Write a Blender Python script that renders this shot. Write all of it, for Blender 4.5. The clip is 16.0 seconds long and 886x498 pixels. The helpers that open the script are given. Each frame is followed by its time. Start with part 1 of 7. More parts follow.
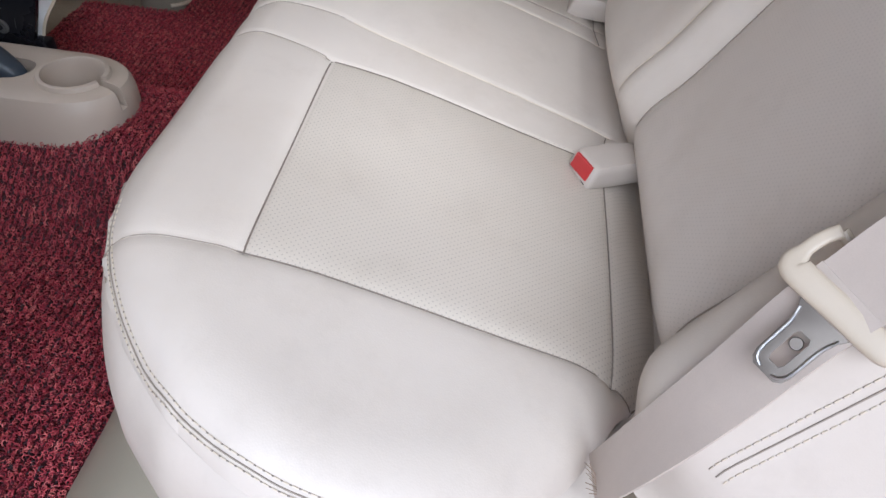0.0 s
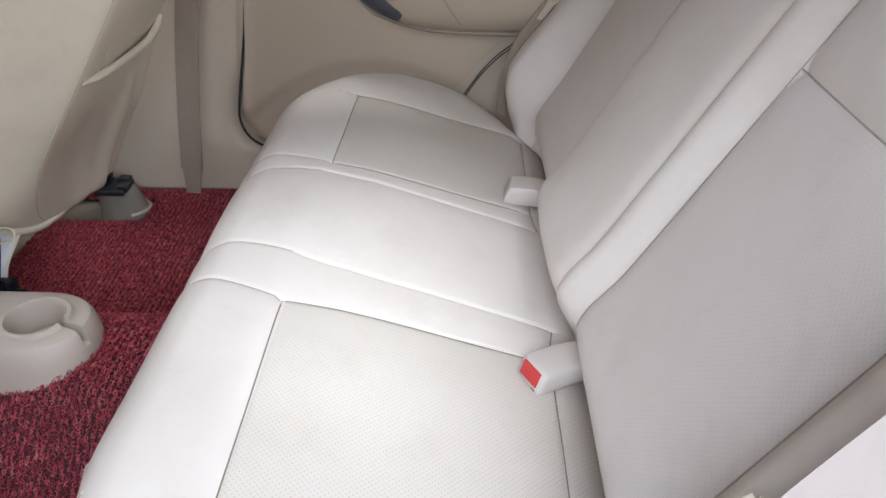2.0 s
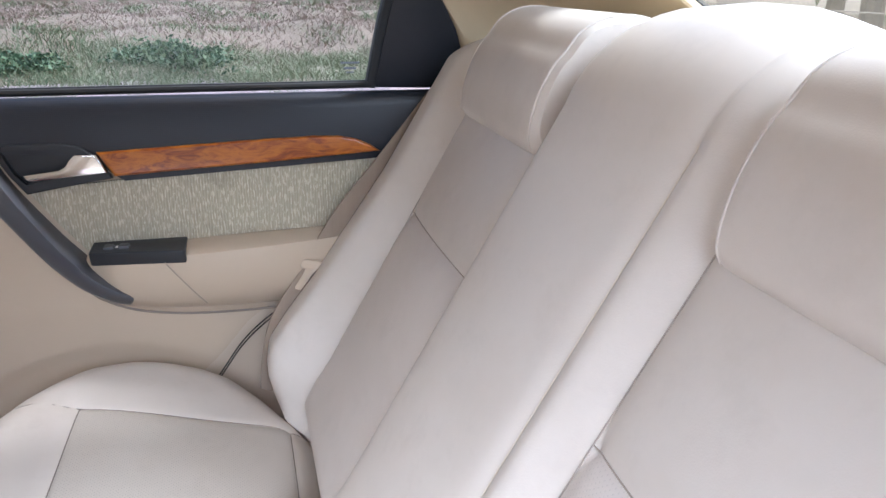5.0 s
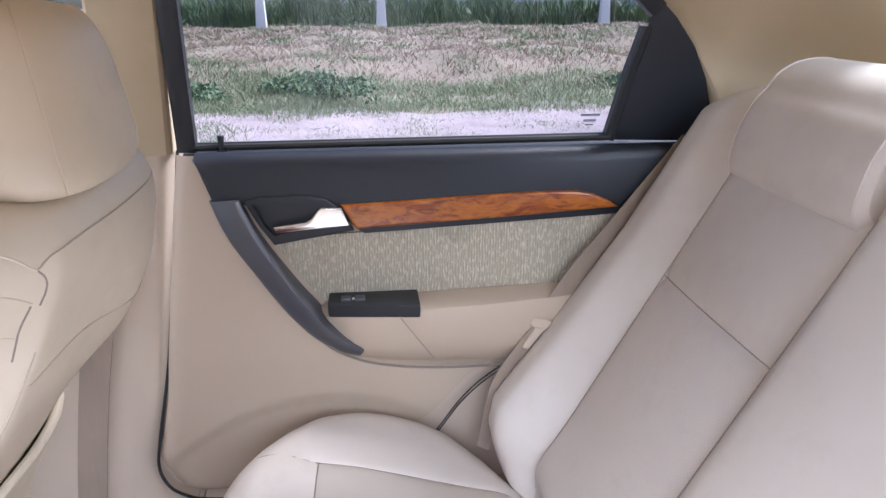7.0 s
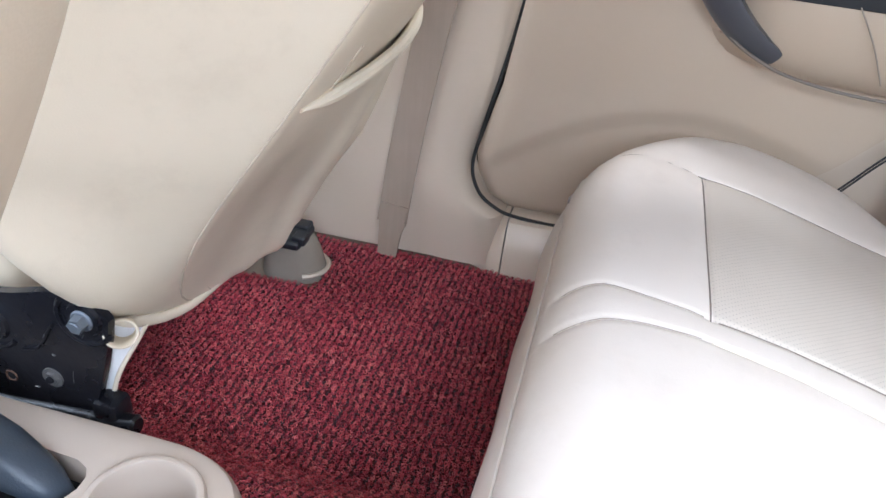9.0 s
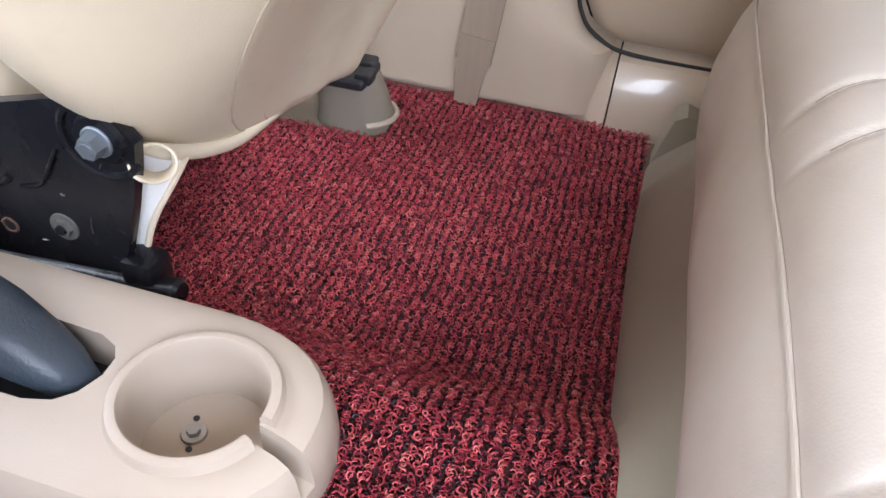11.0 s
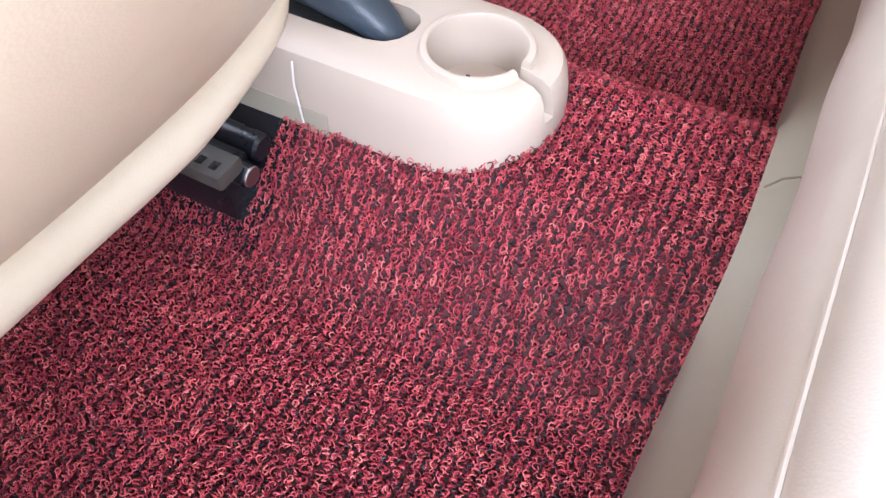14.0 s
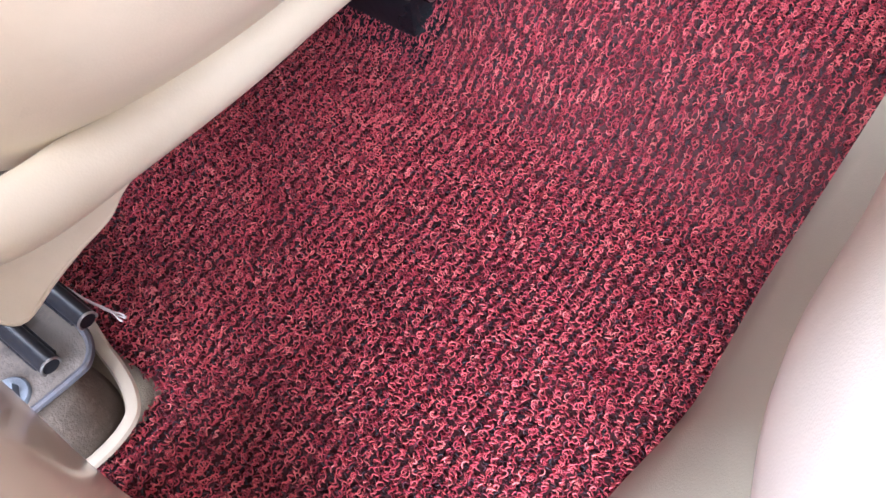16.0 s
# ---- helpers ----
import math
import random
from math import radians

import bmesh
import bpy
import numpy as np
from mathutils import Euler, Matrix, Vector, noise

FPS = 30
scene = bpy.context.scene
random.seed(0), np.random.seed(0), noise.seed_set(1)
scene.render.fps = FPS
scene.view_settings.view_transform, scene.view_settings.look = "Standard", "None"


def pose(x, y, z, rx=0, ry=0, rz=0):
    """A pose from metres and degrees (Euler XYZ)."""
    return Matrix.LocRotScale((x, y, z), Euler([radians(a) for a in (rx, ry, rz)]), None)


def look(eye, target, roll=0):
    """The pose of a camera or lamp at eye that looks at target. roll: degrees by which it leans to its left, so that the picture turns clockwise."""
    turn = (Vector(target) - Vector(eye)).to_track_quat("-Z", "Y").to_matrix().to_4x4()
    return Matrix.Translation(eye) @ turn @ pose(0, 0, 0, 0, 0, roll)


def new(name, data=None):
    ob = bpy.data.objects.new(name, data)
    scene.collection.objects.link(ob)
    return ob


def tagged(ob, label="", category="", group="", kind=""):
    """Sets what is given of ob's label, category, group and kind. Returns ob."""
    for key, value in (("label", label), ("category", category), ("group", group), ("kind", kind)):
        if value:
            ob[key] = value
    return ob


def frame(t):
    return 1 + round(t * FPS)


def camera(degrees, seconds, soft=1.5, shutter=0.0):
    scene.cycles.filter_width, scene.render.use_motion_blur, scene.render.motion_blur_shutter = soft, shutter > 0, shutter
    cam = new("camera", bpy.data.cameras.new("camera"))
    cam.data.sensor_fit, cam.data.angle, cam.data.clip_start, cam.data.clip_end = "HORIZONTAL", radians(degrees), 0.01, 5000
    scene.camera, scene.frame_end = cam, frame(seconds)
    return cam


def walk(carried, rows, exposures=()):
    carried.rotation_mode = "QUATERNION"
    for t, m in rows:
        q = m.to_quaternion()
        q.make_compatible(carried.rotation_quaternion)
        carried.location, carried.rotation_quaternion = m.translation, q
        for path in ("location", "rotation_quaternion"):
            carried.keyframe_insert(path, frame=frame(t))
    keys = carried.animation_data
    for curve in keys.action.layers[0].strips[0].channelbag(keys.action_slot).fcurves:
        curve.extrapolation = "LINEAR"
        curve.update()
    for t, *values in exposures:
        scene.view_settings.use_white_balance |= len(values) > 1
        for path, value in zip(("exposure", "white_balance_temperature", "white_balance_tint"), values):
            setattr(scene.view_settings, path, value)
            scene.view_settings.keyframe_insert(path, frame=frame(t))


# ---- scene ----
cam = camera(62.1, 16.0)
PATH = [
    (0, (-0.271, -0.282, 0.75), (1.212, -0.2, -0.59), 5.9),
    (0.5, (-0.258, -0.285, 0.785), (1.256, -0.234, -0.52), 5.6),
    (1, (-0.238, -0.298, 0.825), (1.324, -0.243, -0.423), 3.5),
    (1.5, (-0.236, -0.306, 0.857), (1.384, -0.247, -0.315), 1.5),
    (2, (-0.225, -0.307, 0.869), (1.453, -0.256, -0.218), 0.0),
    (2.5, (-0.216, -0.316, 0.877), (1.512, -0.318, -0.129), -0.3),
    (3, (-0.197, -0.342, 0.89), (1.569, -0.443, -0.044), 0.0),
    (3.5, (-0.172, -0.372, 0.902), (1.615, -0.604, 0.034), 0.5),
    (4, (-0.113, -0.403, 0.922), (1.683, -0.779, 0.125), 0.9),
    (4.2, (-0.078, -0.417, 0.937), (1.717, -0.847, 0.167), 0.9),
    (6.3, (0.116, -0.243, 1.031), (1.979, -0.68, 0.449), -0.6),
    (6.5, (0.123, -0.224, 1.036), (2.001, -0.588, 0.451), -0.7),
    (7, (0.14, -0.193, 1.019), (2.028, -0.388, 0.39), -0.2),
    (7.5, (0.162, -0.16, 0.969), (2.026, -0.177, 0.246), 1.0),
    (8, (0.182, -0.112, 0.877), (2.0, 0.078, 0.067), 2.1),
    (8.5, (0.218, -0.049, 0.805), (1.96, 0.252, -0.131), 3.8),
    (9, (0.297, 0.024, 0.703), (1.959, 0.386, -0.348), 4.8),
    (9.2, (0.326, 0.046, 0.665), (1.966, 0.426, -0.415), 5.0),
    (11.3, (0.416, 0.145, 0.527), (1.868, 0.512, -0.798), 4.2),
    (11.5, (0.392, 0.134, 0.528), (1.82, 0.51, -0.821), 4.1),
    (12, (0.337, 0.12, 0.523), (1.706, 0.526, -0.878), 3.8),
    (12.5, (0.293, 0.113, 0.53), (1.562, 0.573, -0.946), 2.6),
    (13, (0.248, 0.11, 0.541), (1.43, 0.626, -0.987), 1.3),
    (13.5, (0.21, 0.11, 0.558), (1.324, 0.68, -1.002), -0.2),
    (14, (0.166, 0.108, 0.567), (1.231, 0.723, -1.01), -1.4),
    (14.5, (0.119, 0.105, 0.567), (1.103, 0.755, -1.048), -3.1),
    (15, (0.074, 0.101, 0.563), (0.973, 0.782, -1.089), -5.0),
    (15.5, (0.048, 0.101, 0.565), (0.876, 0.798, -1.117), -6.0),
    (16, (0.028, 0.102, 0.574), (0.792, 0.809, -1.134), -7.4),
]
walk(cam, [(t, look(eye, target, roll)) for t, eye, target, roll in PATH],
     exposures=[(0.0, -0.30, 5850, 13), (0.5, -0.16, 5800, 11), (1.0, -0.02, 5720, 10), (2.0, 0.18, 5650, 10), (3.0, 0.38, 5550, 9), (4.0, 0.68, 5500, 10), (7.0, 1.02, 5450, 17), (8.5, 1.10, 5450, 13), (9.2, 1.04, 5500, 11), (11.4, 1.3, 5850, 13), (12.0, 1.34, 5850, 13), (12.5, 1.38, 5850, 13), (13.2, 1.5, 5750, 14), (14.0, 1.62, 5680, 15), (15.0, 1.68, 5650, 16), (16.0, 1.67, 5650, 17)])

# ---------------------------------------------------------------- world and light
world = bpy.data.worlds.new("hazy_sky")
scene.world = world
world.use_nodes = True
wn = world.node_tree.nodes
sky = wn.new("ShaderNodeTexSky")
sky.sky_type, sky.sun_disc = "NISHITA", False
sky.sun_elevation, sky.sun_rotation = radians(51), radians(163)
sky.dust_density, sky.air_density = 3.0, 1.0
world.node_tree.links.new(sky.outputs["Color"], wn["Background"].inputs["Color"])
wn["Background"].inputs["Strength"].default_value = 0.11

sun = new("sun", bpy.data.lights.new("sun", "SUN"))
sun.data.energy, sun.data.angle, sun.data.color = 4.8, radians(25), (1.0, 0.95, 0.88)
sun.matrix_world = look((1.0, -3.2, 4.2), (0.0, 0.0, 0.0))
tagged(sun, "hazy daylight from behind the car", "sun")


def sky_panel(name, eye, target, w, h, watts, label):
    """Sky light that enters by an opening."""
    o = new(name, bpy.data.lights.new(name, "AREA"))
    o.data.shape, o.data.size, o.data.size_y, o.data.energy, o.data.color = "RECTANGLE", w, h, watts, (0.95, 0.98, 1.0)
    o.matrix_world = look(eye, target)
    return tagged(o, label, "daylight")


sky_panel("doorway_daylight", (-4.0, -0.9, 3.6), (0.3, 0.0, 0.3), 6.4, 3.4, 600, "daylight entering by the open rear door")
sky_panel("windscreen_daylight", (0.66, 1.75, 1.15), (0.66, 0.0, 0.6), 1.2, 0.6, 14, "daylight entering by the windscreen")
sky_panel("front_window_daylight", (-0.42, 0.75, 1.02), (1.2, 0.35, 0.45), 0.9, 0.4, 1.2, "daylight entering by the front side window")
sky_panel("rear_window_daylight", (0.66, -2.0, 1.9), (0.66, -0.5, 0.6), 1.3, 0.8, 9, "daylight entering by the rear window")


# ---------------------------------------------------------------- materials
def nodes_of(name):
    m = bpy.data.materials.new(name)
    m.use_nodes = True
    return m, m.node_tree.nodes, m.node_tree.links, m.node_tree.nodes["Principled BSDF"]


def rgb(c, k=1.0):
    return (min(1, c[0] * k), min(1, c[1] * k), min(1, c[2] * k), 1)


def noise_node(n, l, scale, detail=3.0, coord=None, rough=0.55):
    t = n.new("ShaderNodeTexNoise")
    t.inputs["Scale"].default_value, t.inputs["Detail"].default_value = scale, detail
    t.inputs["Roughness"].default_value = rough
    if coord is not None:
        l.new(coord, t.inputs["Vector"])
    return t


def mix_node(n, l, fac, a, b, kind="MIX"):
    x = n.new("ShaderNodeMix")
    x.data_type, x.blend_type = "RGBA", kind
    for sock, v in ((x.inputs[0], fac), (x.inputs[6], a), (x.inputs[7], b)):
        if hasattr(v, "is_output"):
            l.new(v, sock)
        else:
            sock.default_value = v
    return x.outputs[2]


def maths(n, l, op, a, b=0.0, c=0.0):
    x = n.new("ShaderNodeMath")
    x.operation = op
    for sock, v in zip(x.inputs, (a, b, c)):
        if hasattr(v, "is_output"):
            l.new(v, sock)
        else:
            sock.default_value = v
    return x.outputs[0]


def ramp(n, l, fac, stops):
    r = n.new("ShaderNodeValToRGB")
    e = r.color_ramp.elements
    e[0].position, e[0].color = stops[0][0], stops[0][1]
    e[1].position, e[1].color = stops[-1][0], stops[-1][1]
    for p, c in stops[1:-1]:
        x = e.new(p)
        x.color = c
    l.new(fac, r.inputs["Fac"])
    return r.outputs["Color"]


def bump(n, l, bsdf, height, strength, dist=0.002):
    b = n.new("ShaderNodeBump")
    b.inputs["Strength"].default_value, b.inputs["Distance"].default_value = strength, dist
    l.new(height, b.inputs["Height"])
    l.new(b.outputs["Normal"], bsdf.inputs["Normal"])


def surf(name, col, rough=0.5, metal=0.0, var=0.10, big=4.0, fine=120.0, relief=0.15, rscale=600.0, coat=0.0, spec=0.5, stain=None, spot=2.3):
    """A plain surface with slow and fine changes of tone, worn gloss and a fine relief."""
    m, n, l, p = nodes_of(name)
    co = n.new("ShaderNodeTexCoord").outputs["Object"]
    a, b = noise_node(n, l, big, 4, co), noise_node(n, l, fine, 3, co)
    c = mix_node(n, l, a.outputs["Fac"], rgb(col, 1 - var), rgb(col, 1 + var))
    c = mix_node(n, l, maths(n, l, "MULTIPLY", b.outputs["Fac"], 0.25), c, rgb(col, 1 - 1.5 * var))
    if stain:
        s = noise_node(n, l, spot, 6, co, 0.7)
        f = maths(n, l, "MULTIPLY", maths(n, l, "MAXIMUM", maths(n, l, "SUBTRACT", s.outputs["Fac"], 0.5), 0.0), stain[1])
        c = mix_node(n, l, f, c, rgb(stain[0]))
    l.new(c, p.inputs["Base Color"])
    r = maths(n, l, "ADD", maths(n, l, "MULTIPLY", a.outputs["Fac"], 0.16), rough - 0.08)
    l.new(r, p.inputs["Roughness"])
    p.inputs["Metallic"].default_value = metal
    p.inputs["Coat Weight"].default_value = coat
    p.inputs["Specular IOR Level"].default_value = spec
    v = noise_node(n, l, rscale, 2, co)
    bump(n, l, p, v.outputs["Fac"], relief, 0.001)
    return m


def leather(name, col, holes=None, rough=0.42, open_=0.30):
    """Grained leather; holes: the pitch of its punched pattern and the plane it lies in."""
    m, n, l, p = nodes_of(name)
    co = n.new("ShaderNodeTexCoord").outputs["Object"]
    a, b = noise_node(n, l, 5, 4, co), noise_node(n, l, 45, 3, co)
    c = mix_node(n, l, a.outputs["Fac"], rgb(col, 0.93), rgb(col, 1.05))
    s = noise_node(n, l, 3.1, 6, co, 0.65)
    c = mix_node(n, l, maths(n, l, "MULTIPLY", maths(n, l, "MAXIMUM", maths(n, l, "SUBTRACT", s.outputs["Fac"], 0.48), 0.0), 1.6), c,
                 rgb((col[0] * 0.80, col[1] * 0.76, col[2] * 0.70)))
    c = mix_node(n, l, maths(n, l, "MULTIPLY", b.outputs["Fac"], 0.12), c, rgb(col, 0.8))
    rub = noise_node(n, l, 13, 5, co, 0.7)          # rubbed, slightly soiled patches
    c = mix_node(n, l, maths(n, l, "MULTIPLY", maths(n, l, "MAXIMUM", maths(n, l, "SUBTRACT", rub.outputs["Fac"], 0.52), 0.0), 1.3), c,
                 rgb((col[0] * 0.74, col[1] * 0.72, col[2] * 0.70)))
    g = n.new("ShaderNodeTexVoronoi")
    g.inputs["Scale"].default_value = 650
    l.new(co, g.inputs["Vector"])
    dent = noise_node(n, l, 8, 2, co)                # the padding underneath is not quite even
    crease = noise_node(n, l, 60, 5, co, 0.65)
    h = maths(n, l, "ADD", maths(n, l, "MULTIPLY", g.outputs["Distance"], 0.25), maths(n, l, "MULTIPLY", crease.outputs["Fac"], 0.5))
    h = maths(n, l, "ADD", h, maths(n, l, "MULTIPLY", dent.outputs["Fac"], 5.0))
    if holes:
        pitch, plane = holes
        sep = n.new("ShaderNodeSeparateXYZ")
        l.new(co, sep.inputs[0])
        u, w = sep.outputs["X"], sep.outputs["Y"] if plane == "xy" else sep.outputs["Z"]
        near = None
        for off in (0.0, 0.5):
            du = maths(n, l, "SUBTRACT", maths(n, l, "FRACT", maths(n, l, "ADD", maths(n, l, "DIVIDE", u, pitch), 40 + off)), 0.5)
            dw = maths(n, l, "SUBTRACT", maths(n, l, "FRACT", maths(n, l, "ADD", maths(n, l, "DIVIDE", w, pitch), 40 + off)), 0.5)
            d = maths(n, l, "ADD", maths(n, l, "MULTIPLY", du, du), maths(n, l, "MULTIPLY", dw, dw))
            near = d if near is None else maths(n, l, "MINIMUM", near, d)
        hole = maths(n, l, "LESS_THAN", near, 0.012)
        c = mix_node(n, l, maths(n, l, "MULTIPLY", hole, open_), c, rgb(col, 0.25))
        h = maths(n, l, "SUBTRACT", h, maths(n, l, "MULTIPLY", hole, open_ * 1.1))
    l.new(c, p.inputs["Base Color"])
    l.new(maths(n, l, "ADD", maths(n, l, "MULTIPLY", a.outputs["Fac"], 0.15), rough - 0.07), p.inputs["Roughness"])
    p.inputs["Specular IOR Level"].default_value = 0.45
    bump(n, l, p, h, 0.22, 0.0012)
    return m


CREAM = (0.63, 0.565, 0.50)
M = {}
M["leather"] = leather("cream_leather", CREAM)
M["perforated"] = leather("perforated_leather", (0.565, 0.505, 0.435), (0.0062, "xy"), open_=0.38)
M["perforated_back"] = leather("perforated_leather_back", (0.64, 0.572, 0.515), (0.0056, "xz"), open_=0.17)
M["front_leather"] = leather("front_seat_leather", (0.72, 0.625, 0.475))
# seam colours darker than their leather: the shade of sewn grooves is painted in
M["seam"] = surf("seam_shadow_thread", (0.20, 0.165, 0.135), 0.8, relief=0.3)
M["seam_soft"] = surf("sewn_fold_shade", (0.30, 0.255, 0.21), 0.8, relief=0.3)
M["seam_back"] = surf("backrest_fold_shade", (0.36, 0.305, 0.255), 0.8, relief=0.3)
M["seam_front"] = surf("front_seat_fold_shade", (0.52, 0.44, 0.335), 0.8, relief=0.3)
M["thread"] = surf("cream_thread", (0.66, 0.58, 0.47), 0.7, relief=0.4, rscale=2500)
M["door_plastic"] = surf("beige_door_plastic", (0.50, 0.40, 0.295), 0.50, var=0.06, relief=0.25, rscale=900, stain=((0.38, 0.29, 0.2), 0.5))
M["trim_plastic"] = surf("beige_pillar_plastic", (0.55, 0.455, 0.35), 0.30, var=0.05, relief=0.06, rscale=900, coat=0.5)
M["console_plastic"] = surf("cream_console_plastic", (0.46, 0.385, 0.315), 0.46, var=0.05, relief=0.15, rscale=1100)
M["headliner"] = surf("beige_headliner_cloth", (0.52, 0.425, 0.29), 0.95, var=0.06, relief=0.4, rscale=1300, spec=0.1)
M["valance"] = surf("grey_beige_vinyl", (0.33, 0.30, 0.235), 0.5, var=0.08, relief=0.2)
M["carpet"] = surf("beige_floor_carpet", (0.30, 0.25, 0.19), 0.95, var=0.25, relief=0.8, rscale=700, spec=0.1)
M["foot_cloth"] = surf("grey_brown_foot_cloth", (0.225, 0.195, 0.155), 0.9, var=0.2, relief=0.7, rscale=700, spec=0.1)
M["black"] = surf("black_trim_plastic", (0.016, 0.018, 0.022), 0.50, var=0.2, relief=0.2)
M["rubber"] = surf("black_rubber_seal", (0.02, 0.02, 0.02), 0.7, var=0.2)
M["grey"] = surf("slate_grey_plastic", (0.080, 0.082, 0.092), 0.36, var=0.12, relief=0.15, rscale=900)
M["boot"] = surf("blue_grey_sleeve", (0.045, 0.060, 0.082), 0.42, var=0.15, relief=0.35, rscale=350)
M["chrome"] = surf("chrome", (0.80, 0.80, 0.80), 0.12, metal=1.0, var=0.04, relief=0.02)
M["steel"] = surf("worn_steel", (0.42, 0.41, 0.40), 0.34, metal=1.0, var=0.25, big=30, relief=0.2, rscale=300)
M["bracket"] = surf("black_painted_steel", (0.010, 0.010, 0.013), 0.28, var=0.4, big=18, relief=0.35, rscale=90, spec=0.28, stain=((0.06, 0.055, 0.055), 0.6))
M["dusty"] = surf("dusty_brown_steel", (0.110, 0.088, 0.072), 0.75, var=0.55, big=60, relief=1.0, rscale=220, stain=((0.030, 0.024, 0.024), 4.0), spot=34.0)
M["felt"] = surf("brown_dusty_felt", (0.105, 0.082, 0.064), 0.95, var=0.35, big=45, relief=1.0, rscale=420, spec=0.15, stain=((0.20, 0.165, 0.13), 2.5), spot=70.0)
M["dark_dusty"] = surf("dusty_black_steel", (0.065, 0.058, 0.052), 0.55, var=0.4, big=40, relief=0.4, rscale=250, stain=((0.14, 0.115, 0.09), 0.8))
M["worn_lip"] = surf("scratched_grey_steel", (0.105, 0.105, 0.120), 0.42, metal=0.4, var=0.45, big=60, relief=0.5, rscale=260, stain=((0.07, 0.05, 0.04), 3.0), spot=60.0)
M["worn_steel"] = surf("worn_grey_steel", (0.16, 0.155, 0.15), 0.5, metal=0.5, var=0.5, big=60, relief=0.5, rscale=300)
M["rust"] = surf("brown_rust", (0.13, 0.075, 0.055), 0.8, var=0.5, big=80, relief=0.6, rscale=400)
M["bolt_zinc"] = surf("dull_zinc", (0.21, 0.235, 0.27), 0.5, metal=0.6, var=0.3, big=50, relief=0.4, rscale=300)
M["tongue_steel"] = surf("grey_belt_steel", (0.17, 0.147, 0.125), 0.38, metal=0.3, var=0.15, big=40, relief=0.05, rscale=300)
M["etched"] = surf("etched_glass_mark", (0.30, 0.32, 0.36), 0.6)
M["red"] = surf("red_button_plastic", (0.50, 0.035, 0.035), 0.35, var=0.1)
M["buckle"] = surf("beige_buckle_plastic", (0.50, 0.44, 0.385), 0.48, var=0.05, relief=0.25)
M["tongue"] = surf("ivory_tongue_plastic", (0.48, 0.405, 0.315), 0.42, var=0.05, relief=0.1)
M["cord"] = surf("dirty_white_cord", (0.52, 0.45, 0.43), 0.9, var=0.3, big=90, relief=0.6, rscale=900)
M["white_plastic"] = surf("white_plastic", (0.72, 0.71, 0.70), 0.4, var=0.05)


def webbing(name, col, streak=0.0):
    m, n, l, p = nodes_of(name)
    co = n.new("ShaderNodeTexCoord").outputs["Object"]
    w = n.new("ShaderNodeTexWave")
    w.inputs["Scale"].default_value, w.inputs["Distortion"].default_value = 420, 3.0
    w.bands_direction = "DIAGONAL"
    l.new(co, w.inputs["Vector"])
    a = noise_node(n, l, 9, 5, co)
    c = mix_node(n, l, a.outputs["Fac"], rgb(col, 0.70), rgb(col, 1.16))
    f = noise_node(n, l, 900, 3, co)
    c = mix_node(n, l, maths(n, l, "MULTIPLY", f.outputs["Fac"], 0.35), c, rgb(col, 0.66))
    c = mix_node(n, l, maths(n, l, "MULTIPLY", w.outputs["Fac"], 0.05), c, rgb(col, 0.7))
    if streak:
        long_ = n.new("ShaderNodeMapping")
        long_.inputs["Scale"].default_value = (70, 70, 5)
        l.new(co, long_.inputs["Vector"])
        k = noise_node(n, l, 1.0, 4, long_.outputs["Vector"])
        c = mix_node(n, l, maths(n, l, "MULTIPLY", k.outputs["Fac"], streak), c, rgb(col, 0.45))
    l.new(c, p.inputs["Base Color"])
    p.inputs["Roughness"].default_value = 0.8
    bump(n, l, p, w.outputs["Fac"], 0.08, 0.0006)
    return m


M["belt"] = webbing("cream_belt_webbing", (0.60, 0.515, 0.45), 0.22)
M["belt_tan"] = webbing("tan_belt_webbing", (0.39, 0.30, 0.225), 0.6)


def burl_wood():
    m, n, l, p = nodes_of("glossy_burl_wood")
    co = n.new("ShaderNodeTexCoord").outputs["Object"]
    mp = n.new("ShaderNodeMapping")
    mp.inputs["Scale"].default_value = (1.0, 0.45, 1.6)
    l.new(co, mp.inputs["Vector"])
    a = noise_node(n, l, 34, 5, mp.outputs["Vector"], 0.6)
    a.inputs["Distortion"].default_value = 1.6
    b = noise_node(n, l, 120, 4, mp.outputs["Vector"])
    b.inputs["Distortion"].default_value = 1.0
    c = ramp(n, l, a.outputs["Fac"], [(0.28, (0.10, 0.014, 0.002, 1)), (0.42, (0.27, 0.060, 0.004, 1)), (0.55, (0.50, 0.155, 0.008, 1)), (0.72, (0.34, 0.085, 0.005, 1))])
    c = mix_node(n, l, maths(n, l, "MULTIPLY", b.outputs["Fac"], 0.4), c, (0.17, 0.032, 0.004, 1))
    l.new(c, p.inputs["Base Color"])
    p.inputs["Roughness"].default_value, p.inputs["Coat Weight"].default_value, p.inputs["Coat Roughness"].default_value = 0.30, 0.30, 0.08
    return m


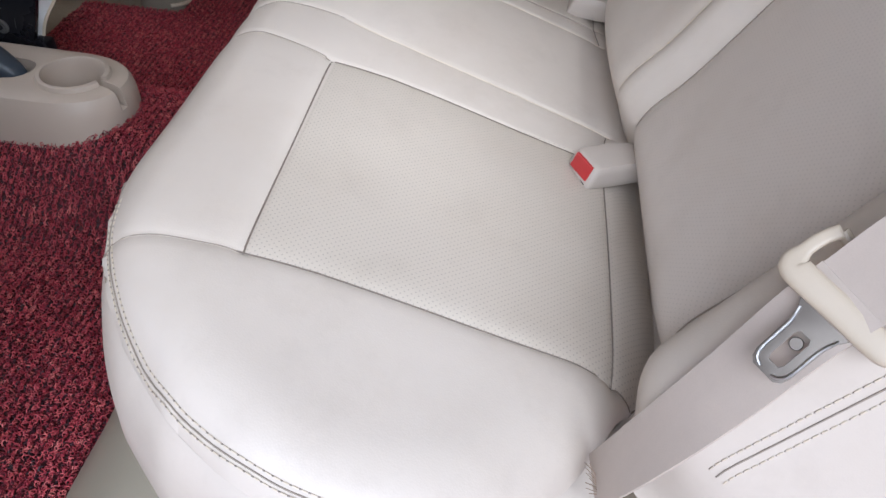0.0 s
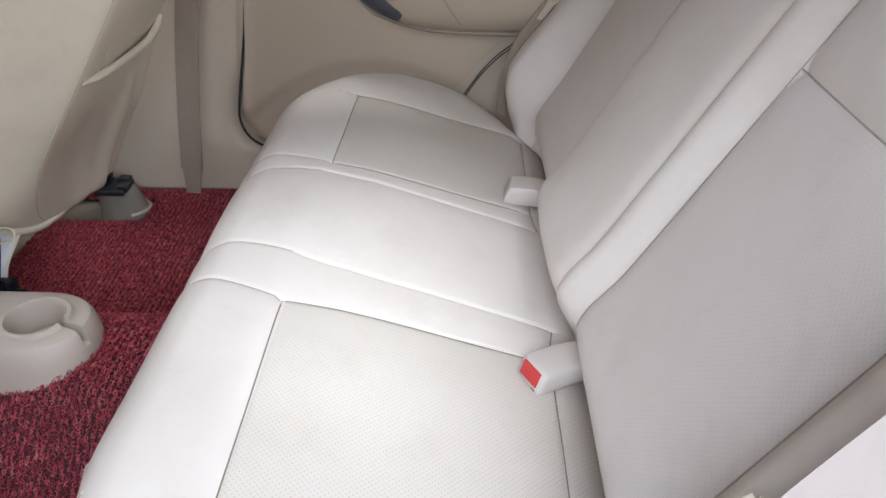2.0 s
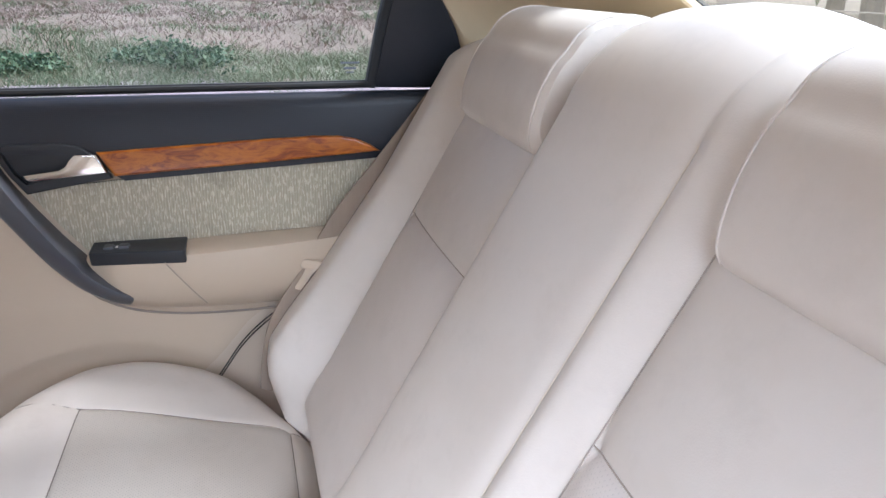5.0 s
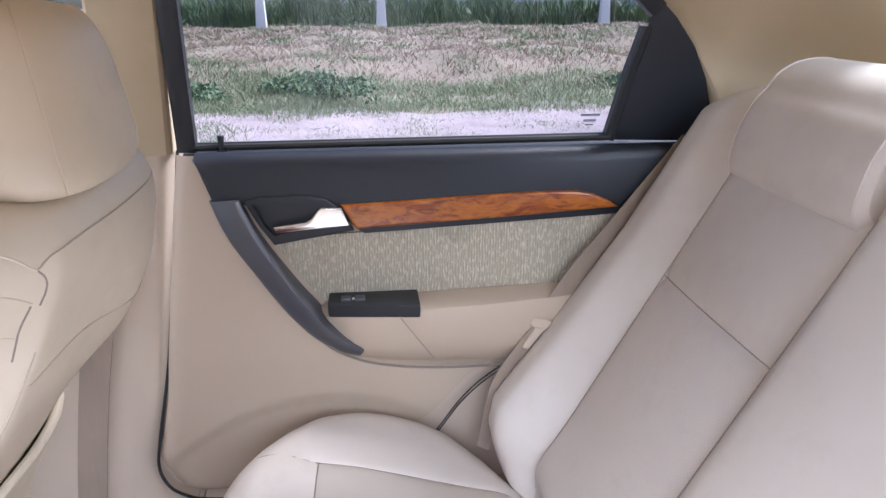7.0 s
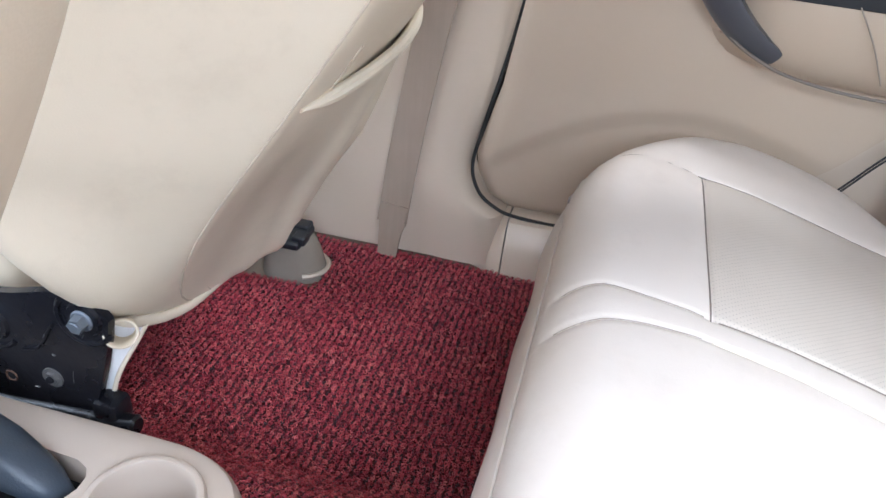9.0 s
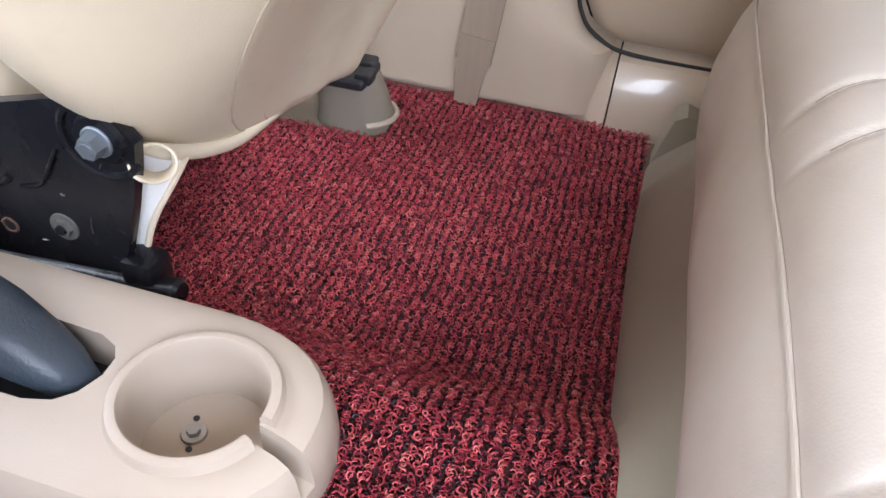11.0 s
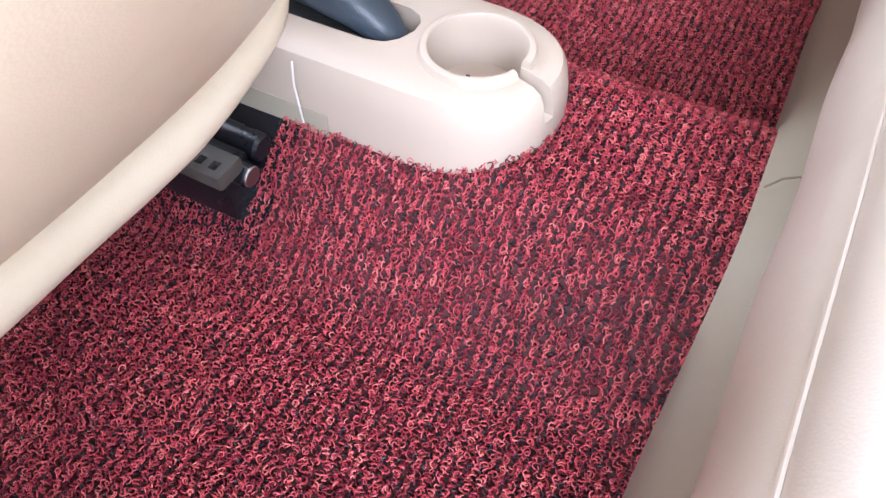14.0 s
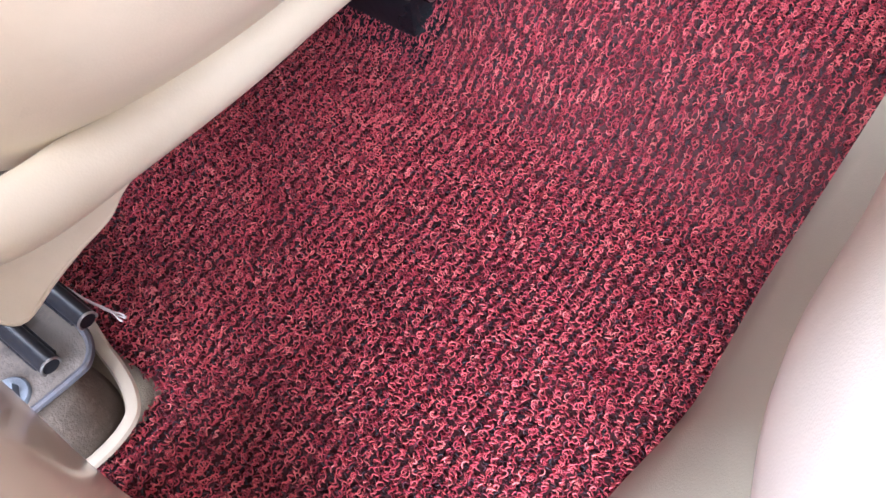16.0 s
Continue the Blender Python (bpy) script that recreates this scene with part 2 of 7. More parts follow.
def door_cloth():
    m, n, l, p = nodes_of("ribbed_door_cloth")
    co = n.new("ShaderNodeTexCoord").outputs["Object"]
    sep = n.new("ShaderNodeSeparateXYZ")
    l.new(co, sep.inputs[0])
    wob = noise_node(n, l, 30, 2, co)
    rib = maths(n, l, "SINE", maths(n, l, "ADD", maths(n, l, "MULTIPLY", sep.outputs["Y"], 1350.0), maths(n, l, "MULTIPLY", wob.outputs["Fac"], 5.0)))
    mp = n.new("ShaderNodeMapping")
    mp.inputs["Scale"].default_value = (1.0, 2.4, 0.55)
    l.new(co, mp.inputs["Vector"])
    fl = noise_node(n, l, 130, 3, mp.outputs["Vector"])
    st = noise_node(n, l, 14, 5, co, 0.7)
    c = mix_node(n, l, maths(n, l, "MULTIPLY_ADD", rib, 0.5, 0.5), (0.40, 0.355, 0.265, 1), (0.46, 0.41, 0.315, 1))
    fleck = maths(n, l, "GREATER_THAN", fl.outputs["Fac"], 0.56)
    c = mix_node(n, l, maths(n, l, "MULTIPLY", fleck, 0.65), c, (0.66, 0.61, 0.49, 1))
    c = mix_node(n, l, maths(n, l, "MULTIPLY", maths(n, l, "MAXIMUM", maths(n, l, "SUBTRACT", st.outputs["Fac"], 0.55), 0.0), 2.5), c, (0.17, 0.145, 0.11, 1))
    l.new(c, p.inputs["Base Color"])
    p.inputs["Roughness"].default_value, p.inputs["Specular IOR Level"].default_value = 0.95, 0.15
    bump(n, l, p, maths(n, l, "ADD", rib, fl.outputs["Fac"]), 0.5, 0.001)
    return m


def weave_trim():
    m, n, l, p = nodes_of("black_woven_grain_plastic")
    co = n.new("ShaderNodeTexCoord").outputs["Object"]
    sep = n.new("ShaderNodeSeparateXYZ")
    l.new(co, sep.inputs[0])
    u = maths(n, l, "MULTIPLY", maths(n, l, "ADD", sep.outputs["Y"], sep.outputs["Z"]), 1000.0)
    v = maths(n, l, "MULTIPLY", maths(n, l, "SUBTRACT", sep.outputs["Y"], sep.outputs["Z"]), 1000.0)
    h = maths(n, l, "MULTIPLY", maths(n, l, "SINE", u), maths(n, l, "SINE", v))
    c = mix_node(n, l, maths(n, l, "MULTIPLY_ADD", h, 0.5, 0.5), (0.012, 0.014, 0.020, 1), (0.019, 0.022, 0.031, 1))
    l.new(c, p.inputs["Base Color"])
    p.inputs["Roughness"].default_value = 0.46
    bump(n, l, p, h, 0.10, 0.0005)
    return m


def coil_vinyl(name, stops):
    m, n, l, p = nodes_of(name)
    g = n.new("ShaderNodeNewGeometry")
    co = n.new("ShaderNodeTexCoord").outputs["Object"]
    c = ramp(n, l, g.outputs["Random Per Island"], stops)
    a = noise_node(n, l, 7, 4, co)
    c = mix_node(n, l, maths(n, l, "MULTIPLY", a.outputs["Fac"], 0.25), c, stops[0][1])
    l.new(c, p.inputs["Base Color"])
    p.inputs["Roughness"].default_value, p.inputs["Specular IOR Level"].default_value = 0.36, 0.50
    return m


M["coil"] = coil_vinyl("red_coil_vinyl", [(0.0, (0.15, 0.011, 0.026, 1)), (0.15, (0.32, 0.028, 0.050, 1)), (0.5, (0.53, 0.064, 0.090, 1)), (0.85, (0.68, 0.125, 0.140, 1)), (1.0, (0.78, 0.23, 0.21, 1))])
M["coil_dark"] = coil_vinyl("black_coil_vinyl", [(0.0, (0.014, 0.010, 0.016, 1)), (0.4, (0.040, 0.020, 0.030, 1)), (0.65, (0.13, 0.015, 0.028, 1)), (1.0, (0.27, 0.024, 0.044, 1))])
M["wood"], M["cloth"], M["weave"] = burl_wood(), door_cloth(), weave_trim()
M["mat_base"] = surf("dark_mat_backing", (0.062, 0.012, 0.016), 0.8, var=0.4, fine=300, relief=0.6)


def pane_glass(name, tint):
    m, n, l, p = nodes_of(name)
    n.remove(p)
    tr, gl, fr, mx = n.new("ShaderNodeBsdfTransparent"), n.new("ShaderNodeBsdfGlossy"), n.new("ShaderNodeFresnel"), n.new("ShaderNodeMixShader")
    tr.inputs["Color"].default_value = tint
    gl.inputs["Roughness"].default_value = 0.02
    fr.inputs["IOR"].default_value = 1.45
    l.new(fr.outputs[0], mx.inputs[0])
    l.new(tr.outputs[0], mx.inputs[1])
    l.new(gl.outputs[0], mx.inputs[2])
    l.new(mx.outputs[0], n["Material Output"].inputs["Surface"])
    return m


M["glass"] = pane_glass("window_glass", (0.76, 0.79, 0.83, 1))
M["bulb_glass"] = pane_glass("rear_glass", (0.78, 0.82, 0.82, 1))


def field_ground(name, cols, scale, rough=0.95):
    m, n, l, p = nodes_of(name)
    co = n.new("ShaderNodeTexCoord").outputs["Object"]
    a, b, d = noise_node(n, l, scale, 6, co, 0.65), noise_node(n, l, scale * 9, 5, co, 0.7), noise_node(n, l, scale * 0.2, 3, co)
    c = ramp(n, l, a.outputs["Fac"], [(0.3, cols[0]), (0.5, cols[1]), (0.7, cols[2])])
    c = mix_node(n, l, maths(n, l, "MULTIPLY", b.outputs["Fac"], 0.5), c, cols[0])
    c = mix_node(n, l, maths(n, l, "MULTIPLY", d.outputs["Fac"], 0.4), c, cols[2])
    l.new(c, p.inputs["Base Color"])
    p.inputs["Roughness"].default_value = rough
    bump(n, l, p, b.outputs["Fac"], 0.8, 0.05)
    return m


M["dirt"] = field_ground("pale_pinkish_dirt", [(0.24, 0.195, 0.185, 1), (0.41, 0.325, 0.325, 1), (0.49, 0.395, 0.41, 1)], 1.6)
M["field"] = field_ground("weedy_field_soil", [(0.15, 0.14, 0.085, 1), (0.24, 0.19, 0.135, 1), (0.30, 0.23, 0.18, 1)], 0.7)


def leafy(name, stops):
    m, n, l, p = nodes_of(name)
    g = n.new("ShaderNodeNewGeometry")
    c = ramp(n, l, g.outputs["Random Per Island"], stops)
    l.new(c, p.inputs["Base Color"])
    p.inputs["Roughness"].default_value = 0.7
    return m


M["dry_grass"] = leafy("dry_pinkish_grass", [(0, (0.26, 0.225, 0.155, 1)), (0.3, (0.32, 0.25, 0.19, 1)), (0.7, (0.355, 0.265, 0.215, 1)), (1, (0.40, 0.31, 0.26, 1))])
M["green_grass"] = leafy("green_weeds", [(0, (0.11, 0.15, 0.07, 1)), (0.5, (0.19, 0.23, 0.12, 1)), (1, (0.28, 0.29, 0.18, 1))])
# leaf greens lightened, with the distant haze mixed into their colour
M["leaf"] = leafy("hazed_green_leaves", [(0, (0.045, 0.085, 0.045, 1)), (0.6, (0.09, 0.15, 0.07, 1)), (1, (0.17, 0.23, 0.11, 1))])
M["bark"] = surf("grey_brown_bark", (0.16, 0.13, 0.10), 0.9, var=0.3, fine=40, relief=0.8, rscale=60)
# white paint darkened to blue-grey: distant shade and haze put into the colour
M["white_wall"] = surf("hazed_white_wall", (0.46, 0.52, 0.62), 0.8, var=0.06, big=0.3, fine=3, relief=0.1)
M["post_white"] = surf("white_stone_post", (0.74, 0.75, 0.78), 0.8, var=0.08, big=2)
M["dark_pane"] = surf("dark_window_pane", (0.05, 0.06, 0.08), 0.15, var=0.2)
M["roof_red"] = surf("faded_red_roof", (0.32, 0.12, 0.10), 0.8, var=0.15)


# ---------------------------------------------------------------- building helpers
XC = 0.66          # the car's middle, across


def bm_from(verts, faces, weld=0.0):
    bm = bmesh.new()
    vs = [bm.verts.new(v) for v in verts]
    for f in faces:
        try:
            bm.faces.new([vs[i] for i in f])
        except ValueError:
            pass
    if weld:
        bmesh.ops.remove_doubles(bm, verts=bm.verts[:], dist=weld)
        bad = [f for f in bm.faces if f.calc_area() < 1e-10]
        if bad:
            bmesh.ops.delete(bm, geom=bad, context="FACES_ONLY")
    return bm


def bm_grid(P, wrap_u=False, wrap_v=False, weld=0.0, keep=None):
    """Quads over an array of points (rows, columns, 3); keep(row, column) picks faces."""
    P = np.asarray(P, float)
    nu, nv = P.shape[:2]
    faces = []
    for i in range(nu if wrap_u else nu - 1):
        for j in range(nv if wrap_v else nv - 1):
            if keep is None or keep(i, j):
                a, b = (i + 1) % nu, (j + 1) % nv
                faces.append((i * nv + j, a * nv + j, a * nv + b, i * nv + b))
    bm = bm_from([tuple(p) for p in P.reshape(-1, 3)], faces, weld)
    loose = [v for v in bm.verts if not v.link_faces]
    bmesh.ops.delete(bm, geom=loose, context="VERTS")
    return bm


def bm_loft(loops, cap=True):
    bm = bm_grid(loops, wrap_v=True)
    if cap:
        n = len(loops[0])
        bm.verts.ensure_lookup_table()
        vs = bm.verts[:]
        for ring in (vs[:n], vs[-n:]):
            try:
                bm.faces.new(ring)
            except ValueError:
                pass
    bmesh.ops.recalc_face_normals(bm, faces=bm.faces[:])
    return bm


def spline(points, n, closed=False):
    """A smooth line of n points through the given ones."""
    p = np.asarray(points, float)
    k = len(p)
    out = []
    spans = k if closed else k - 1
    for s in np.linspace(0, spans, n, endpoint=not closed):
        i = min(int(s), spans - 1)
        u = s - i
        if closed:
            a, b, c, d = p[(i - 1) % k], p[i % k], p[(i + 1) % k], p[(i + 2) % k]
        else:
            b, c = p[i], p[i + 1]
            a = p[i - 1] if i > 0 else 2 * b - c
            d = p[i + 2] if i + 2 < k else 2 * c - b
        out.append(0.5 * (2 * b + (c - a) * u + (2 * a - 5 * b + 4 * c - d) * u * u + (3 * b - a - 3 * c + d) * u ** 3))
    return np.array(out)


def frames_along(path):
    path = np.asarray(path, float)
    tan = np.gradient(path, axis=0)
    tan /= np.linalg.norm(tan, axis=1)[:, None] + 1e-12
    side = np.cross(tan[0], (0, 0, 1))
    if np.linalg.norm(side) < 0.1:
        side = np.cross(tan[0], (0, 1, 0))
    sides = []
    for t in tan:
        side = side - t * (side @ t)
        side = side / (np.linalg.norm(side) + 1e-12)
        sides.append(side)
    sides = np.array(sides)
    return path, tan, sides, np.cross(sides, tan)


def bm_tube(points, r, seg=8, squash=1.0):
    path, tan, a, b = frames_along(points)
    rr = np.broadcast_to(np.asarray(r, float), (len(path),))
    ang = np.linspace(0, 2 * math.pi, seg, endpoint=False)
    loops = [[p + q * (math.cos(t) * u + squash * math.sin(t) * v) for t in ang] for p, q, u, v in zip(path, rr, a, b)]
    return bm_loft(loops)


def bm_cyl(p0, p1, r0, r1=None, seg=20, bevel=0.0):
    p0, p1 = np.array(p0, float), np.array(p1, float)
    r1 = r0 if r1 is None else r1
    d = p1 - p0
    if bevel:
        u = bevel / np.linalg.norm(d)
        pts, rr = [p0, p0 + d * u, p1 - d * u, p1], [r0 - bevel, r0, r1, r1 - bevel]
    else:
        pts, rr = [p0, p1], [r0, r1]
    return bm_tube(pts, rr, seg)


def bm_box(a, b, bevel=0.004, seg=2):
    bm = bmesh.new()
    bmesh.ops.create_cube(bm, size=1)
    for v in bm.verts:
        v.co = Vector([a[i] if v.co[i] < 0 else b[i] for i in range(3)])
    if bevel:
        bmesh.ops.bevel(bm, geom=bm.edges[:], offset=bevel, segments=seg, affect="EDGES", profile=0.6)
    return bm


def bm_slab(outline, place, thick, bevel=0.003, seg=2):
    """A plate with the given outline (u, v); place(u, v, d) puts it in the world, d being its height."""
    bm = bmesh.new()
    low = [bm.verts.new(place(u, v, 0.0)) for u, v in outline]
    top = [bm.verts.new(place(u, v, thick)) for u, v in outline]
    n = len(outline)
    bm.faces.new(low)
    f = bm.faces.new(top)
    for i in range(n):
        bm.faces.new((low[i], low[(i + 1) % n], top[(i + 1) % n], top[i]))
    bmesh.ops.recalc_face_normals(bm, faces=bm.faces[:])
    if bevel:
        bmesh.ops.bevel(bm, geom=list(f.edges), offset=bevel, segments=seg, affect="EDGES", profile=0.6)
    return bm


def bm_join(*bms):
    out = bmesh.new()
    for b in bms:
        me = bpy.data.meshes.new("tmp")
        b.to_mesh(me)
        out.from_mesh(me)
        bpy.data.meshes.remove(me)
        b.free()
    return out


def bm_cut(bm, *cutters):
    """bm less the cutters."""
    obs = []
    for b in (bm, *cutters):
        bmesh.ops.recalc_face_normals(b, faces=b.faces[:])
        me = bpy.data.meshes.new("tmp")
        b.to_mesh(me)
        obs.append(new("tmp", me))
        b.free()
    for c in obs[1:]:
        mod = obs[0].modifiers.new("cut", "BOOLEAN")
        mod.operation, mod.object, mod.solver = "DIFFERENCE", c, "EXACT"
    deps = bpy.context.evaluated_depsgraph_get()
    out = bmesh.new()
    out.from_object(obs[0], deps)
    for o in obs:
        me = o.data
        bpy.data.objects.remove(o)
        bpy.data.meshes.remove(me)
    return out


def mesh_of(name, bm, material, smooth=True, angle=35):
    me = bpy.data.meshes.new(name)
    bmesh.ops.recalc_face_normals(bm, faces=bm.faces[:])
    for e in bm.edges:
        if len(e.link_faces) == 2 and e.calc_face_angle(0) > radians(angle):
            e.smooth = False
    for f in bm.faces:
        f.smooth = smooth
    bm.to_mesh(me)
    bm.free()
    me.materials.append(M[material])
    return me


def part(name, bm, material, parent, label="", smooth=True, angle=35):
    ob = new(name, mesh_of(name, bm, material, smooth, angle))
    ob.parent = parent
    if parent.parent is None:
        ob.matrix_parent_inverse = parent.matrix_basis.inverted()
    if label:
        ob["label"] = label
    return ob


def thing(name, base, label, category, group="", kind=""):
    ob = new(name)
    ob.empty_display_size = 0.05
    ob.matrix_basis = Matrix.Translation(base)
    return tagged(ob, label, category, group, kind)


def solid(name, bm, material, label, category, kind="", smooth=True, angle=35):
    return tagged(new(name, mesh_of(name, bm, material, smooth, angle)), label, category, "", kind)


def sstep(a, b, x):
    t = np.clip((np.asarray(x, float) - a) / (b - a), 0, 1)
    return t * t * (3 - 2 * t)


def mx(x):
    return 2 * XC - x


# ---------------------------------------------------------------- floor and tunnel
def floor_z(x, y=0.3):
    """The floor's height: flat foot wells and a tunnel between them."""
    d = np.abs(np.asarray(x, float) - 0.655)
    return 0.112 * (1 - sstep(0.055, 0.235, d))


xs = np.linspace(-0.16, 1.48, 90)
ys = np.linspace(-0.62, 1.5, 40)
solid("floor", bm_grid([[(x, y, float(floor_z(x)) - 0.016) for y in ys] for x in xs]), "carpet", "beige carpeted car floor with a central tunnel", "floor", "structure")


# ---------------------------------------------------------------- body sides, the near one with its open doorway
def gap_y(z):
    """The front edge of the rear door, by height."""
    return np.interp(z, [0.09, 0.12, 0.16, 0.20, 0.33, 0.58, 0.79, 1.12], [0.150, 0.203, 0.222, 0.226, 0.192, 0.152, 0.121, 0.095])


def side_trim(side):
    f = (lambda x: x) if side == "far" else mx
    # lower pillar cover
    rows = []
    for z in np.linspace(0.0, 0.785, 34):
        g = float(gap_y(max(z, 0.095))) + 0.006
        flare = 0.03 * (1 - float(sstep(0.02, 0.16, z)))
        row = []
        for u, dx in ((0, 0.075), (0.0, 0.040), (0.004, 0.022), (0.012, 0.008), (0.026, 0.0), (0.05, -0.004), (0.09, -0.004), (0.13, 0.0), (0.19, 0.001), (0.26, 0.0), (0.36, 0.002), (0.46, 0.01), (0.5, 0.03))[:12 if side == "far" else 10]:
            swell = 0.037 * float(sstep(0.0, 0.13, z) * sstep(0.44, 0.24, z) * sstep(0.0, 0.05, u)) if side == "near" else 0.0
            row.append((f(1.382 + dx - swell + flare * 0.3 + 0.03 * (z - 0.3)), g + u, z))
        rows.append(row)
    solid("pillar_trim_" + side, bm_grid(rows), "trim_plastic", "glossy beige plastic cover of the lower door pillar", "pillar trim", "structure")
    # upper pillar cover
    rows = []
    for z in np.linspace(0.787, 1.16, 12):
        t = (z - 0.787) / 0.37
        rows.append([(f(1.372 - 0.10 * t + dx), 0.128 - 0.035 * t + u, z) for u, dx in ((0, 0.05), (0, 0.012), (0.006, 0.0), (0.03, -0.006), (0.07, -0.006), (0.10, 0.0), (0.108, 0.012), (0.108, 0.05))])
    solid("pillar_top_" + side, bm_grid(rows), "headliner", "beige upper door pillar cover", "pillar trim", "structure")
    # sill along the doorway
    prof = [(1.370, 0.0), (1.374, 0.03), (1.384, 0.062), (1.400, 0.084), (1.425, 0.092), (1.47, 0.092), (1.49, 0.06), (1.49, -0.08), (1.37, -0.08)]
    for y0, y1 in ((-0.62, 0.153), (0.1555, 0.64)):
        ys_ = np.linspace(y0, y1, 24)
        solid("sill_" + side, bm_loft([[(f(x + 0.035 * float(sstep(0.15, 0.22, y))), y, z + (0.0 if y < 0.16 else -0.006)) for x, z in prof] for y in ys_]), "trim_plastic", "glossy beige plastic door sill cover", "sill", "structure")
    # wall ahead of the pillar, to the front
    solid("wall_" + side, bm_box((min(f(1.44), f(1.50)), 0.55, -0.1), (max(f(1.44), f(1.50)), 1.7, 0.6), 0.0), "door_plastic", "beige inner body side ahead of the pillar", "wall", "structure")


side_trim("far")
side_trim("near")

# roof, rear pillars, rear shelf, front bulkhead
rows = []
for y in np.linspace(-0.80, 1.35, 26):
    rows.append([(XC + u * 0.66, y, 1.19 + 0.05 * (1 - u * u) - 0.10 * abs(u) ** 6 - 0.10 * max(0, (y - 0.9) / 0.45) ** 2 - 0.07 * max(0, (-0.5 - y) / 0.3) ** 2) for u in np.linspace(-1, 1, 25)])
roof = np.array(rows)
roof_up = roof + (0, 0, 0.03)
solid("ceiling", bm_join(bm_grid(roof), bm_grid(roof_up)), "headliner", "beige cloth headliner under the roof", "ceiling", "structure")


def rear_pillar(side):
    f = (lambda x: x) if side == "far" else mx
    A = spline([(1.30, -0.46, 1.13), (1.325, -0.585, 1.068), (1.338, -0.642, 1.025), (1.343, -0.712, 0.969), (1.343, -0.766, 0.90), (1.338, -0.79, 0.84), (1.33, -0.80, 0.74)], 30)
    B = spline([(1.02, -0.70, 1.135), (1.035, -0.80, 1.09), (1.045, -0.87, 1.052), (1.062, -1.0, 0.975), (1.082, -1.15, 0.888), (1.088, -1.19, 0.86), (1.09, -1.2, 0.74)], 30)
    rows = []
    for a, b in zip(A, B):
        mid = (a + b) / 2 + np.array((0.055, -0.05, 0.03))
        q1, q2 = (a * 0.75 + mid * 0.25) + (0.012, -0.004, 0.006), (b * 0.75 + mid * 0.25) + (0.01, -0.004, 0.004)
        row = spline([a + (0.028, 0.006, 0.0), a + (-0.002, -0.004, 0.0), q1, mid, q2, b + (-0.004, 0.0, 0.0), b + (0.0, -0.012, 0.014)], 26)
        rows.append([(f(p[0]), p[1], p[2]) for p in row])
    solid("rear_pillar_" + side, bm_grid(rows), "headliner", "beige padded cover of the rear roof pillar", "pillar trim", "structure")
    edge = [(f(p[0] + 0.006), p[1] - 0.012, p[2] + 0.012) for p in B[2:28]]
    solid("rear_window_seal", bm_tube(edge, 0.008, 6), "rubber", "black rubber seal along the rear window", "seal", "structure")
    # outer skin that closes the quarter
    solid("quarter_wall_" + side, bm_box((min(f(1.40), f(1.46)), -1.5, -0.1), (max(f(1.40), f(1.46)), -0.83, 0.9), 0.0), "door_plastic", "inner rear quarter of the body", "wall", "structure")


rear_pillar("far")
rear_pillar("near")
solid("body_side_far", bm_box((1.462, -0.84, -0.12), (1.50, 1.7, 0.772), 0.0), "rubber", "dark outer skin of the closed far side", "wall", "structure")
rows = []
for z in np.linspace(0.0, 0.765, 30):
    xd = float(np.interp(z, [0.08, 0.2, 0.3, 0.42, 0.55, 0.7, 0.79], [1.418, 1.396, 1.376, 1.360, 1.355, 1.356, 1.362])) + 0.012
    rows.append([(xd + 0.03 * max(0, (-0.1 - y) * 0.0), y, z) for y in np.linspace(-0.06, -0.84, 20)])
solid("quarter_trim_far", bm_grid(rows), "trim_plastic", "beige plastic trim over the wheel arch", "trim", "structure")
shelf = [[(x, y, 0.868 + 0.006 * math.sin(3 * x)) for y in np.linspace(-0.83, -1.30, 14)] for x in np.linspace(0.0, 1.32, 20)]
solid("rear_shelf", bm_grid(shelf), "headliner", "beige carpeted shelf below the rear window", "shelf", "structure")
solid("boot_wall", bm_box((-0.1, -1.05, -0.1), (1.42, -0.98, 0.86), 0.0), "carpet", "closed back wall behind the rear seat", "wall", "structure")
solid("bulkhead", bm_box((-0.1, 1.5, -0.1), (1.42, 1.56, 0.75), 0.0), "black", "dark dashboard side of the cabin", "wall", "structure")
rw = [[(x, y, z) for x in np.linspace(0.2, 1.12, 6)] for y, z in ((-1.215, 0.872), (-1.05, 0.965), (-0.88, 1.065), (-0.74, 1.14))]
win = tagged(new("rear_window"), "sloping rear window with thin heating wires", "window", "", "structure")
pane = part("pane", bm_grid(rw), "bulb_glass", win, "clear rear glass")
pane.data.flip_normals()
for k in range(12):
    t = (k + 0.7) / 12.5
    p0 = np.array((0.25, -1.215, 0.876)) * (1 - t) + np.array((0.25, -0.74, 1.144)) * t
    part("heating_wire", bm_tube([p0, p0 + (0.80, 0, 0)], 0.0008, 4), "seam", win)
sp = [(0.86 + 0.07 * math.cos(a), -0.985 + 0.05 * math.sin(a)) for a in np.linspace(0, 2 * math.pi, 28, endpoint=False)]
spk = thing("speaker_grille", (0.86, -0.985, 0.866), "oval beige speaker grille let into the rear shelf", "speaker")
part("grille", bm_slab(sp, lambda u, v, d: (u, v, 0.868 + d), 0.012, 0.005), "valance", spk)


# ---------------------------------------------------------------- rear seat cushion
CF = ([0, 0.42, 0.47, 0.52, 0.56, 0.60, 0.655, 0.69, 0.705], [0.05, 0.05, 0.040, 0.022, -0.002, -0.032, -0.088, -0.15, -0.21])
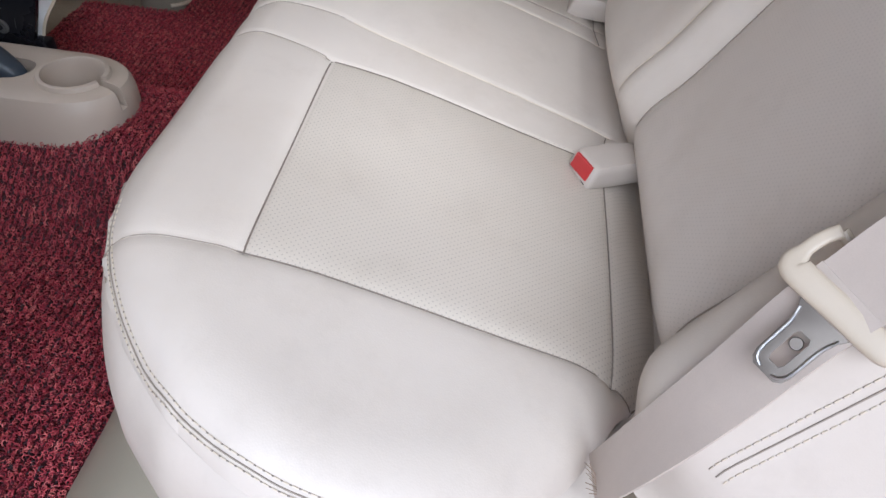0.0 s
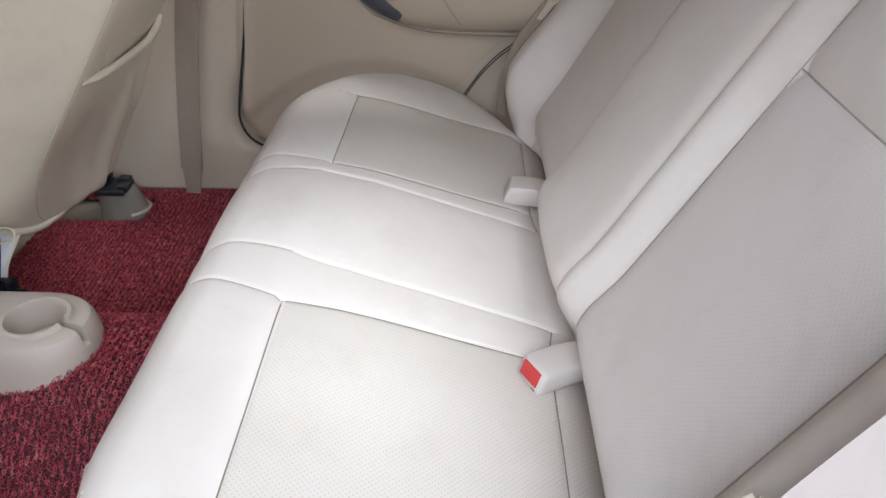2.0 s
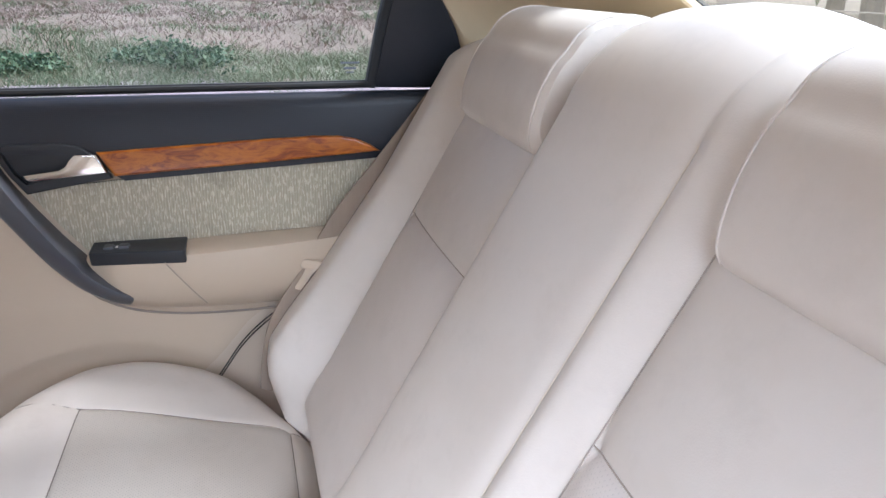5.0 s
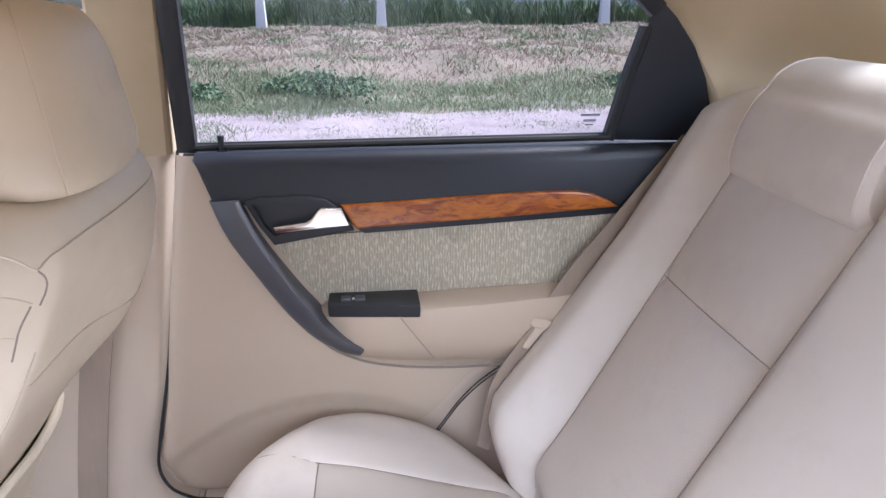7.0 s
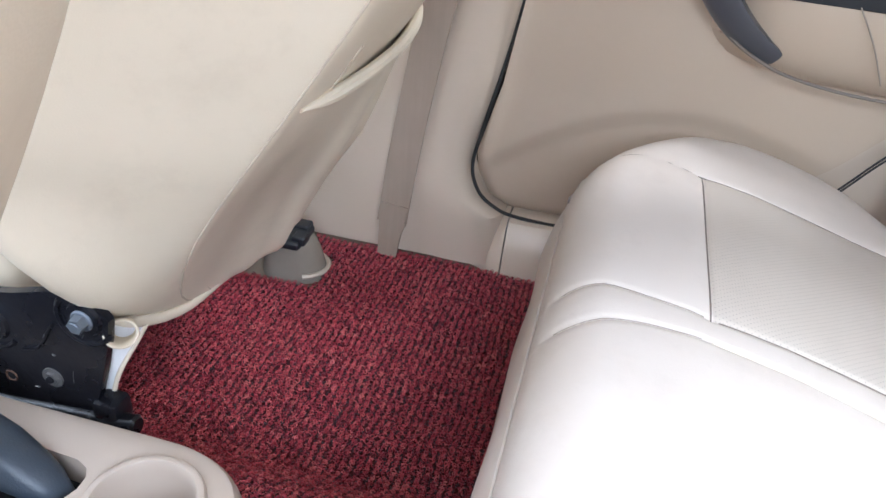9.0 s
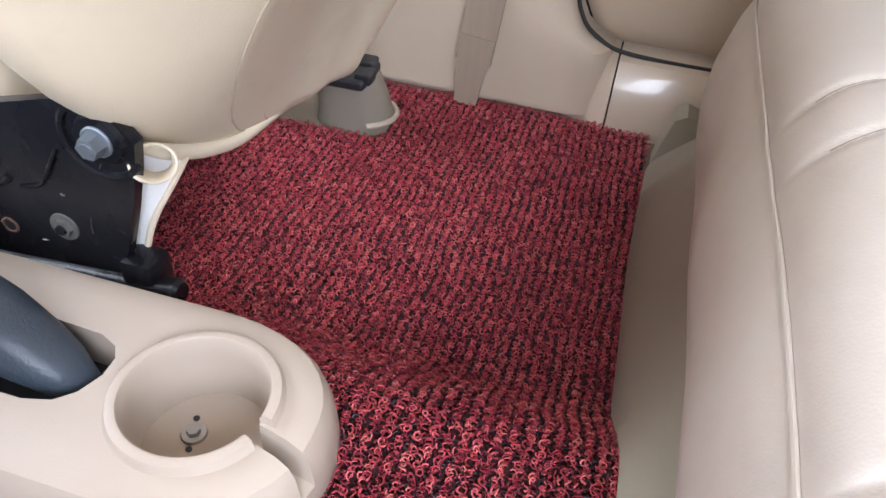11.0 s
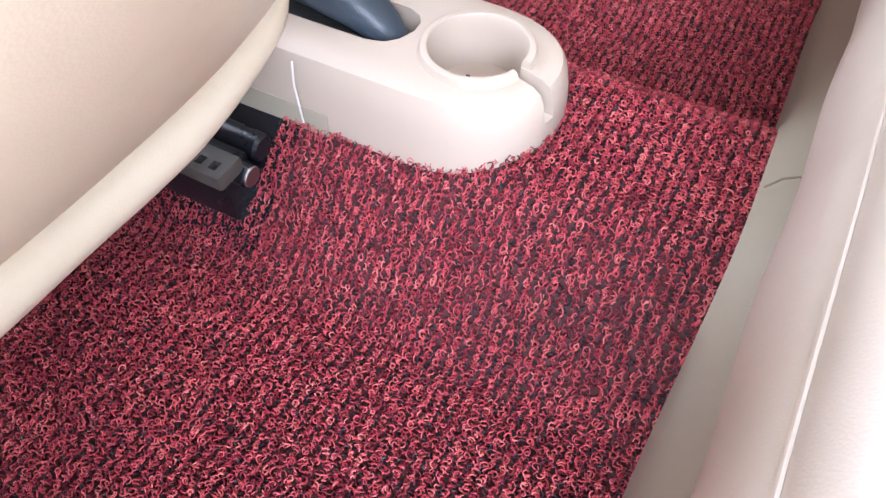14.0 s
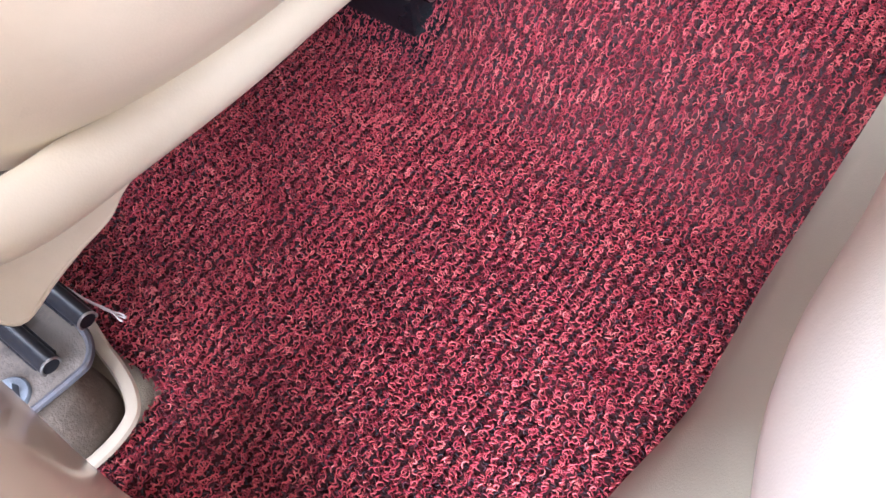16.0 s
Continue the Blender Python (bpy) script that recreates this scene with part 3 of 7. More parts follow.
CR = ([0, 0.44, 0.50, 0.53, 0.60, 0.67, 0.70, 0.705], [-0.485, -0.48, -0.455, -0.43, -0.39, -0.33, -0.27, -0.21])


def cush_front(x):
    return np.interp(np.abs(np.asarray(x, float) - XC), *CF)


def cush_rear(x):
    return np.interp(np.abs(np.asarray(x, float) - XC), *CR)


_dx = np.r_[np.linspace(-0.705, -0.6, 40), np.linspace(-0.6, 0.6, 90), np.linspace(0.6, 0.705, 40)]
RIM = np.array([(XC + d, float(cush_front(XC + d))) for d in _dx] + [(XC + d, float(cush_rear(XC + d))) for d in _dx[::-1]])
for _ in range(6):
    RIM = (np.roll(RIM, 1, 0) + RIM * 2 + np.roll(RIM, -1, 0)) / 4

CUSH_SEAMS = [
    [(0.15, 0.046), (0.149, -0.05), (0.15, -0.097), (0.15, -0.25), (0.15, -0.42)],
    [(0.15, -0.097), (0.30, -0.095), (0.478, -0.092)],
    [(0.15, -0.42), (0.30, -0.421), (0.478, -0.421), (0.54, -0.428)],
    [(0.513, 0.046), (0.503, -0.02), (0.484, -0.08), (0.478, -0.10), (0.478, -0.25), (0.470, -0.44)],
    [(0.582, 0.046), (0.588, -0.03), (0.565, -0.14), (0.552, -0.28), (0.541, -0.435)],
    [(0.778, 0.046), (0.808, -0.02), (0.812, -0.08), (0.806, -0.2), (0.79, -0.435)],
    [(0.836, 0.046), (0.856, 0.0), (0.848, -0.095), (0.845, -0.25), (0.842, -0.44)],
    [(0.848, -0.095), (1.0, -0.097), (1.15, -0.099)],
    [(1.172, 0.0), (1.165, -0.05), (1.15, -0.099), (1.15, -0.25), (1.148, -0.42)],
    [(0.79, -0.428), (0.845, -0.421), (1.0, -0.421), (1.148, -0.421)],
    [(1.148, -0.42), (1.15, -0.47)], [(0.15, -0.42), (0.148, -0.47)],
]
CUSH_LINES = [spline(s, 40) for s in CUSH_SEAMS]


def nearest(px, py, line):
    """Distance from points to a polyline in the plan."""
    best = np.full(np.shape(px), 9.0)
    a, b = line[:-1], line[1:]
    for (ax, ay), (bx, by) in zip(a[:, :2], b[:, :2]):
        dx, dy = bx - ax, by - ay
        t = np.clip(((px - ax) * dx + (py - ay) * dy) / (dx * dx + dy * dy + 1e-12), 0, 1)
        best = np.minimum(best, np.hypot(px - ax - t * dx, py - ay - t * dy))
    return best


def cush_z(x, y):
    x, y = np.asarray(x, float), np.asarray(y, float)
    z = np.interp(y, [-0.50, -0.43, -0.28, -0.16, -0.08, 0.0, 0.06], [0.226, 0.249, 0.291, 0.326, 0.344, 0.349, 0.346])
    d = nearest(x, y, np.vstack([RIM, RIM[:1]]))
    k = np.clip(1 - d / 0.062, 0, 1)
    z = z - 0.046 * (1 - np.sqrt(np.clip(1 - k * k, 0, 1)))
    z = z + 0.006 * np.exp(-((x - 0.69) / 0.13) ** 2) * sstep(-0.46, -0.3, y)
    for line in CUSH_LINES:
        q = nearest(x, y, line)
        z = z - 0.0020 * np.exp(-(q / 0.0035) ** 2) - 0.0016 * np.exp(-(q / 0.02) ** 2)
    z = z + 0.0012 * np.sin(23 * x + 9 * y) * np.sin(17 * y - 5 * x)
    return z


def fine_axis(lo, hi, step, marks):
    v = np.arange(lo, hi, step).tolist() + [hi]
    for m in marks:
        v = [q for q in v if abs(q - m) > step * 0.45] + [m]
        v += [m - 0.003, m + 0.003]
    return np.array(sorted(set(round(q, 5) for q in v)))


gx = fine_axis(XC - 0.705, XC + 0.705, 0.009, [0.15, 0.478, 0.845, 1.15, 0.548, 0.80, 0.57])
gx = np.array(sorted(set(gx.tolist() + np.round(np.r_[np.arange(0.4645, 0.602, 0.0025), np.arange(0.7695, 0.864, 0.0025)], 5).tolist())))
gx = gx[np.r_[True, np.diff(gx) > 0.0004]]
gy = fine_axis(-0.486, 0.051, 0.006, [-0.42, -0.097])
GX, GY = np.meshgrid(gx, gy, indexing="ij")
YY = np.clip(GY, cush_rear(GX), cush_front(GX))
GZ = cush_z(GX, YY)
CP = np.stack([GX, YY, GZ], -1)
cxm, cym = (gx[:-1] + gx[1:]) / 2, (gy[:-1] + gy[1:]) / 2


def in_insert(i, j):
    return -0.42 < cym[j] < -0.097 and (0.15 < cxm[i] < 0.478 or 0.845 < cxm[i] < 1.15)


def in_strip(i, j):
    return cym[j] < -0.42 and (0.15 < cxm[i] < 0.478 or 0.845 < cxm[i] < 1.15)


bench = thing("rear_bench", (XC, -0.2, 0.0), "cream leather rear bench seat with perforated inserts", "bench seat")
cushion = part("seat_cushion", bm_grid(CP, weld=1e-5, keep=lambda i, j: not in_insert(i, j) and not in_strip(i, j)), "leather", bench, "smooth cream leather cover", angle=80)
for lo, hi in ((0.15, 0.478), (0.845, 1.15)):
    part("insert_panel", bm_grid(CP, weld=1e-5, keep=lambda i, j: in_insert(i, j) and lo < cxm[i] < hi), "perforated", cushion, "perforated cream leather panel", angle=80)
    part("rear_strip", bm_grid(CP, weld=1e-5, keep=lambda i, j: in_strip(i, j) and lo < cxm[i] < hi), "perforated", cushion, "perforated cream leather strip", angle=80)


def over_cushion(line, lift):
    z = cush_z(line[:, 0], line[:, 1])
    return np.column_stack([line[:, :2], z + lift])


# dark tubes along the seams paint the shade in the cushion's creases
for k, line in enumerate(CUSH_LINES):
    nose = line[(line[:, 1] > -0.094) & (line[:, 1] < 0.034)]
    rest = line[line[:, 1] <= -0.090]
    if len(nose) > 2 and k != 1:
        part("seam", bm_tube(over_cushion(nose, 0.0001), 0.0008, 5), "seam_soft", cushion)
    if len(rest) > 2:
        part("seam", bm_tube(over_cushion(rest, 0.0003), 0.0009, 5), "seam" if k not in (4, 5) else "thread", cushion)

# border below the piping, bulging out and tucked under
cr = np.gradient(RIM, axis=0)
nrm = np.column_stack([cr[:, 1], -cr[:, 0]])
nrm /= np.linalg.norm(nrm, axis=1)[:, None]
if ((RIM - (XC, -0.2)) * nrm).sum() < 0:
    nrm = -nrm
rim_z = cush_z(RIM[:, 0], RIM[:, 1])
band = []
for off, t in ((-0.002, 0.0), (0.004, 0.05), (0.011, 0.16), (0.018, 0.36), (0.019, 0.55), (0.014, 0.75), (0.006, 0.90), (-0.012, 1.0), (-0.05, 1.02)):
    z = rim_z * (1 - t) + (0.135 - 0.03 * sstep(-0.05, -0.3, RIM[:, 1])) * t
    wob = 0.0016 * np.sin(RIM[:, 0] * 31) * math.sin(math.pi * min(1, t))
    band.append(np.column_stack([RIM + nrm * (off + wob)[:, None] if np.ndim(wob) else RIM + nrm * off, z]))
part("border", bm_grid(band, wrap_v=True), "leather", cushion, "cream leather border", angle=80)
front = [i for i in range(len(RIM)) if RIM[i, 1] > -0.34 and RIM[i, 0] > 0.20]
part("piping", bm_tube(np.column_stack([RIM[front] + nrm[front] * 0.001, rim_z[front] + 0.0005]), 0.0015, 6), "leather", cushion, "cream leather welt")


def stitch_row(points, pitch=0.0068, length=0.0045, r=0.00085, start=0.0):
    """Single stitches along a line, as short raised threads in one mesh."""
    p = np.asarray(points, float)
    seg = np.r_[0, np.cumsum(np.linalg.norm(np.diff(p, axis=0), axis=1))]
    out = bmesh.new()
    for s in np.arange(start, seg[-1] - length, pitch):
        q = [np.array([np.interp(s + length * u, seg, p[:, k]) for k in range(3)]) for u in (0, 0.5, 1)]
        b = bm_tube(q, [r * 0.6, r, r * 0.6], 5)
        me = bpy.data.meshes.new("tmp")
        b.to_mesh(me)
        out.from_mesh(me)
        bpy.data.meshes.remove(me)
        b.free()
    return out


# double-stitched seam round the cushion's corner at the open door; groove and hole shade is coloured in
CORNER = spline([(0.200, 0.032), (0.154, 0.020), (0.091, -0.016), (0.042, -0.055), (0.012, -0.089), (-0.004, -0.115), (-0.018, -0.146), (-0.028, -0.181), (-0.033, -0.225), (-0.034, -0.26)], 90)
ct = np.gradient(CORNER, axis=0)
cn = np.column_stack([ct[:, 1], -ct[:, 0]]) / np.linalg.norm(ct, axis=1)[:, None]
if (cn * (CORNER - (0.3, -0.25))).sum() < 0:
    cn = -cn


def beside(off, lift):
    q = CORNER + cn * off
    q[:, 1] = np.minimum(q[:, 1], cush_front(q[:, 0]) - 0.0015)
    q[:, 0] = np.maximum(q[:, 0], XC - 0.7035)
    return over_cushion(q, lift)


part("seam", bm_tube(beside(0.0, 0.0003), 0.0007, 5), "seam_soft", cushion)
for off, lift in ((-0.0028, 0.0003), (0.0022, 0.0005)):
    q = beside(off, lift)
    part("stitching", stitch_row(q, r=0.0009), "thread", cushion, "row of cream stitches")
    part("stitch_hole_shade", stitch_row(q, length=0.0020, r=0.0007, start=0.0047), "seam_soft", cushion)
# valance below the cushion, down to the mat
rows = []
for x in np.linspace(-0.04, 1.36, 120):
    fz = float(floor_z(x)) - 0.004
    edge = 1 - float(sstep(0.60, 0.70, abs(x - XC)))
    wav = 0.006 * math.sin(7 * x) + 0.003 * math.sin(19 * x)
    yb = 0.060 + 0.026 * edge + wav * 0.4
    yt = min(0.03 + 0.022 * edge, float(cush_front(x)) - 0.012)
    yb += 0.020 * float(sstep(0.30, 0.15, x))
    rows.append([(x, yt - 0.03, 0.165), (x, yt, 0.150), (x, yt + 0.3 * (yb - yt) + 0.004, 0.70 * 0.15 + 0.3 * fz), (x, yt + 0.65 * (yb - yt) + 0.008, 0.35 * 0.15 + 0.65 * fz), (x, yb + 0.002, fz + 0.004), (x, yb, fz - 0.012)])
val = thing("seat_valance", (XC, 0.07, 0.0), "grey-beige vinyl valance hanging below the bench", "valance")
R = np.array(rows)
cutx = np.array([r[0][0] for r in rows])
for lo, hi in ((-1, 0.645), (0.6451, 2)):
    sel = [i for i in range(len(rows)) if lo <= cutx[i] <= hi]
    part("cloth", bm_grid(R[sel[0]:sel[-1] + 2] if hi < 1 else R[sel[0]:sel[-1] + 1]), "valance", val)
part("joint", bm_tube([(0.646, 0.056, 0.148), (0.647, 0.072, 0.136), (0.646, 0.082, 0.122)], 0.0010, 5), "seam", val)
pod = thing("sill_end_cap", (0.08, -0.02, -0.01), "grey-beige plastic end cap beside the open door", "end cap")
part("cap", bm_box((0.02, -0.075, -0.015), (0.125, 0.018, 0.066), 0.03, 5), "valance", pod)
pod = thing("sill_end_cap", (1.325, 0.05, -0.01), "grey-beige plastic end cap beside the seat base", "end cap")
part("cap", bm_slab([(0.028, -0.015), (0.082, -0.015), (0.076, 0.02), (0.066, 0.06), (0.052, 0.068), (0.036, 0.062), (0.028, 0.04)], lambda u, v, d: (1.305 + d, u, v), 0.045, 0.008, 3), "valance", pod)


# ---------------------------------------------------------------- rear seat back
SLOPE = 0.56
NB = np.array((0.0, 1.0, SLOPE)) / math.hypot(1, SLOPE)


def back_off(x, z):
    """How far the backrest stands out of its leaning plane."""
    x, z = np.asarray(x, float), np.asarray(z, float)
    o = np.zeros(np.broadcast(x, z).shape)
    roll = np.interp(z, [0.22, 0.25, 0.28, 0.32, 0.37, 0.45, 0.65, 0.84], [-0.01, 0.030, 0.060, 0.076, 0.071, 0.058, 0.036, 0.030])
    o = o + roll * sstep(1.165, 1.245, x) - 0.13 * sstep(1.282, 1.336, x) ** 1.8
    o = o + 0.044 * sstep(0.163, 0.10, x) - 0.15 * sstep(0.09, -0.03, x) ** 1.6
    o = o + 0.022 * sstep(0.497, 0.553, x) * sstep(0.852, 0.80, x)
    o = o + 0.008 * np.sin(np.pi * np.clip((x - 0.56) / 0.29, 0, 1))
    o = o + 0.008 * np.sin(np.pi * np.clip((x - 0.163) / 0.329, 0, 1)) * np.sin(np.pi * np.clip((z - 0.3) / 0.5, 0, 1))
    o = o + 0.008 * np.sin(np.pi * np.clip((x - 0.848) / 0.317, 0, 1)) * np.sin(np.pi * np.clip((z - 0.3) / 0.5, 0, 1))
    for sx in (0.163, 0.497, 0.560, 0.852, 1.165):
        o = o - 0.0032 * np.exp(-((x - sx) / 0.005) ** 2) - 0.003 * np.exp(-((x - sx) / 0.018) ** 2)
    inn = ((x > 0.163) & (x < 0.497)) | ((x > 0.852) & (x < 1.165))
    o = o - inn * (0.0034 * np.exp(-((z - 0.625) / 0.006) ** 2) + 0.0035 * np.exp(-((z - 0.625) / 0.02) ** 2))
    mid = sstep(0.12, 0.20, x) * sstep(1.20, 1.12, x)
    o = o + mid * (0.008 * np.exp(-((z - 0.315) / 0.035) ** 2) - 0.060 * sstep(0.300, 0.245, z) ** 1.3)
    o = o - 0.05 * sstep(0.20, 0.12, x) * sstep(0.33, 0.24, z) ** 1.5
    return o


def back_pt(x, z, extra=0.0):
    x, z = np.asarray(x, float), np.asarray(z, float)
    base = np.stack([x + 0 * z, -0.287 - SLOPE * z + 0 * x, z + 0 * x], -1)
    return base + NB * (back_off(x, z) + extra)[..., None]


bx = fine_axis(-0.03, 1.336, 0.011, [0.163, 0.497, 0.560, 0.852, 1.165])
bz = fine_axis(0.235, 0.84, 0.010, [0.625])
BX, BZ = np.meshgrid(bx, bz, indexing="ij")
BP = back_pt(BX, BZ)
# the top rolls over backwards
TOPZ = np.interp(bx, [-0.03, 0.05, 0.14, 0.22, 0.46, 0.56, 0.62, 0.70, 0.80, 0.86, 0.95, 1.12, 1.2, 1.28, 1.336],
                 [0.80, 0.84, 0.862, 0.87, 0.88, 0.905, 0.912, 0.912, 0.905, 0.885, 0.875, 0.87, 0.862, 0.84, 0.80])
cap_rows = []
for i, x in enumerate(bx):
    e = BP[i, -1]
    h = TOPZ[i] - 0.80
    cap_rows.append([e + (0, -0.56 * h * u * 0.6 - 0.10 * (1 - math.cos(u * math.pi / 2)) - 0.02 * u, h * math.sin(u * math.pi / 2) - (0.0 if h > 0.03 else 0.0)) for u in np.linspace(0.12, 1, 8)]
                    + [e + (0, -0.17, h - 0.02), e + (0, -0.175, -0.10)])
BP = np.concatenate([BP, np.array(cap_rows)], axis=1)
bxm = (bx[:-1] + bx[1:]) / 2
bzm = np.r_[(bz[:-1] + bz[1:]) / 2, np.full(20, 0.95)]
INS = ((0.163, 0.497), (0.852, 1.165))


def ins_of(i, j):
    for k, (lo, hi) in enumerate(INS):
        if lo < bxm[i] < hi and bzm[j] < 0.84:
            return 2 * k + (1 if bzm[j] > 0.625 else 0)
    return -1


back = part("backrest", bm_grid(BP, keep=lambda i, j: ins_of(i, j) < 0), "leather", bench, "smooth cream leather cover", angle=80)
for k in range(4):
    part("lower_panel" if k % 2 == 0 else "upper_panel", bm_grid(BP, keep=lambda i, j: ins_of(i, j) == k), "perforated_back" if k % 2 == 0 else "leather", back, angle=80)
# tubes darker than the leather paint the soft shade in the backrest's folds
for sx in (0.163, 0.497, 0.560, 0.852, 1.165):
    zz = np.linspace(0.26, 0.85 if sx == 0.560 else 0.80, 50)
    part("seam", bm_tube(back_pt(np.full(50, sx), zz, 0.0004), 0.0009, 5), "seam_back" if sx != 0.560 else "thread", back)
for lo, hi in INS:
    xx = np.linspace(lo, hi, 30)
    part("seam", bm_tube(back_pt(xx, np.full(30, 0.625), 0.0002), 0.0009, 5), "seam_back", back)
for dx in (-0.0030, 0.0030):
    zz = np.linspace(0.31, 0.80, 120)
    part("stitching", stitch_row(back_pt(np.full(120, 0.0275 + dx), zz, 0.0006), r=0.0009), "thread", back, "row of cream stitches")
# dark dashes and line: shade of stitch holes and seam, put into colour
for dx in (-0.0030, 0.0030):
    part("stitch_hole_shade", stitch_row(back_pt(np.full(120, 0.0275 + dx), np.linspace(0.311, 0.80, 120), 0.0006), length=0.0020, r=0.0006, start=0.0047), "seam_soft", back)
zz = np.linspace(0.31, 0.80, 60)
part("seam", bm_tube(back_pt(np.full(60, 0.0275), zz, 0.0005), 0.0007, 5), "seam_soft", back)


def headrest_pad(x0, x1, label):
    hr = thing("rear_headrest", ((x0 + x1) / 2, -0.75, 0.79), label, "headrest", "rear headrests")
    prof = []
    for off, z in ((-0.03, 0.775), (0.006, 0.783), (0.022, 0.80), (0.034, 0.835), (0.036, 0.87)):
        p = np.array((0, -0.287 - SLOPE * z, z)) + NB * off
        prof.append(p[1:])
    prof += [np.array(q) for q in ((-0.758, 0.905), (-0.776, 0.928), (-0.804, 0.943), (-0.842, 0.947), (-0.878, 0.938), (-0.905, 0.912), (-0.915, 0.875), (-0.90, 0.84))]
    prof = spline(prof, 40)
    cen = prof.mean(0)
    loops = []
    for u in np.linspace(-1, 1, 27):
        x = (x0 + x1) / 2 + u * (x1 - x0) / 2
        s = 1 - 0.14 * (max(0, abs(u) - 0.90) / 0.10) ** 2
        loops.append([(x, *(cen + (q - cen) * s)) for q in prof])
    part("pad", bm_loft(loops), "leather", hr, "cream leather pad")
    for u in (-0.93, 0.93):
        x = (x0 + x1) / 2 + u * (x1 - x0) / 2
        part("welt", bm_tube([(x, *(cen + (q - cen) * 0.988)) for q in prof[3:36]], 0.0016, 6), "leather", hr)
    part("seam", bm_tube([(x, *(prof[1] + (0.002, 0))) for x in np.linspace(x0 + 0.01, x1 - 0.01, 12)], 0.0012, 5), "seam", hr)
    return hr


headrest_pad(0.853, 1.160, "cream leather rear headrest pad with a welted edge")
headrest_pad(0.166, 0.488, "cream leather rear headrest pad on the door side")


# ---------------------------------------------------------------- rear door on the far side
def door_x(z):
    return np.interp(z, [0.08, 0.2, 0.3, 0.42, 0.55, 0.7, 0.79, 0.83], [1.418, 1.396, 1.376, 1.356, 1.345, 1.343, 1.352, 1.362])


def on_door(u, v, d):
    """A place on the door's inner face: u along the car, v up, d out into the cabin."""
    return (float(door_x(v)) - d, u, v)


def rear_edge(z):
    return np.interp(z, [0.09, 0.15, 0.22, 0.30, 0.36, 0.41, 0.50, 0.69, 0.80], [-0.10, -0.18, -0.25, -0.318, -0.365, -0.43, -0.55, -0.68, -0.80])


door = thing("rear_door", (1.43, -0.2, 0.09), "closed rear car door with beige, black and burl wood trim", "car door")
rows = []
for z in np.r_[np.linspace(0.095, 0.13, 8), np.linspace(0.14, 0.789, 112)]:
    yf, yr = float(gap_y(z)) - 0.003, float(rear_edge(z))
    row = []
    for u in np.r_[0, 0.004, 0.012, 0.025, np.linspace(0.05, 0.985, 46), 1]:
        y = yf + (yr - yf) * u
        e = min((yf - y), (z - 0.095) * 0.9 + 0.0)
        roll = 0.020 * (1 - math.sqrt(1 - max(0, 1 - e / 0.03) ** 2)) if e < 0.03 else 0.0
        arc = 0.326 - 1.55 * (y + 0.10) ** 2
        step = 0.007 * float(sstep(0.016, -0.024, z - arc)) if y > -0.36 else 0
        row.append((float(door_x(z)) + roll + step, y, z))
    rows.append(row)
part("door_panel", bm_grid(rows), "door_plastic", door, "beige moulded lower panel", angle=60)
part("seal", bm_tube(spline([(1.399, float(gap_y(z)) + 0.0015, z) for z in (0.79, 0.6, 0.4, 0.25, 0.18, 0.135)] + [(1.405, 0.185, 0.108), (1.41, 0.15, 0.093), (1.412, 0.06, 0.088), (1.412, -0.1, 0.09)], 60), 0.0030, 6), "rubber", door)
for dz in (0.0, -0.007):
    part("rear_seal", bm_tube(spline([(1.342, -0.27, 0.215 + dz), (1.337, -0.313, 0.278 + dz), (1.335, -0.348, 0.328 + dz), (1.335, -0.384, 0.364 + dz), (1.335, -0.429, 0.397 + dz), (1.335, -0.50, 0.445 + dz), (1.336, -0.58, 0.53 + dz)], 40), 0.0015, 6), "rubber" if dz else "bracket", door)

# upper black trim with its top rounded over to the glass
up = []
for y in np.linspace(0.086, -0.80, 70):
    lo = float(np.interp(y, [-0.80, -0.66, -0.62, -0.18, -0.134, 0.0, 0.062, 0.086], [0.69, 0.686, 0.676, 0.655, 0.70, 0.708, 0.717, 0.79]))
    lo = min(lo, 0.786)
    row = [(float(door_x(lo)) + 0.01, y, lo)]
    for t in np.linspace(0, 1, 8):
        z = lo + (0.782 - lo) * t
        row.append((float(door_x(z)) - 0.012 - 0.004 * math.sin(math.pi * t), y, z))
    row += [(1.349, y, 0.789), (1.362, y, 0.792), (1.378, y, 0.790), (1.384, y, 0.782)]
    up.append(row)
part("belt_trim", bm_grid(up), "weave", door, "black textured upper trim", angle=50)
part("window_strip", bm_tube([(1.379, 0.092, 0.797), (1.379, -0.3, 0.799), (1.376, -0.612, 0.801)], 0.006, 8), "rubber", door)
part("outer_strip", bm_tube([(1.388, 0.090, 0.800), (1.388, -0.3, 0.802), (1.385, -0.612, 0.804)], 0.0045, 6), "rubber", door)

wood = [(-0.146, 0.7065), (-0.25, 0.711), (-0.40, 0.7175), (-0.50, 0.7205), (-0.545, 0.7195), (-0.575, 0.713), (-0.600, 0.702), (-0.618, 0.690), (-0.45, 0.6795), (-0.30, 0.672), (-0.170, 0.665)]
part("wood_strip", bm_slab(wood, lambda u, v, d: on_door(u, v, d + 0.012), 0.010, 0.005, 3), "wood", door, "glossy reddish burl wood strip", angle=60)
cl = [(-0.030, 0.645), (-0.165, 0.655), (-0.40, 0.668), (-0.62, 0.676), (-0.645, 0.676), (-0.585, 0.612), (-0.522, 0.549), (-0.40, 0.546), (-0.278, 0.541), (-0.106, 0.533), (-0.07, 0.583)]
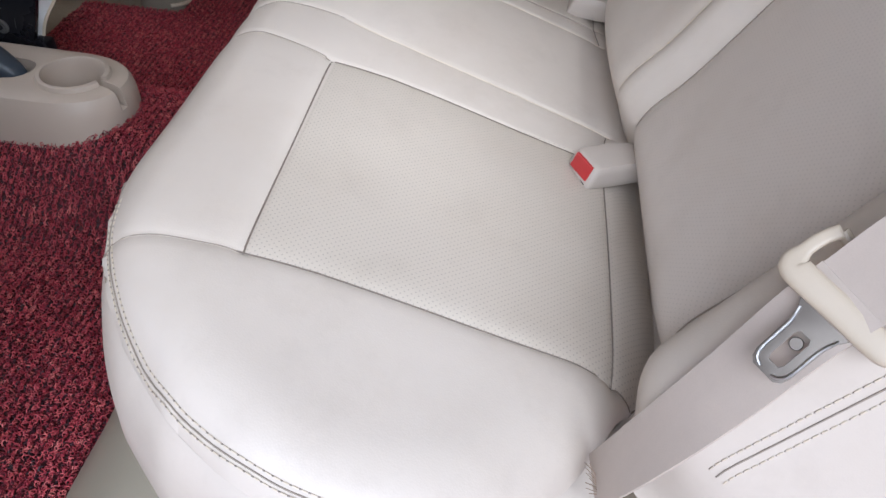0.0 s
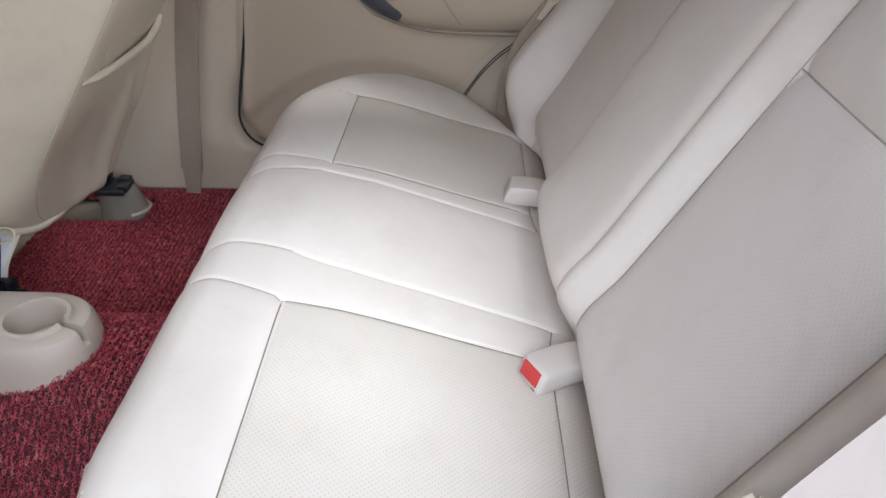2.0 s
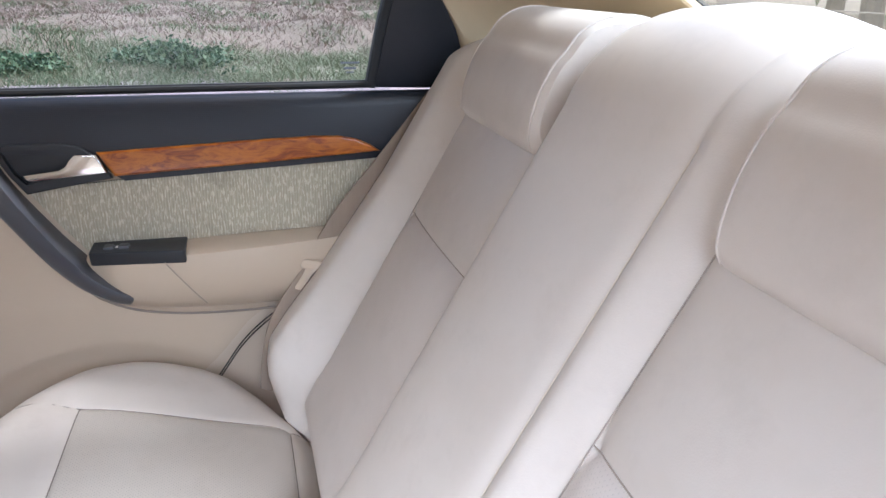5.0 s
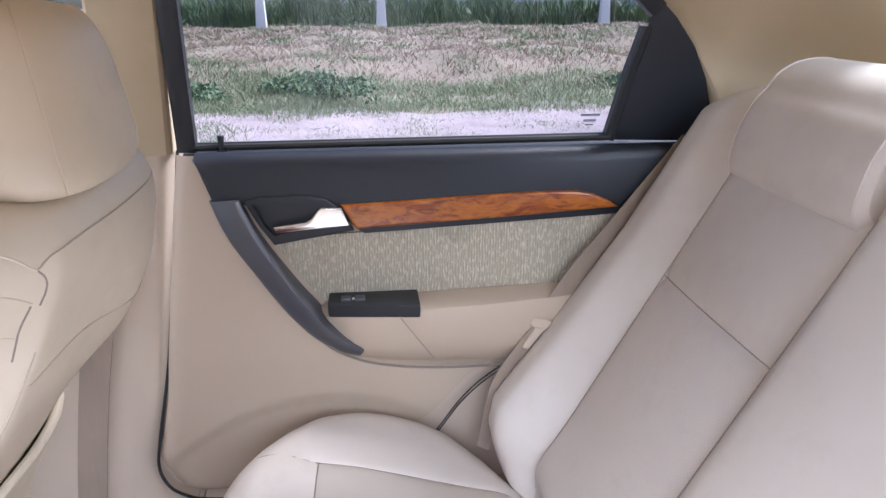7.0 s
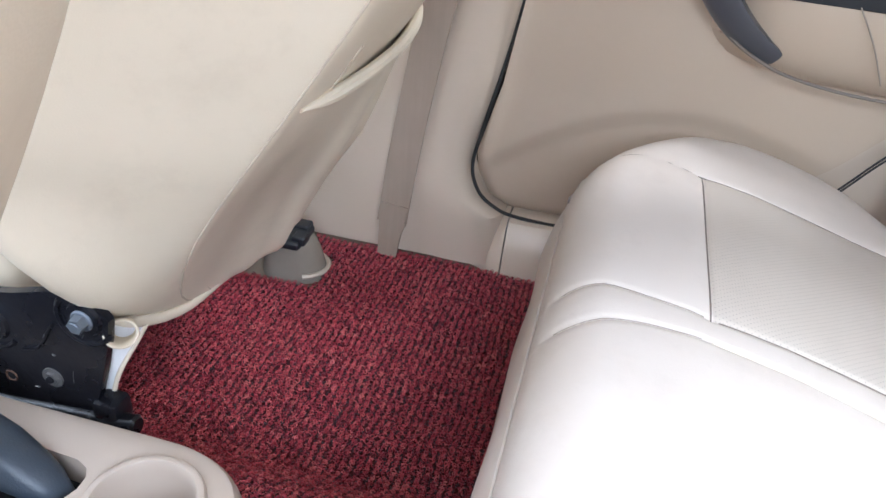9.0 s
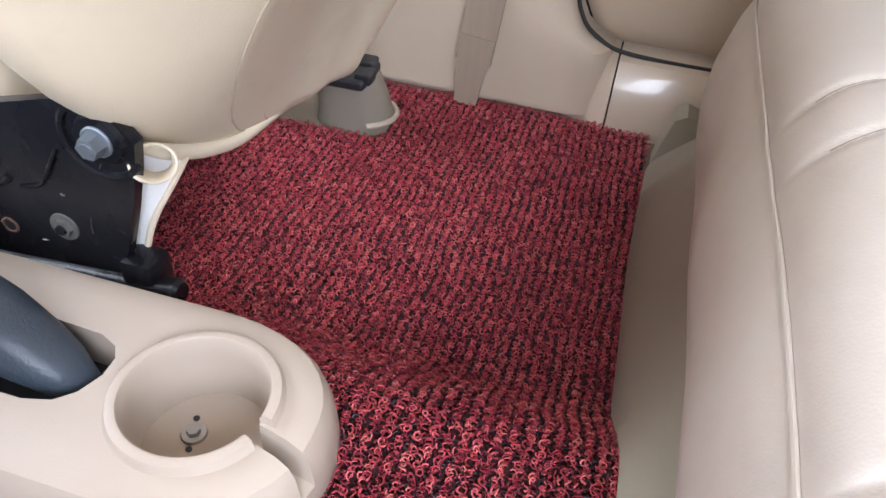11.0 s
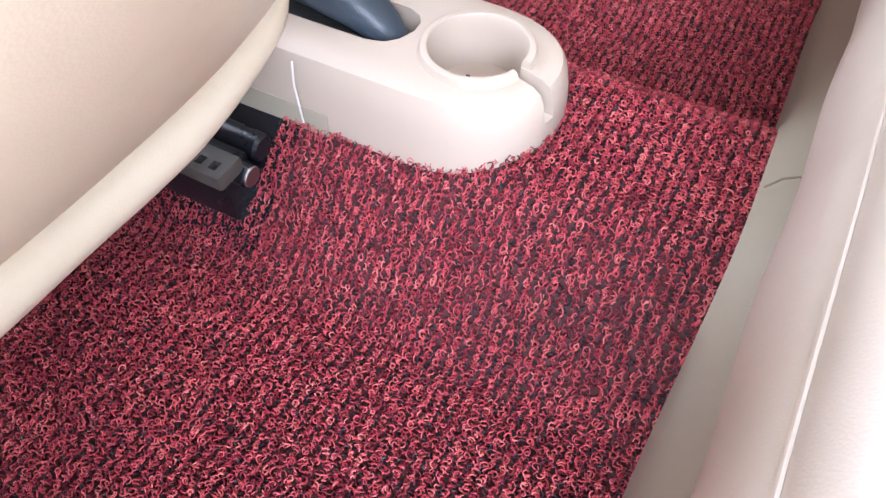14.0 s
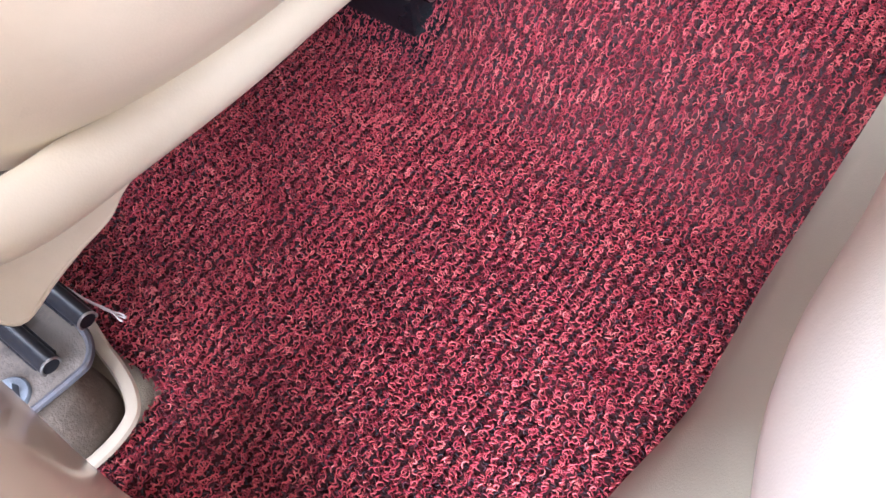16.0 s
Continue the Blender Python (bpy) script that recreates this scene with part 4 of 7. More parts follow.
part("cloth_panel", bm_slab(cl, lambda u, v, d: on_door(u, v, d - 0.001), 0.007, 0.003), "cloth", door, "ribbed grey-beige cloth panel")
part("corner_seam", bm_tube([on_door(-0.642, 0.674, 0.003), on_door(-0.58, 0.605, 0.003), on_door(-0.522, 0.547, 0.003)], 0.003, 6), "seam", door)

# armrest
loops = []
for y, zt, zb, out in ((-0.085, 0.505, 0.46, 0.004), (-0.11, 0.530, 0.437, 0.030), (-0.15, 0.537, 0.424, 0.055), (-0.22, 0.540, 0.413, 0.066), (-0.32, 0.5435, 0.407, 0.068), (-0.42, 0.547, 0.406, 0.064), (-0.50, 0.550, 0.408, 0.056), (-0.60, 0.553, 0.415, 0.045), (-0.66, 0.552, 0.43, 0.02)):
    x0 = float(door_x(0.5)) + 0.01
    zm = zb + 0.42 * (zt - zb)
    q = [(x0, zt), (x0 - 0.01 - out * 0.75, zt - 0.003), (x0 - 0.012 - out * 0.97, zt - 0.010), (x0 - 0.012 - out, zt - 0.024), (x0 - 0.010 - out * 0.94, zm + 0.016), (x0 - 0.008 - out * 0.80, zm - 0.014), (x0 - 0.006 - out * 0.55, zb + 0.012), (x0 - 0.004 - out * 0.3, zb + 0.002), (x0, zb - 0.004)]
    loops.append([(x, y, z) for x, z in q])
ys_ = np.array([l_[0][1] for l_ in loops])
fine = []
for y in np.linspace(ys_[0], ys_[-1], 40):
    fine.append([[np.interp(y, ys_[::-1], [l_[k][c] for l_ in loops][::-1]) for c in range(3)] for k in range(9)])
part("armrest", bm_loft(fine), "door_plastic", door, "beige padded armrest", angle=50)
# dark tubes paint the shade in the armrest's crease and the gap below it
part("armrest_seam", bm_tube(spline([(1.2742, -0.237, 0.525), (1.2732, -0.246, 0.512), (1.2742, -0.260, 0.492), (1.281, -0.274, 0.470), (1.290, -0.286, 0.450), (1.300, -0.297, 0.432)], 20), 0.0010, 5), "seam_soft", door)
part("armrest_gap_shade", bm_tube(spline([(1.318, -0.10, 0.470), (1.310, -0.13, 0.449), (1.306, -0.18, 0.428), (1.305, -0.25, 0.415), (1.305, -0.33, 0.410), (1.307, -0.42, 0.409), (1.312, -0.50, 0.411), (1.322, -0.60, 0.418)], 40), 0.0022, 6), "seam", door)
sw = part("switch_panel", bm_box((1.268, -0.272, 0.521), (1.352, -0.118, 0.5465), 0.004, 3), "black", door, "black window switch panel")
for v in sw.data.vertices:
    if v.co.z < 0.53:
        v.co.x += 0.006
    if v.co.y > -0.15:
        v.co.x += 0.018 * (v.co.y + 0.15) / 0.03
for dy in (-0.148, -0.172):
    part("switch_rocker", bm_box((1.298, dy - 0.008, 0.5445), (1.316, dy + 0.008, 0.5505), 0.002, 2), "grey", sw)
part("switch_mark", bm_box((1.302, -0.1625, 0.5470), (1.310, -0.1585, 0.5488), 0.0005, 1), "white_plastic", sw)

# sweeping pull handle
outer = spline([(0.066, 0.717), (0.040, 0.655), (-0.014, 0.571), (-0.055, 0.512), (-0.095, 0.468), (-0.135, 0.440), (-0.166, 0.428), (-0.186, 0.425)], 34)
inner = spline([(0.018, 0.719), (-0.012, 0.655), (-0.062, 0.578), (-0.094, 0.535), (-0.122, 0.500), (-0.150, 0.474), (-0.174, 0.457), (-0.192, 0.444)], 34)
loops = []
for i, (a, b) in enumerate(zip(outer, inner)):
    t = i / 33
    h = 0.012 + 0.040 * math.sin(math.pi * min(1, 0.12 + t * 0.86)) + 0.02 * t
    loop = []
    for s, d in ((0.0, -0.004), (0.0, h * 0.42), (0.05, h * 0.60), (0.22, h * 0.74), (0.55, h * 0.90), (0.84, h * 1.02), (0.93, h * 1.02), (1.0, h * 0.86), (1.0, -0.004)):
        p = a * (1 - s) + b * s
        loop.append(on_door(p[0], p[1], d))
    loops.append(loop)
part("pull_handle", bm_loft(loops), "grey", door, "slate grey curved pull handle", angle=55)
bez = [(0.012, 0.719), (-0.02, 0.7235), (-0.09, 0.7235), (-0.122, 0.717), (-0.140, 0.703), (-0.152, 0.684), (-0.166, 0.662), (-0.10, 0.652), (-0.034, 0.641), (-0.012, 0.674)]
cup = [(-0.004, 0.712), (-0.03, 0.7145), (-0.085, 0.713), (-0.103, 0.705), (-0.110, 0.690), (-0.098, 0.677), (-0.07, 0.667), (-0.036, 0.657), (-0.02, 0.676)]
bz_ = bm_slab(bez, lambda u, v, d: on_door(u, v, d + 0.008), 0.012, 0.004, 3)
hole = bm_slab(cup, lambda u, v, d: on_door(u, v, d + 0.004), 0.05, 0.0)
bezel = part("handle_bezel", bm_cut(bz_, hole), "black", door, "black handle surround")
part("handle_cup", bm_slab(cup, lambda u, v, d: on_door(u, v, d - 0.012 + 0.018), 0.0015, 0.0), "black", bezel)
lev = [(-0.033, 0.674), (-0.062, 0.6775), (-0.088, 0.681), (-0.098, 0.6865), (-0.106, 0.698), (-0.114, 0.7055), (-0.146, 0.7045), (-0.153, 0.690), (-0.160, 0.674), (-0.105, 0.669), (-0.046, 0.663), (-0.038, 0.665)]
part("handle_lever", bm_slab(lev, lambda u, v, d: on_door(u, v, d + 0.016 + 0.05 * max(0, -u - 0.05)), 0.008, 0.0025, 3), "chrome", door, "polished chrome door lever", angle=50)
part("lock_knob", bm_join(bm_cyl((1.376, 0.046, 0.785), (1.376, 0.046, 0.793), 0.009, 0.008, 14), bm_cyl((1.376, 0.046, 0.79), (1.375, 0.046, 0.818), 0.0042, 0.0058, 12, 0.0012)), "black", door, "black lock knob")


# window frame, fixed black quarter and glass; the whole leans in towards the roof
def lean(y, z, d=0.0):
    return (1.386 - 0.30 * max(0.0, z - 0.80) - d, y, z)


def frame_bar(points, w, depth, name, mat="black"):
    loops = []
    pts = spline(points, 24)
    tan = np.gradient(pts, axis=0)
    tan /= np.linalg.norm(tan, axis=1)[:, None]
    for p, t in zip(pts, tan):
        n2 = np.array((-t[1], t[0]))
        loops.append([lean(*(p + n2 * s * w / 2), d) for s, d in ((-1, -0.01), (-1, depth), (-0.6, depth + 0.004), (0.6, depth + 0.004), (1, depth), (1, -0.01))])
    return part(name, bm_loft(loops), mat, door)


frame_bar([(0.103, 0.79), (0.098, 0.90), (0.092, 1.02), (0.085, 1.10)], 0.030, 0.010, "window_frame")
frame_bar([(0.085, 1.10), (-0.1, 1.135), (-0.3, 1.13), (-0.5, 1.09), (-0.60, 1.055), (-0.66, 1.01)], 0.026, 0.008, "window_frame")
frame_bar([(-0.612, 0.795), (-0.628, 0.90), (-0.638, 0.95), (-0.645, 0.985)], 0.018, 0.008, "window_divider")
quarter = [(-0.615, 0.795), (-0.635, 0.93), (-0.655, 1.03), (-0.690, 1.000), (-0.730, 0.955), (-0.763, 0.90), (-0.783, 0.85), (-0.80, 0.79)]
part("quarter_panel", bm_slab(quarter, lambda u, v, d: lean(u, v, d + 0.002), 0.006, 0.003), "weave", door, "black triangular quarter panel")
gl = part("pane", bm_grid([[lean(y, z, -0.002) for y in (0.1, -0.15, -0.4, -0.65)] for z in (0.78, 0.9, 1.0, 1.13)]), "glass", door, "clear side window glass")
gl.visible_shadow = False
for k, (w_, z_, h_) in enumerate(((0.034, 0.838, 0.004), (0.022, 0.828, 0.0045), (0.014, 0.8215, 0.0025))):
    part("etched_mark", bm_slab([(-0.575 - w_ / 2, z_), (-0.575 + w_ / 2, z_), (-0.575 + w_ / 2, z_ + h_), (-0.575 - w_ / 2, z_ + h_)], lambda u, v, d: lean(u, v, d - 0.0005), 0.0006, 0.0), "etched", door)

# front door beyond the pillar
fd = thing("front_door", (1.43, 0.8, 0.09), "closed front car door with black and burl wood trim", "car door")
part("door_panel", bm_box((1.375, 0.64, 0.10), (1.43, 1.45, 0.80), 0.012), "door_plastic", fd, "beige moulded lower panel")
part("belt_trim", bm_box((1.352, 0.40, 0.665), (1.40, 1.45, 0.795), 0.012, 3), "weave", fd, "black textured upper trim")
part("wood_strip", bm_box((1.344, 0.41, 0.676), (1.36, 1.40, 0.716), 0.006, 3), "wood", fd, "glossy reddish burl wood strip")
part("cloth_panel", bm_box((1.364, 0.41, 0.545), (1.38, 1.40, 0.664), 0.004, 2), "cloth", fd, "ribbed grey-beige cloth panel")
part("armrest", bm_box((1.31, 0.62, 0.47), (1.385, 1.40, 0.548), 0.016, 3), "grey", fd, "slate grey armrest")
part("chrome_line", bm_tube([(1.308, 0.63, 0.515), (1.308, 1.38, 0.515)], 0.003, 6), "chrome", fd)
pn = part("pane", bm_grid([[(1.39 - 0.3 * (z - 0.8), y, z) for y in (0.24, 0.7, 1.2)] for z in (0.795, 0.95, 1.13)]), "glass", fd, "clear side window glass")
pn.visible_shadow = False
part("window_strip", bm_tube([(1.386, 0.24, 0.798), (1.386, 1.4, 0.798)], 0.006, 8), "rubber", fd)


# ---------------------------------------------------------------- belts and buckles
def ribbon(points, width, across, thick=0.0014, name="webbing"):
    """A flat strap along points; across: its width's direction at each."""
    p = spline(points, 60)
    a = spline(across, 60)
    a = a / np.linalg.norm(a, axis=1)[:, None]
    tan = np.gradient(p, axis=0)
    n = np.cross(tan, a)
    n /= np.linalg.norm(n, axis=1)[:, None]
    w = np.broadcast_to(np.asarray(width, float), (60,)) / 2 if np.ndim(width) == 0 else np.interp(np.linspace(0, 1, 60), np.linspace(0, 1, len(width)), width) / 2
    loops = []
    for q, u, m, h in zip(p, a, n, w):
        loops.append([q - u * h - m * thick, q - u * h * 0.5 - m * thick * 1.3, q + u * h * 0.5 - m * thick * 1.3, q + u * h - m * thick,
                      q + u * h + m * thick, q + u * h * 0.5 + m * thick * 1.3, q - u * h * 0.5 + m * thick * 1.3, q - u * h + m * thick])
    return bm_loft(loops)


belt = thing("seat_belt", (0.03, -0.41, 0.25), "cream webbing seat belt with tongue hanging over the backrest", "seat belt")
part("webbing", ribbon([(0.030, -0.72, 0.905), (0.034, -0.66, 0.79), (0.042, -0.575, 0.63), (0.048, -0.520, 0.520), (0.049, -0.497, 0.470)], 0.047, [(1, 0.2, 0.05)] * 2 + [(0.8, 0.6, 0.15)] * 3), "belt", belt, "cream woven webbing")
part("lap_webbing", ribbon([(0.049, -0.497, 0.472), (0.047, -0.481, 0.442), (0.042, -0.458, 0.392), (0.041, -0.434, 0.335), (0.048, -0.415, 0.275), (0.060, -0.404, 0.225)], 0.047, [(0.8, 0.6, 0.2), (0.85, 0.5, 0.2), (0.9, 0.4, 0.2), (0.95, 0.3, 0.15), (1, 0.2, 0.1), (1, 0.1, 0.04)]), "belt", belt, "cream woven webbing")
# tongue: a plastic crosspiece with a slotted steel blade, lying on the strap
tx, ty = np.array((0.0374, 0.0395, 0.0124)), np.array((-0.0153, 0.0301, -0.0340))
tx = tx / np.linalg.norm(tx)
ty = ty - tx * (ty @ tx)
ty = ty / np.linalg.norm(ty)
tz = np.cross(tx, ty)
if tz[2] < 0:
    tz = -tz
T0 = np.array((0.0500, -0.4950, 0.4565))


def on_tongue(u, v, d):
    return tuple(T0 + tx * u + ty * v + tz * (d + 0.003))


head = [(-0.036, -0.007), (-0.031, -0.011), (0.031, -0.011), (0.036, -0.007), (0.036, 0.004), (0.029, 0.009), (-0.029, 0.009), (-0.036, 0.004)]
guide = spline([(-0.022, -0.0165, -0.003), (-0.0265, -0.0160, -0.001), (-0.0335, -0.0115, 0.003), (-0.0345, -0.002, 0.0035), (-0.026, 0.0, 0.004), (0.0, 0.0, 0.004), (0.024, 0.0, 0.004), (0.0335, -0.002, 0.0035), (0.0355, -0.012, 0.003), (0.034, -0.024, 0.001), (0.030, -0.034, -0.001)], 60)
loops = []
for i, (u, v, d) in enumerate(guide):
    du, dv = (guide[min(i + 1, 59)] - guide[max(i - 1, 0)])[:2]
    q = math.hypot(du, dv)
    bar = float(sstep(-0.014, 0.0, v))
    w_, h_ = 0.0044 + 0.0046 * bar, 0.0038 + 0.0014 * bar
    ring = []
    for a in np.linspace(0, 2 * math.pi, 20, endpoint=False):
        ca, sa = math.cos(a), math.sin(a)
        k = (abs(ca) ** 5 + abs(sa) ** 5) ** (-1 / 5)
        ring.append(on_tongue(u - dv / q * k * ca * w_, v + du / q * k * ca * w_, d + k * sa * h_))
    loops.append(ring)
part("tongue_head", bm_loft(loops), "tongue", belt, "ivory plastic belt guide", angle=80)
part("tongue_bar", bm_tube([on_tongue(-0.020, -0.017, -0.005), on_tongue(0.0, -0.027, -0.010), on_tongue(0.030, -0.034, -0.003)], 0.0040, 10), "tongue", belt)
blade = [(-0.021, 0.006), (0.021, 0.006), (0.0172, 0.010), (0.0145, 0.015), (0.0130, 0.022), (0.0125, 0.047), (0.0110, 0.052), (0.0075, 0.055), (-0.0075, 0.055), (-0.0110, 0.052), (-0.0125, 0.047), (-0.0130, 0.022), (-0.0145, 0.015), (-0.0172, 0.010)]
slot = [(-0.005, 0.026), (-0.0035, 0.023), (0.0035, 0.023), (0.005, 0.026), (0.005, 0.044), (0.0035, 0.047), (-0.0035, 0.047), (-0.005, 0.044)]
part("tongue_blade", bm_cut(bm_slab(blade, lambda u, v, d: on_tongue(u, v, d + 0.003), 0.003, 0.0008, 2), bm_slab(slot, lambda u, v, d: on_tongue(u, v, d - 0.01), 0.03, 0.0)), "tongue_steel", belt, "slotted steel tongue")
for s_ in (-1, 1):
    part("blade_rim", bm_tube(spline([on_tongue(s_ * 0.0140, 0.013, 0.0060), on_tongue(s_ * 0.0112, 0.024, 0.0060), on_tongue(s_ * 0.0108, 0.044, 0.0060), on_tongue(s_ * 0.0085, 0.0505, 0.0060), on_tongue(s_ * 0.004, 0.0530, 0.0058)], 24), 0.0011, 6), "steel", belt)
part("button", bm_cyl(on_tongue(0.0, 0.030, 0.001), on_tongue(0.0, 0.030, 0.0055), 0.0042, 0.0036, 14), "tongue_steel", belt)
part("frayed_end", bm_join(*[bm_tube([(0.044 + 0.002 * k, -0.404, 0.232), (0.040 + 0.003 * k, -0.397 + 0.003 * (k % 2), 0.238 + 0.002 * (k % 3))], 0.0005, 4) for k in range(10)]), "belt_tan", belt)

belt2 = thing("seat_belt", (1.31, -0.40, 0.25), "tan webbing seat belt down beside the backrest", "seat belt")
part("webbing", ribbon([(1.330, -0.735, 0.80), (1.314, -0.628, 0.674), (1.302, -0.560, 0.598), (1.297, -0.517, 0.540), (1.297, -0.492, 0.497)], (0.034, 0.036, 0.038, 0.038, 0.034), [(0.15, -0.76, -0.64)] * 5), "belt_tan", belt2)
part("lap_webbing", ribbon([(1.296, -0.490, 0.493), (1.298, -0.440, 0.425), (1.303, -0.411, 0.371), (1.308, -0.395, 0.300), (1.312, -0.388, 0.235)], (0.030, 0.028, 0.026, 0.026, 0.026), [(0.2, -0.80, -0.50)] * 5), "belt_tan", belt2)
part("tongue_head", bm_slab(head, lambda u, v, d: (1.296 - d - 0.1 * u, -0.486 - u * 0.62 + v * 0.35, 0.491 - u * 0.15 - v * 0.9), 0.009, 0.004, 3), "door_plastic", belt2, "beige plastic belt guide")
part("tongue_blade", bm_slab(blade, lambda u, v, d: (1.292 - d - 0.1 * u, -0.486 - u * 0.5 + v * 0.55, 0.491 - u * 0.15 - v * 0.8), 0.003, 0.0008, 2), "door_plastic", belt2)


def buckle_at(name, tip, tail, width, height, label, red):
    """A buckle lying on the cushion, from its open end to its strap end."""
    tip, tail = np.array(tip, float), np.array(tail, float)
    t = (tail - tip) / np.linalg.norm(tail - tip)
    up = np.array((0, 0, 1.0)) - t * t[2]
    up /= np.linalg.norm(up)
    s = np.cross(t, up)
    L = np.linalg.norm(tail - tip)
    b = thing(name, tuple(tip), label, "buckle", "rear seat buckles")
    loops = []
    for u, w, h0, h1 in ((0.0, 0.90, 0.02, 0.86), (0.02, 0.98, 0.0, 0.97), (0.08, 1.0, 0.0, 1.0), (0.45, 1.0, 0.0, 1.06), (0.75, 0.97, 0.02, 1.0), (0.93, 0.90, 0.06, 0.90), (1.0, 0.78, 0.15, 0.76)):
        c = tip + t * L * u
        ring = []
        for a in np.linspace(0, 2 * math.pi, 24, endpoint=False):
            ca, sa = math.cos(a), math.sin(a)
            k = (abs(ca) ** 7 + abs(sa) ** 7) ** (-1 / 7)
            v = (0.5 + 0.5 * k * sa) * (h1 - h0) + h0
            ring.append(c + s * (k * ca * width / 2 * w) + up * height * v - t * (0.010 * (0.5 - v) if u < 0.1 else 0))
        loops.append(ring)
    part("housing", bm_loft(loops), "buckle", b, angle=50)
    if red:
        q = lambda u, v, d: tuple(tip + s * u + up * v - t * (d - 0.0005 + 0.010 * (0.5 - v / height)))
        w = width / 2
        part("button", bm_slab([(-0.70 * w, 0.36 * height), (0.70 * w, 0.36 * height), (0.70 * w, 0.90 * height), (-0.70 * w, 0.90 * height)], q, 0.003, 0.0012, 2), "red", b, "red release button")
        # black slab on the closed face paints the darkness inside the slot
        part("slot", bm_slab([(-0.7 * w, 0.10 * height), (0.7 * w, 0.10 * height), (0.7 * w, 0.22 * height), (-0.7 * w, 0.22 * height)], q, 0.0012, 0.0), "black", b)
    part("strap", ribbon([tail - t * 0.012 + up * height * 0.4, tail + t * 0.02 + up * height * 0.25, tail + t * 0.045 - up * 0.01], width * 0.62, [tuple(s)] * 3), "belt", b)
    return b


buckle_at("belt_buckle", (0.428, -0.389, 0.253), (0.474, -0.472, 0.247), 0.047, 0.031, "beige belt buckle with a red button lying on the cushion", True)
buckle_at("belt_buckle", (0.884, -0.380, 0.257), (0.876, -0.460, 0.252), 0.050, 0.034, "beige belt buckle seen from its back on the cushion", False)


# ---------------------------------------------------------------- front seats
def front_seat(cx, sgn, words):
    """A front seat seen from behind; sgn: +1 where the tunnel lies towards smaller x."""
    f = lambda x: cx + sgn * (x - 0.985)
    st = thing("car_seat", (cx, 0.6, 0.0), words, "car seat", "front seats")
    line = spline([(0.478, 0.190), (0.450, 0.225), (0.372, 0.335), (0.280, 0.465), (0.178, 0.62), (0.118, 0.74), (0.098, 0.80), (0.116, 0.843), (0.155, 0.852)], 46)
    hw = np.interp(np.linspace(0, 1, 46), [0, 0.06, 0.3, 0.6, 0.8, 0.9, 0.96, 1], [0.180, 0.192, 0.202, 0.202, 0.192, 0.178, 0.158, 0.13])
    th = np.interp(np.linspace(0, 1, 46), [0, 0.06, 0.4, 0.8, 0.93, 1], [0.13, 0.165, 0.16, 0.12, 0.075, 0.02])
    if sgn > 0:
        line = spline([(0.470, 0.158), (0.452, 0.178), (0.432, 0.225), (0.372, 0.335), (0.280, 0.465), (0.178, 0.62), (0.118, 0.74), (0.098, 0.80), (0.116, 0.843), (0.155, 0.852)], 46)
        th = np.interp(line[:, 1], [0.158, 0.19, 0.24, 0.45, 0.60, 0.68, 0.74, 0.79, 0.84, 0.852], [0.06, 0.12, 0.165, 0.21, 0.180, 0.140, 0.095, 0.060, 0.040, 0.02])
    inner = np.interp(line[:, 1], [0.158, 0.18, 0.20, 0.23, 0.29, 0.34, 0.41, 0.62, 0.72, 0.80, 0.85], [0.35, 0.60, 0.86, 1.10, 1.33, 1.44, 1.52, 1.45, 1.40, 1.50, 1.30]) if sgn > 0 else np.interp(line[:, 1], [0.38, 0.50, 0.62, 0.68, 0.72, 0.76, 0.80, 0.852], [1.0, 0.94, 0.87, 0.84, 0.79, 0.68, 0.52, 0.40])
    if sgn < 0:            # the panel tucks in above its broad hem
        line = line + np.outer(sstep(0.34, 0.24, line[:, 1]), (0.024, 0.0))
    def depth(c, t, z=0.5):
        """How far ahead of its rear plane the cover lies, across the back; on the tunnel side it breaks at a crease."""
        if sgn > 0 and c < 0:
            q = (-c - 0.60) / 0.40
            q = (q + math.sqrt(q * q + 0.006)) / 2
            k = float(sstep(0.25, 0.36, z))
            return k * t * 0.74 * min(1.0, q) + (1 - k) * t / 2 * (1 - max(0.0, 1 - abs(c) ** 3.2) ** (1 / 3.2))
        p = 4.6 if sgn > 0 else 3.2
        return t / 2 * (1 - max(0.0, 1 - abs(c) ** p) ** (1 / p))

    def ahead(c, t, z=0.5):
        """The same for the side that the sitter leans on."""
        if sgn > 0 and c < 0:
            k = float(sstep(0.25, 0.36, z))
            return k * t * (1 - 0.26 * max(0.0, (-c - 0.78) / 0.22) ** 2.4) + (1 - k) * t / 2 * (1 + max(0.0, 1 - abs(c) ** 3.2) ** (1 / 3.2))
        p = 4.6 if sgn > 0 else 3.2
        return t / 2 * (1 + max(0.0, 1 - abs(c) ** p) ** (1 / p))

    def puff(c, z):
        """The padded outer shoulder of the far seat stands out to the rear."""
        return 0.026 * float(sstep(0.54, 0.66, z) * sstep(0.82, 0.70, z) * sstep(-0.2, 0.5, c)) if sgn > 0 else 0.0

    across = np.r_[-1, -0.985, np.linspace(-0.96, -0.68, 9), np.linspace(-0.65, -0.55, 9), np.linspace(-0.5, 0.8, 18), np.linspace(0.84, 0.97, 8), 0.985, 0.995, 1]
    loops = []
    for (y, z), w, t, inn in zip(line, hw, th, inner):
        ring = []
        out = 1 + 0.45 * float(sstep(0.55, 0.25, z)) if sgn < 0 else 1.0
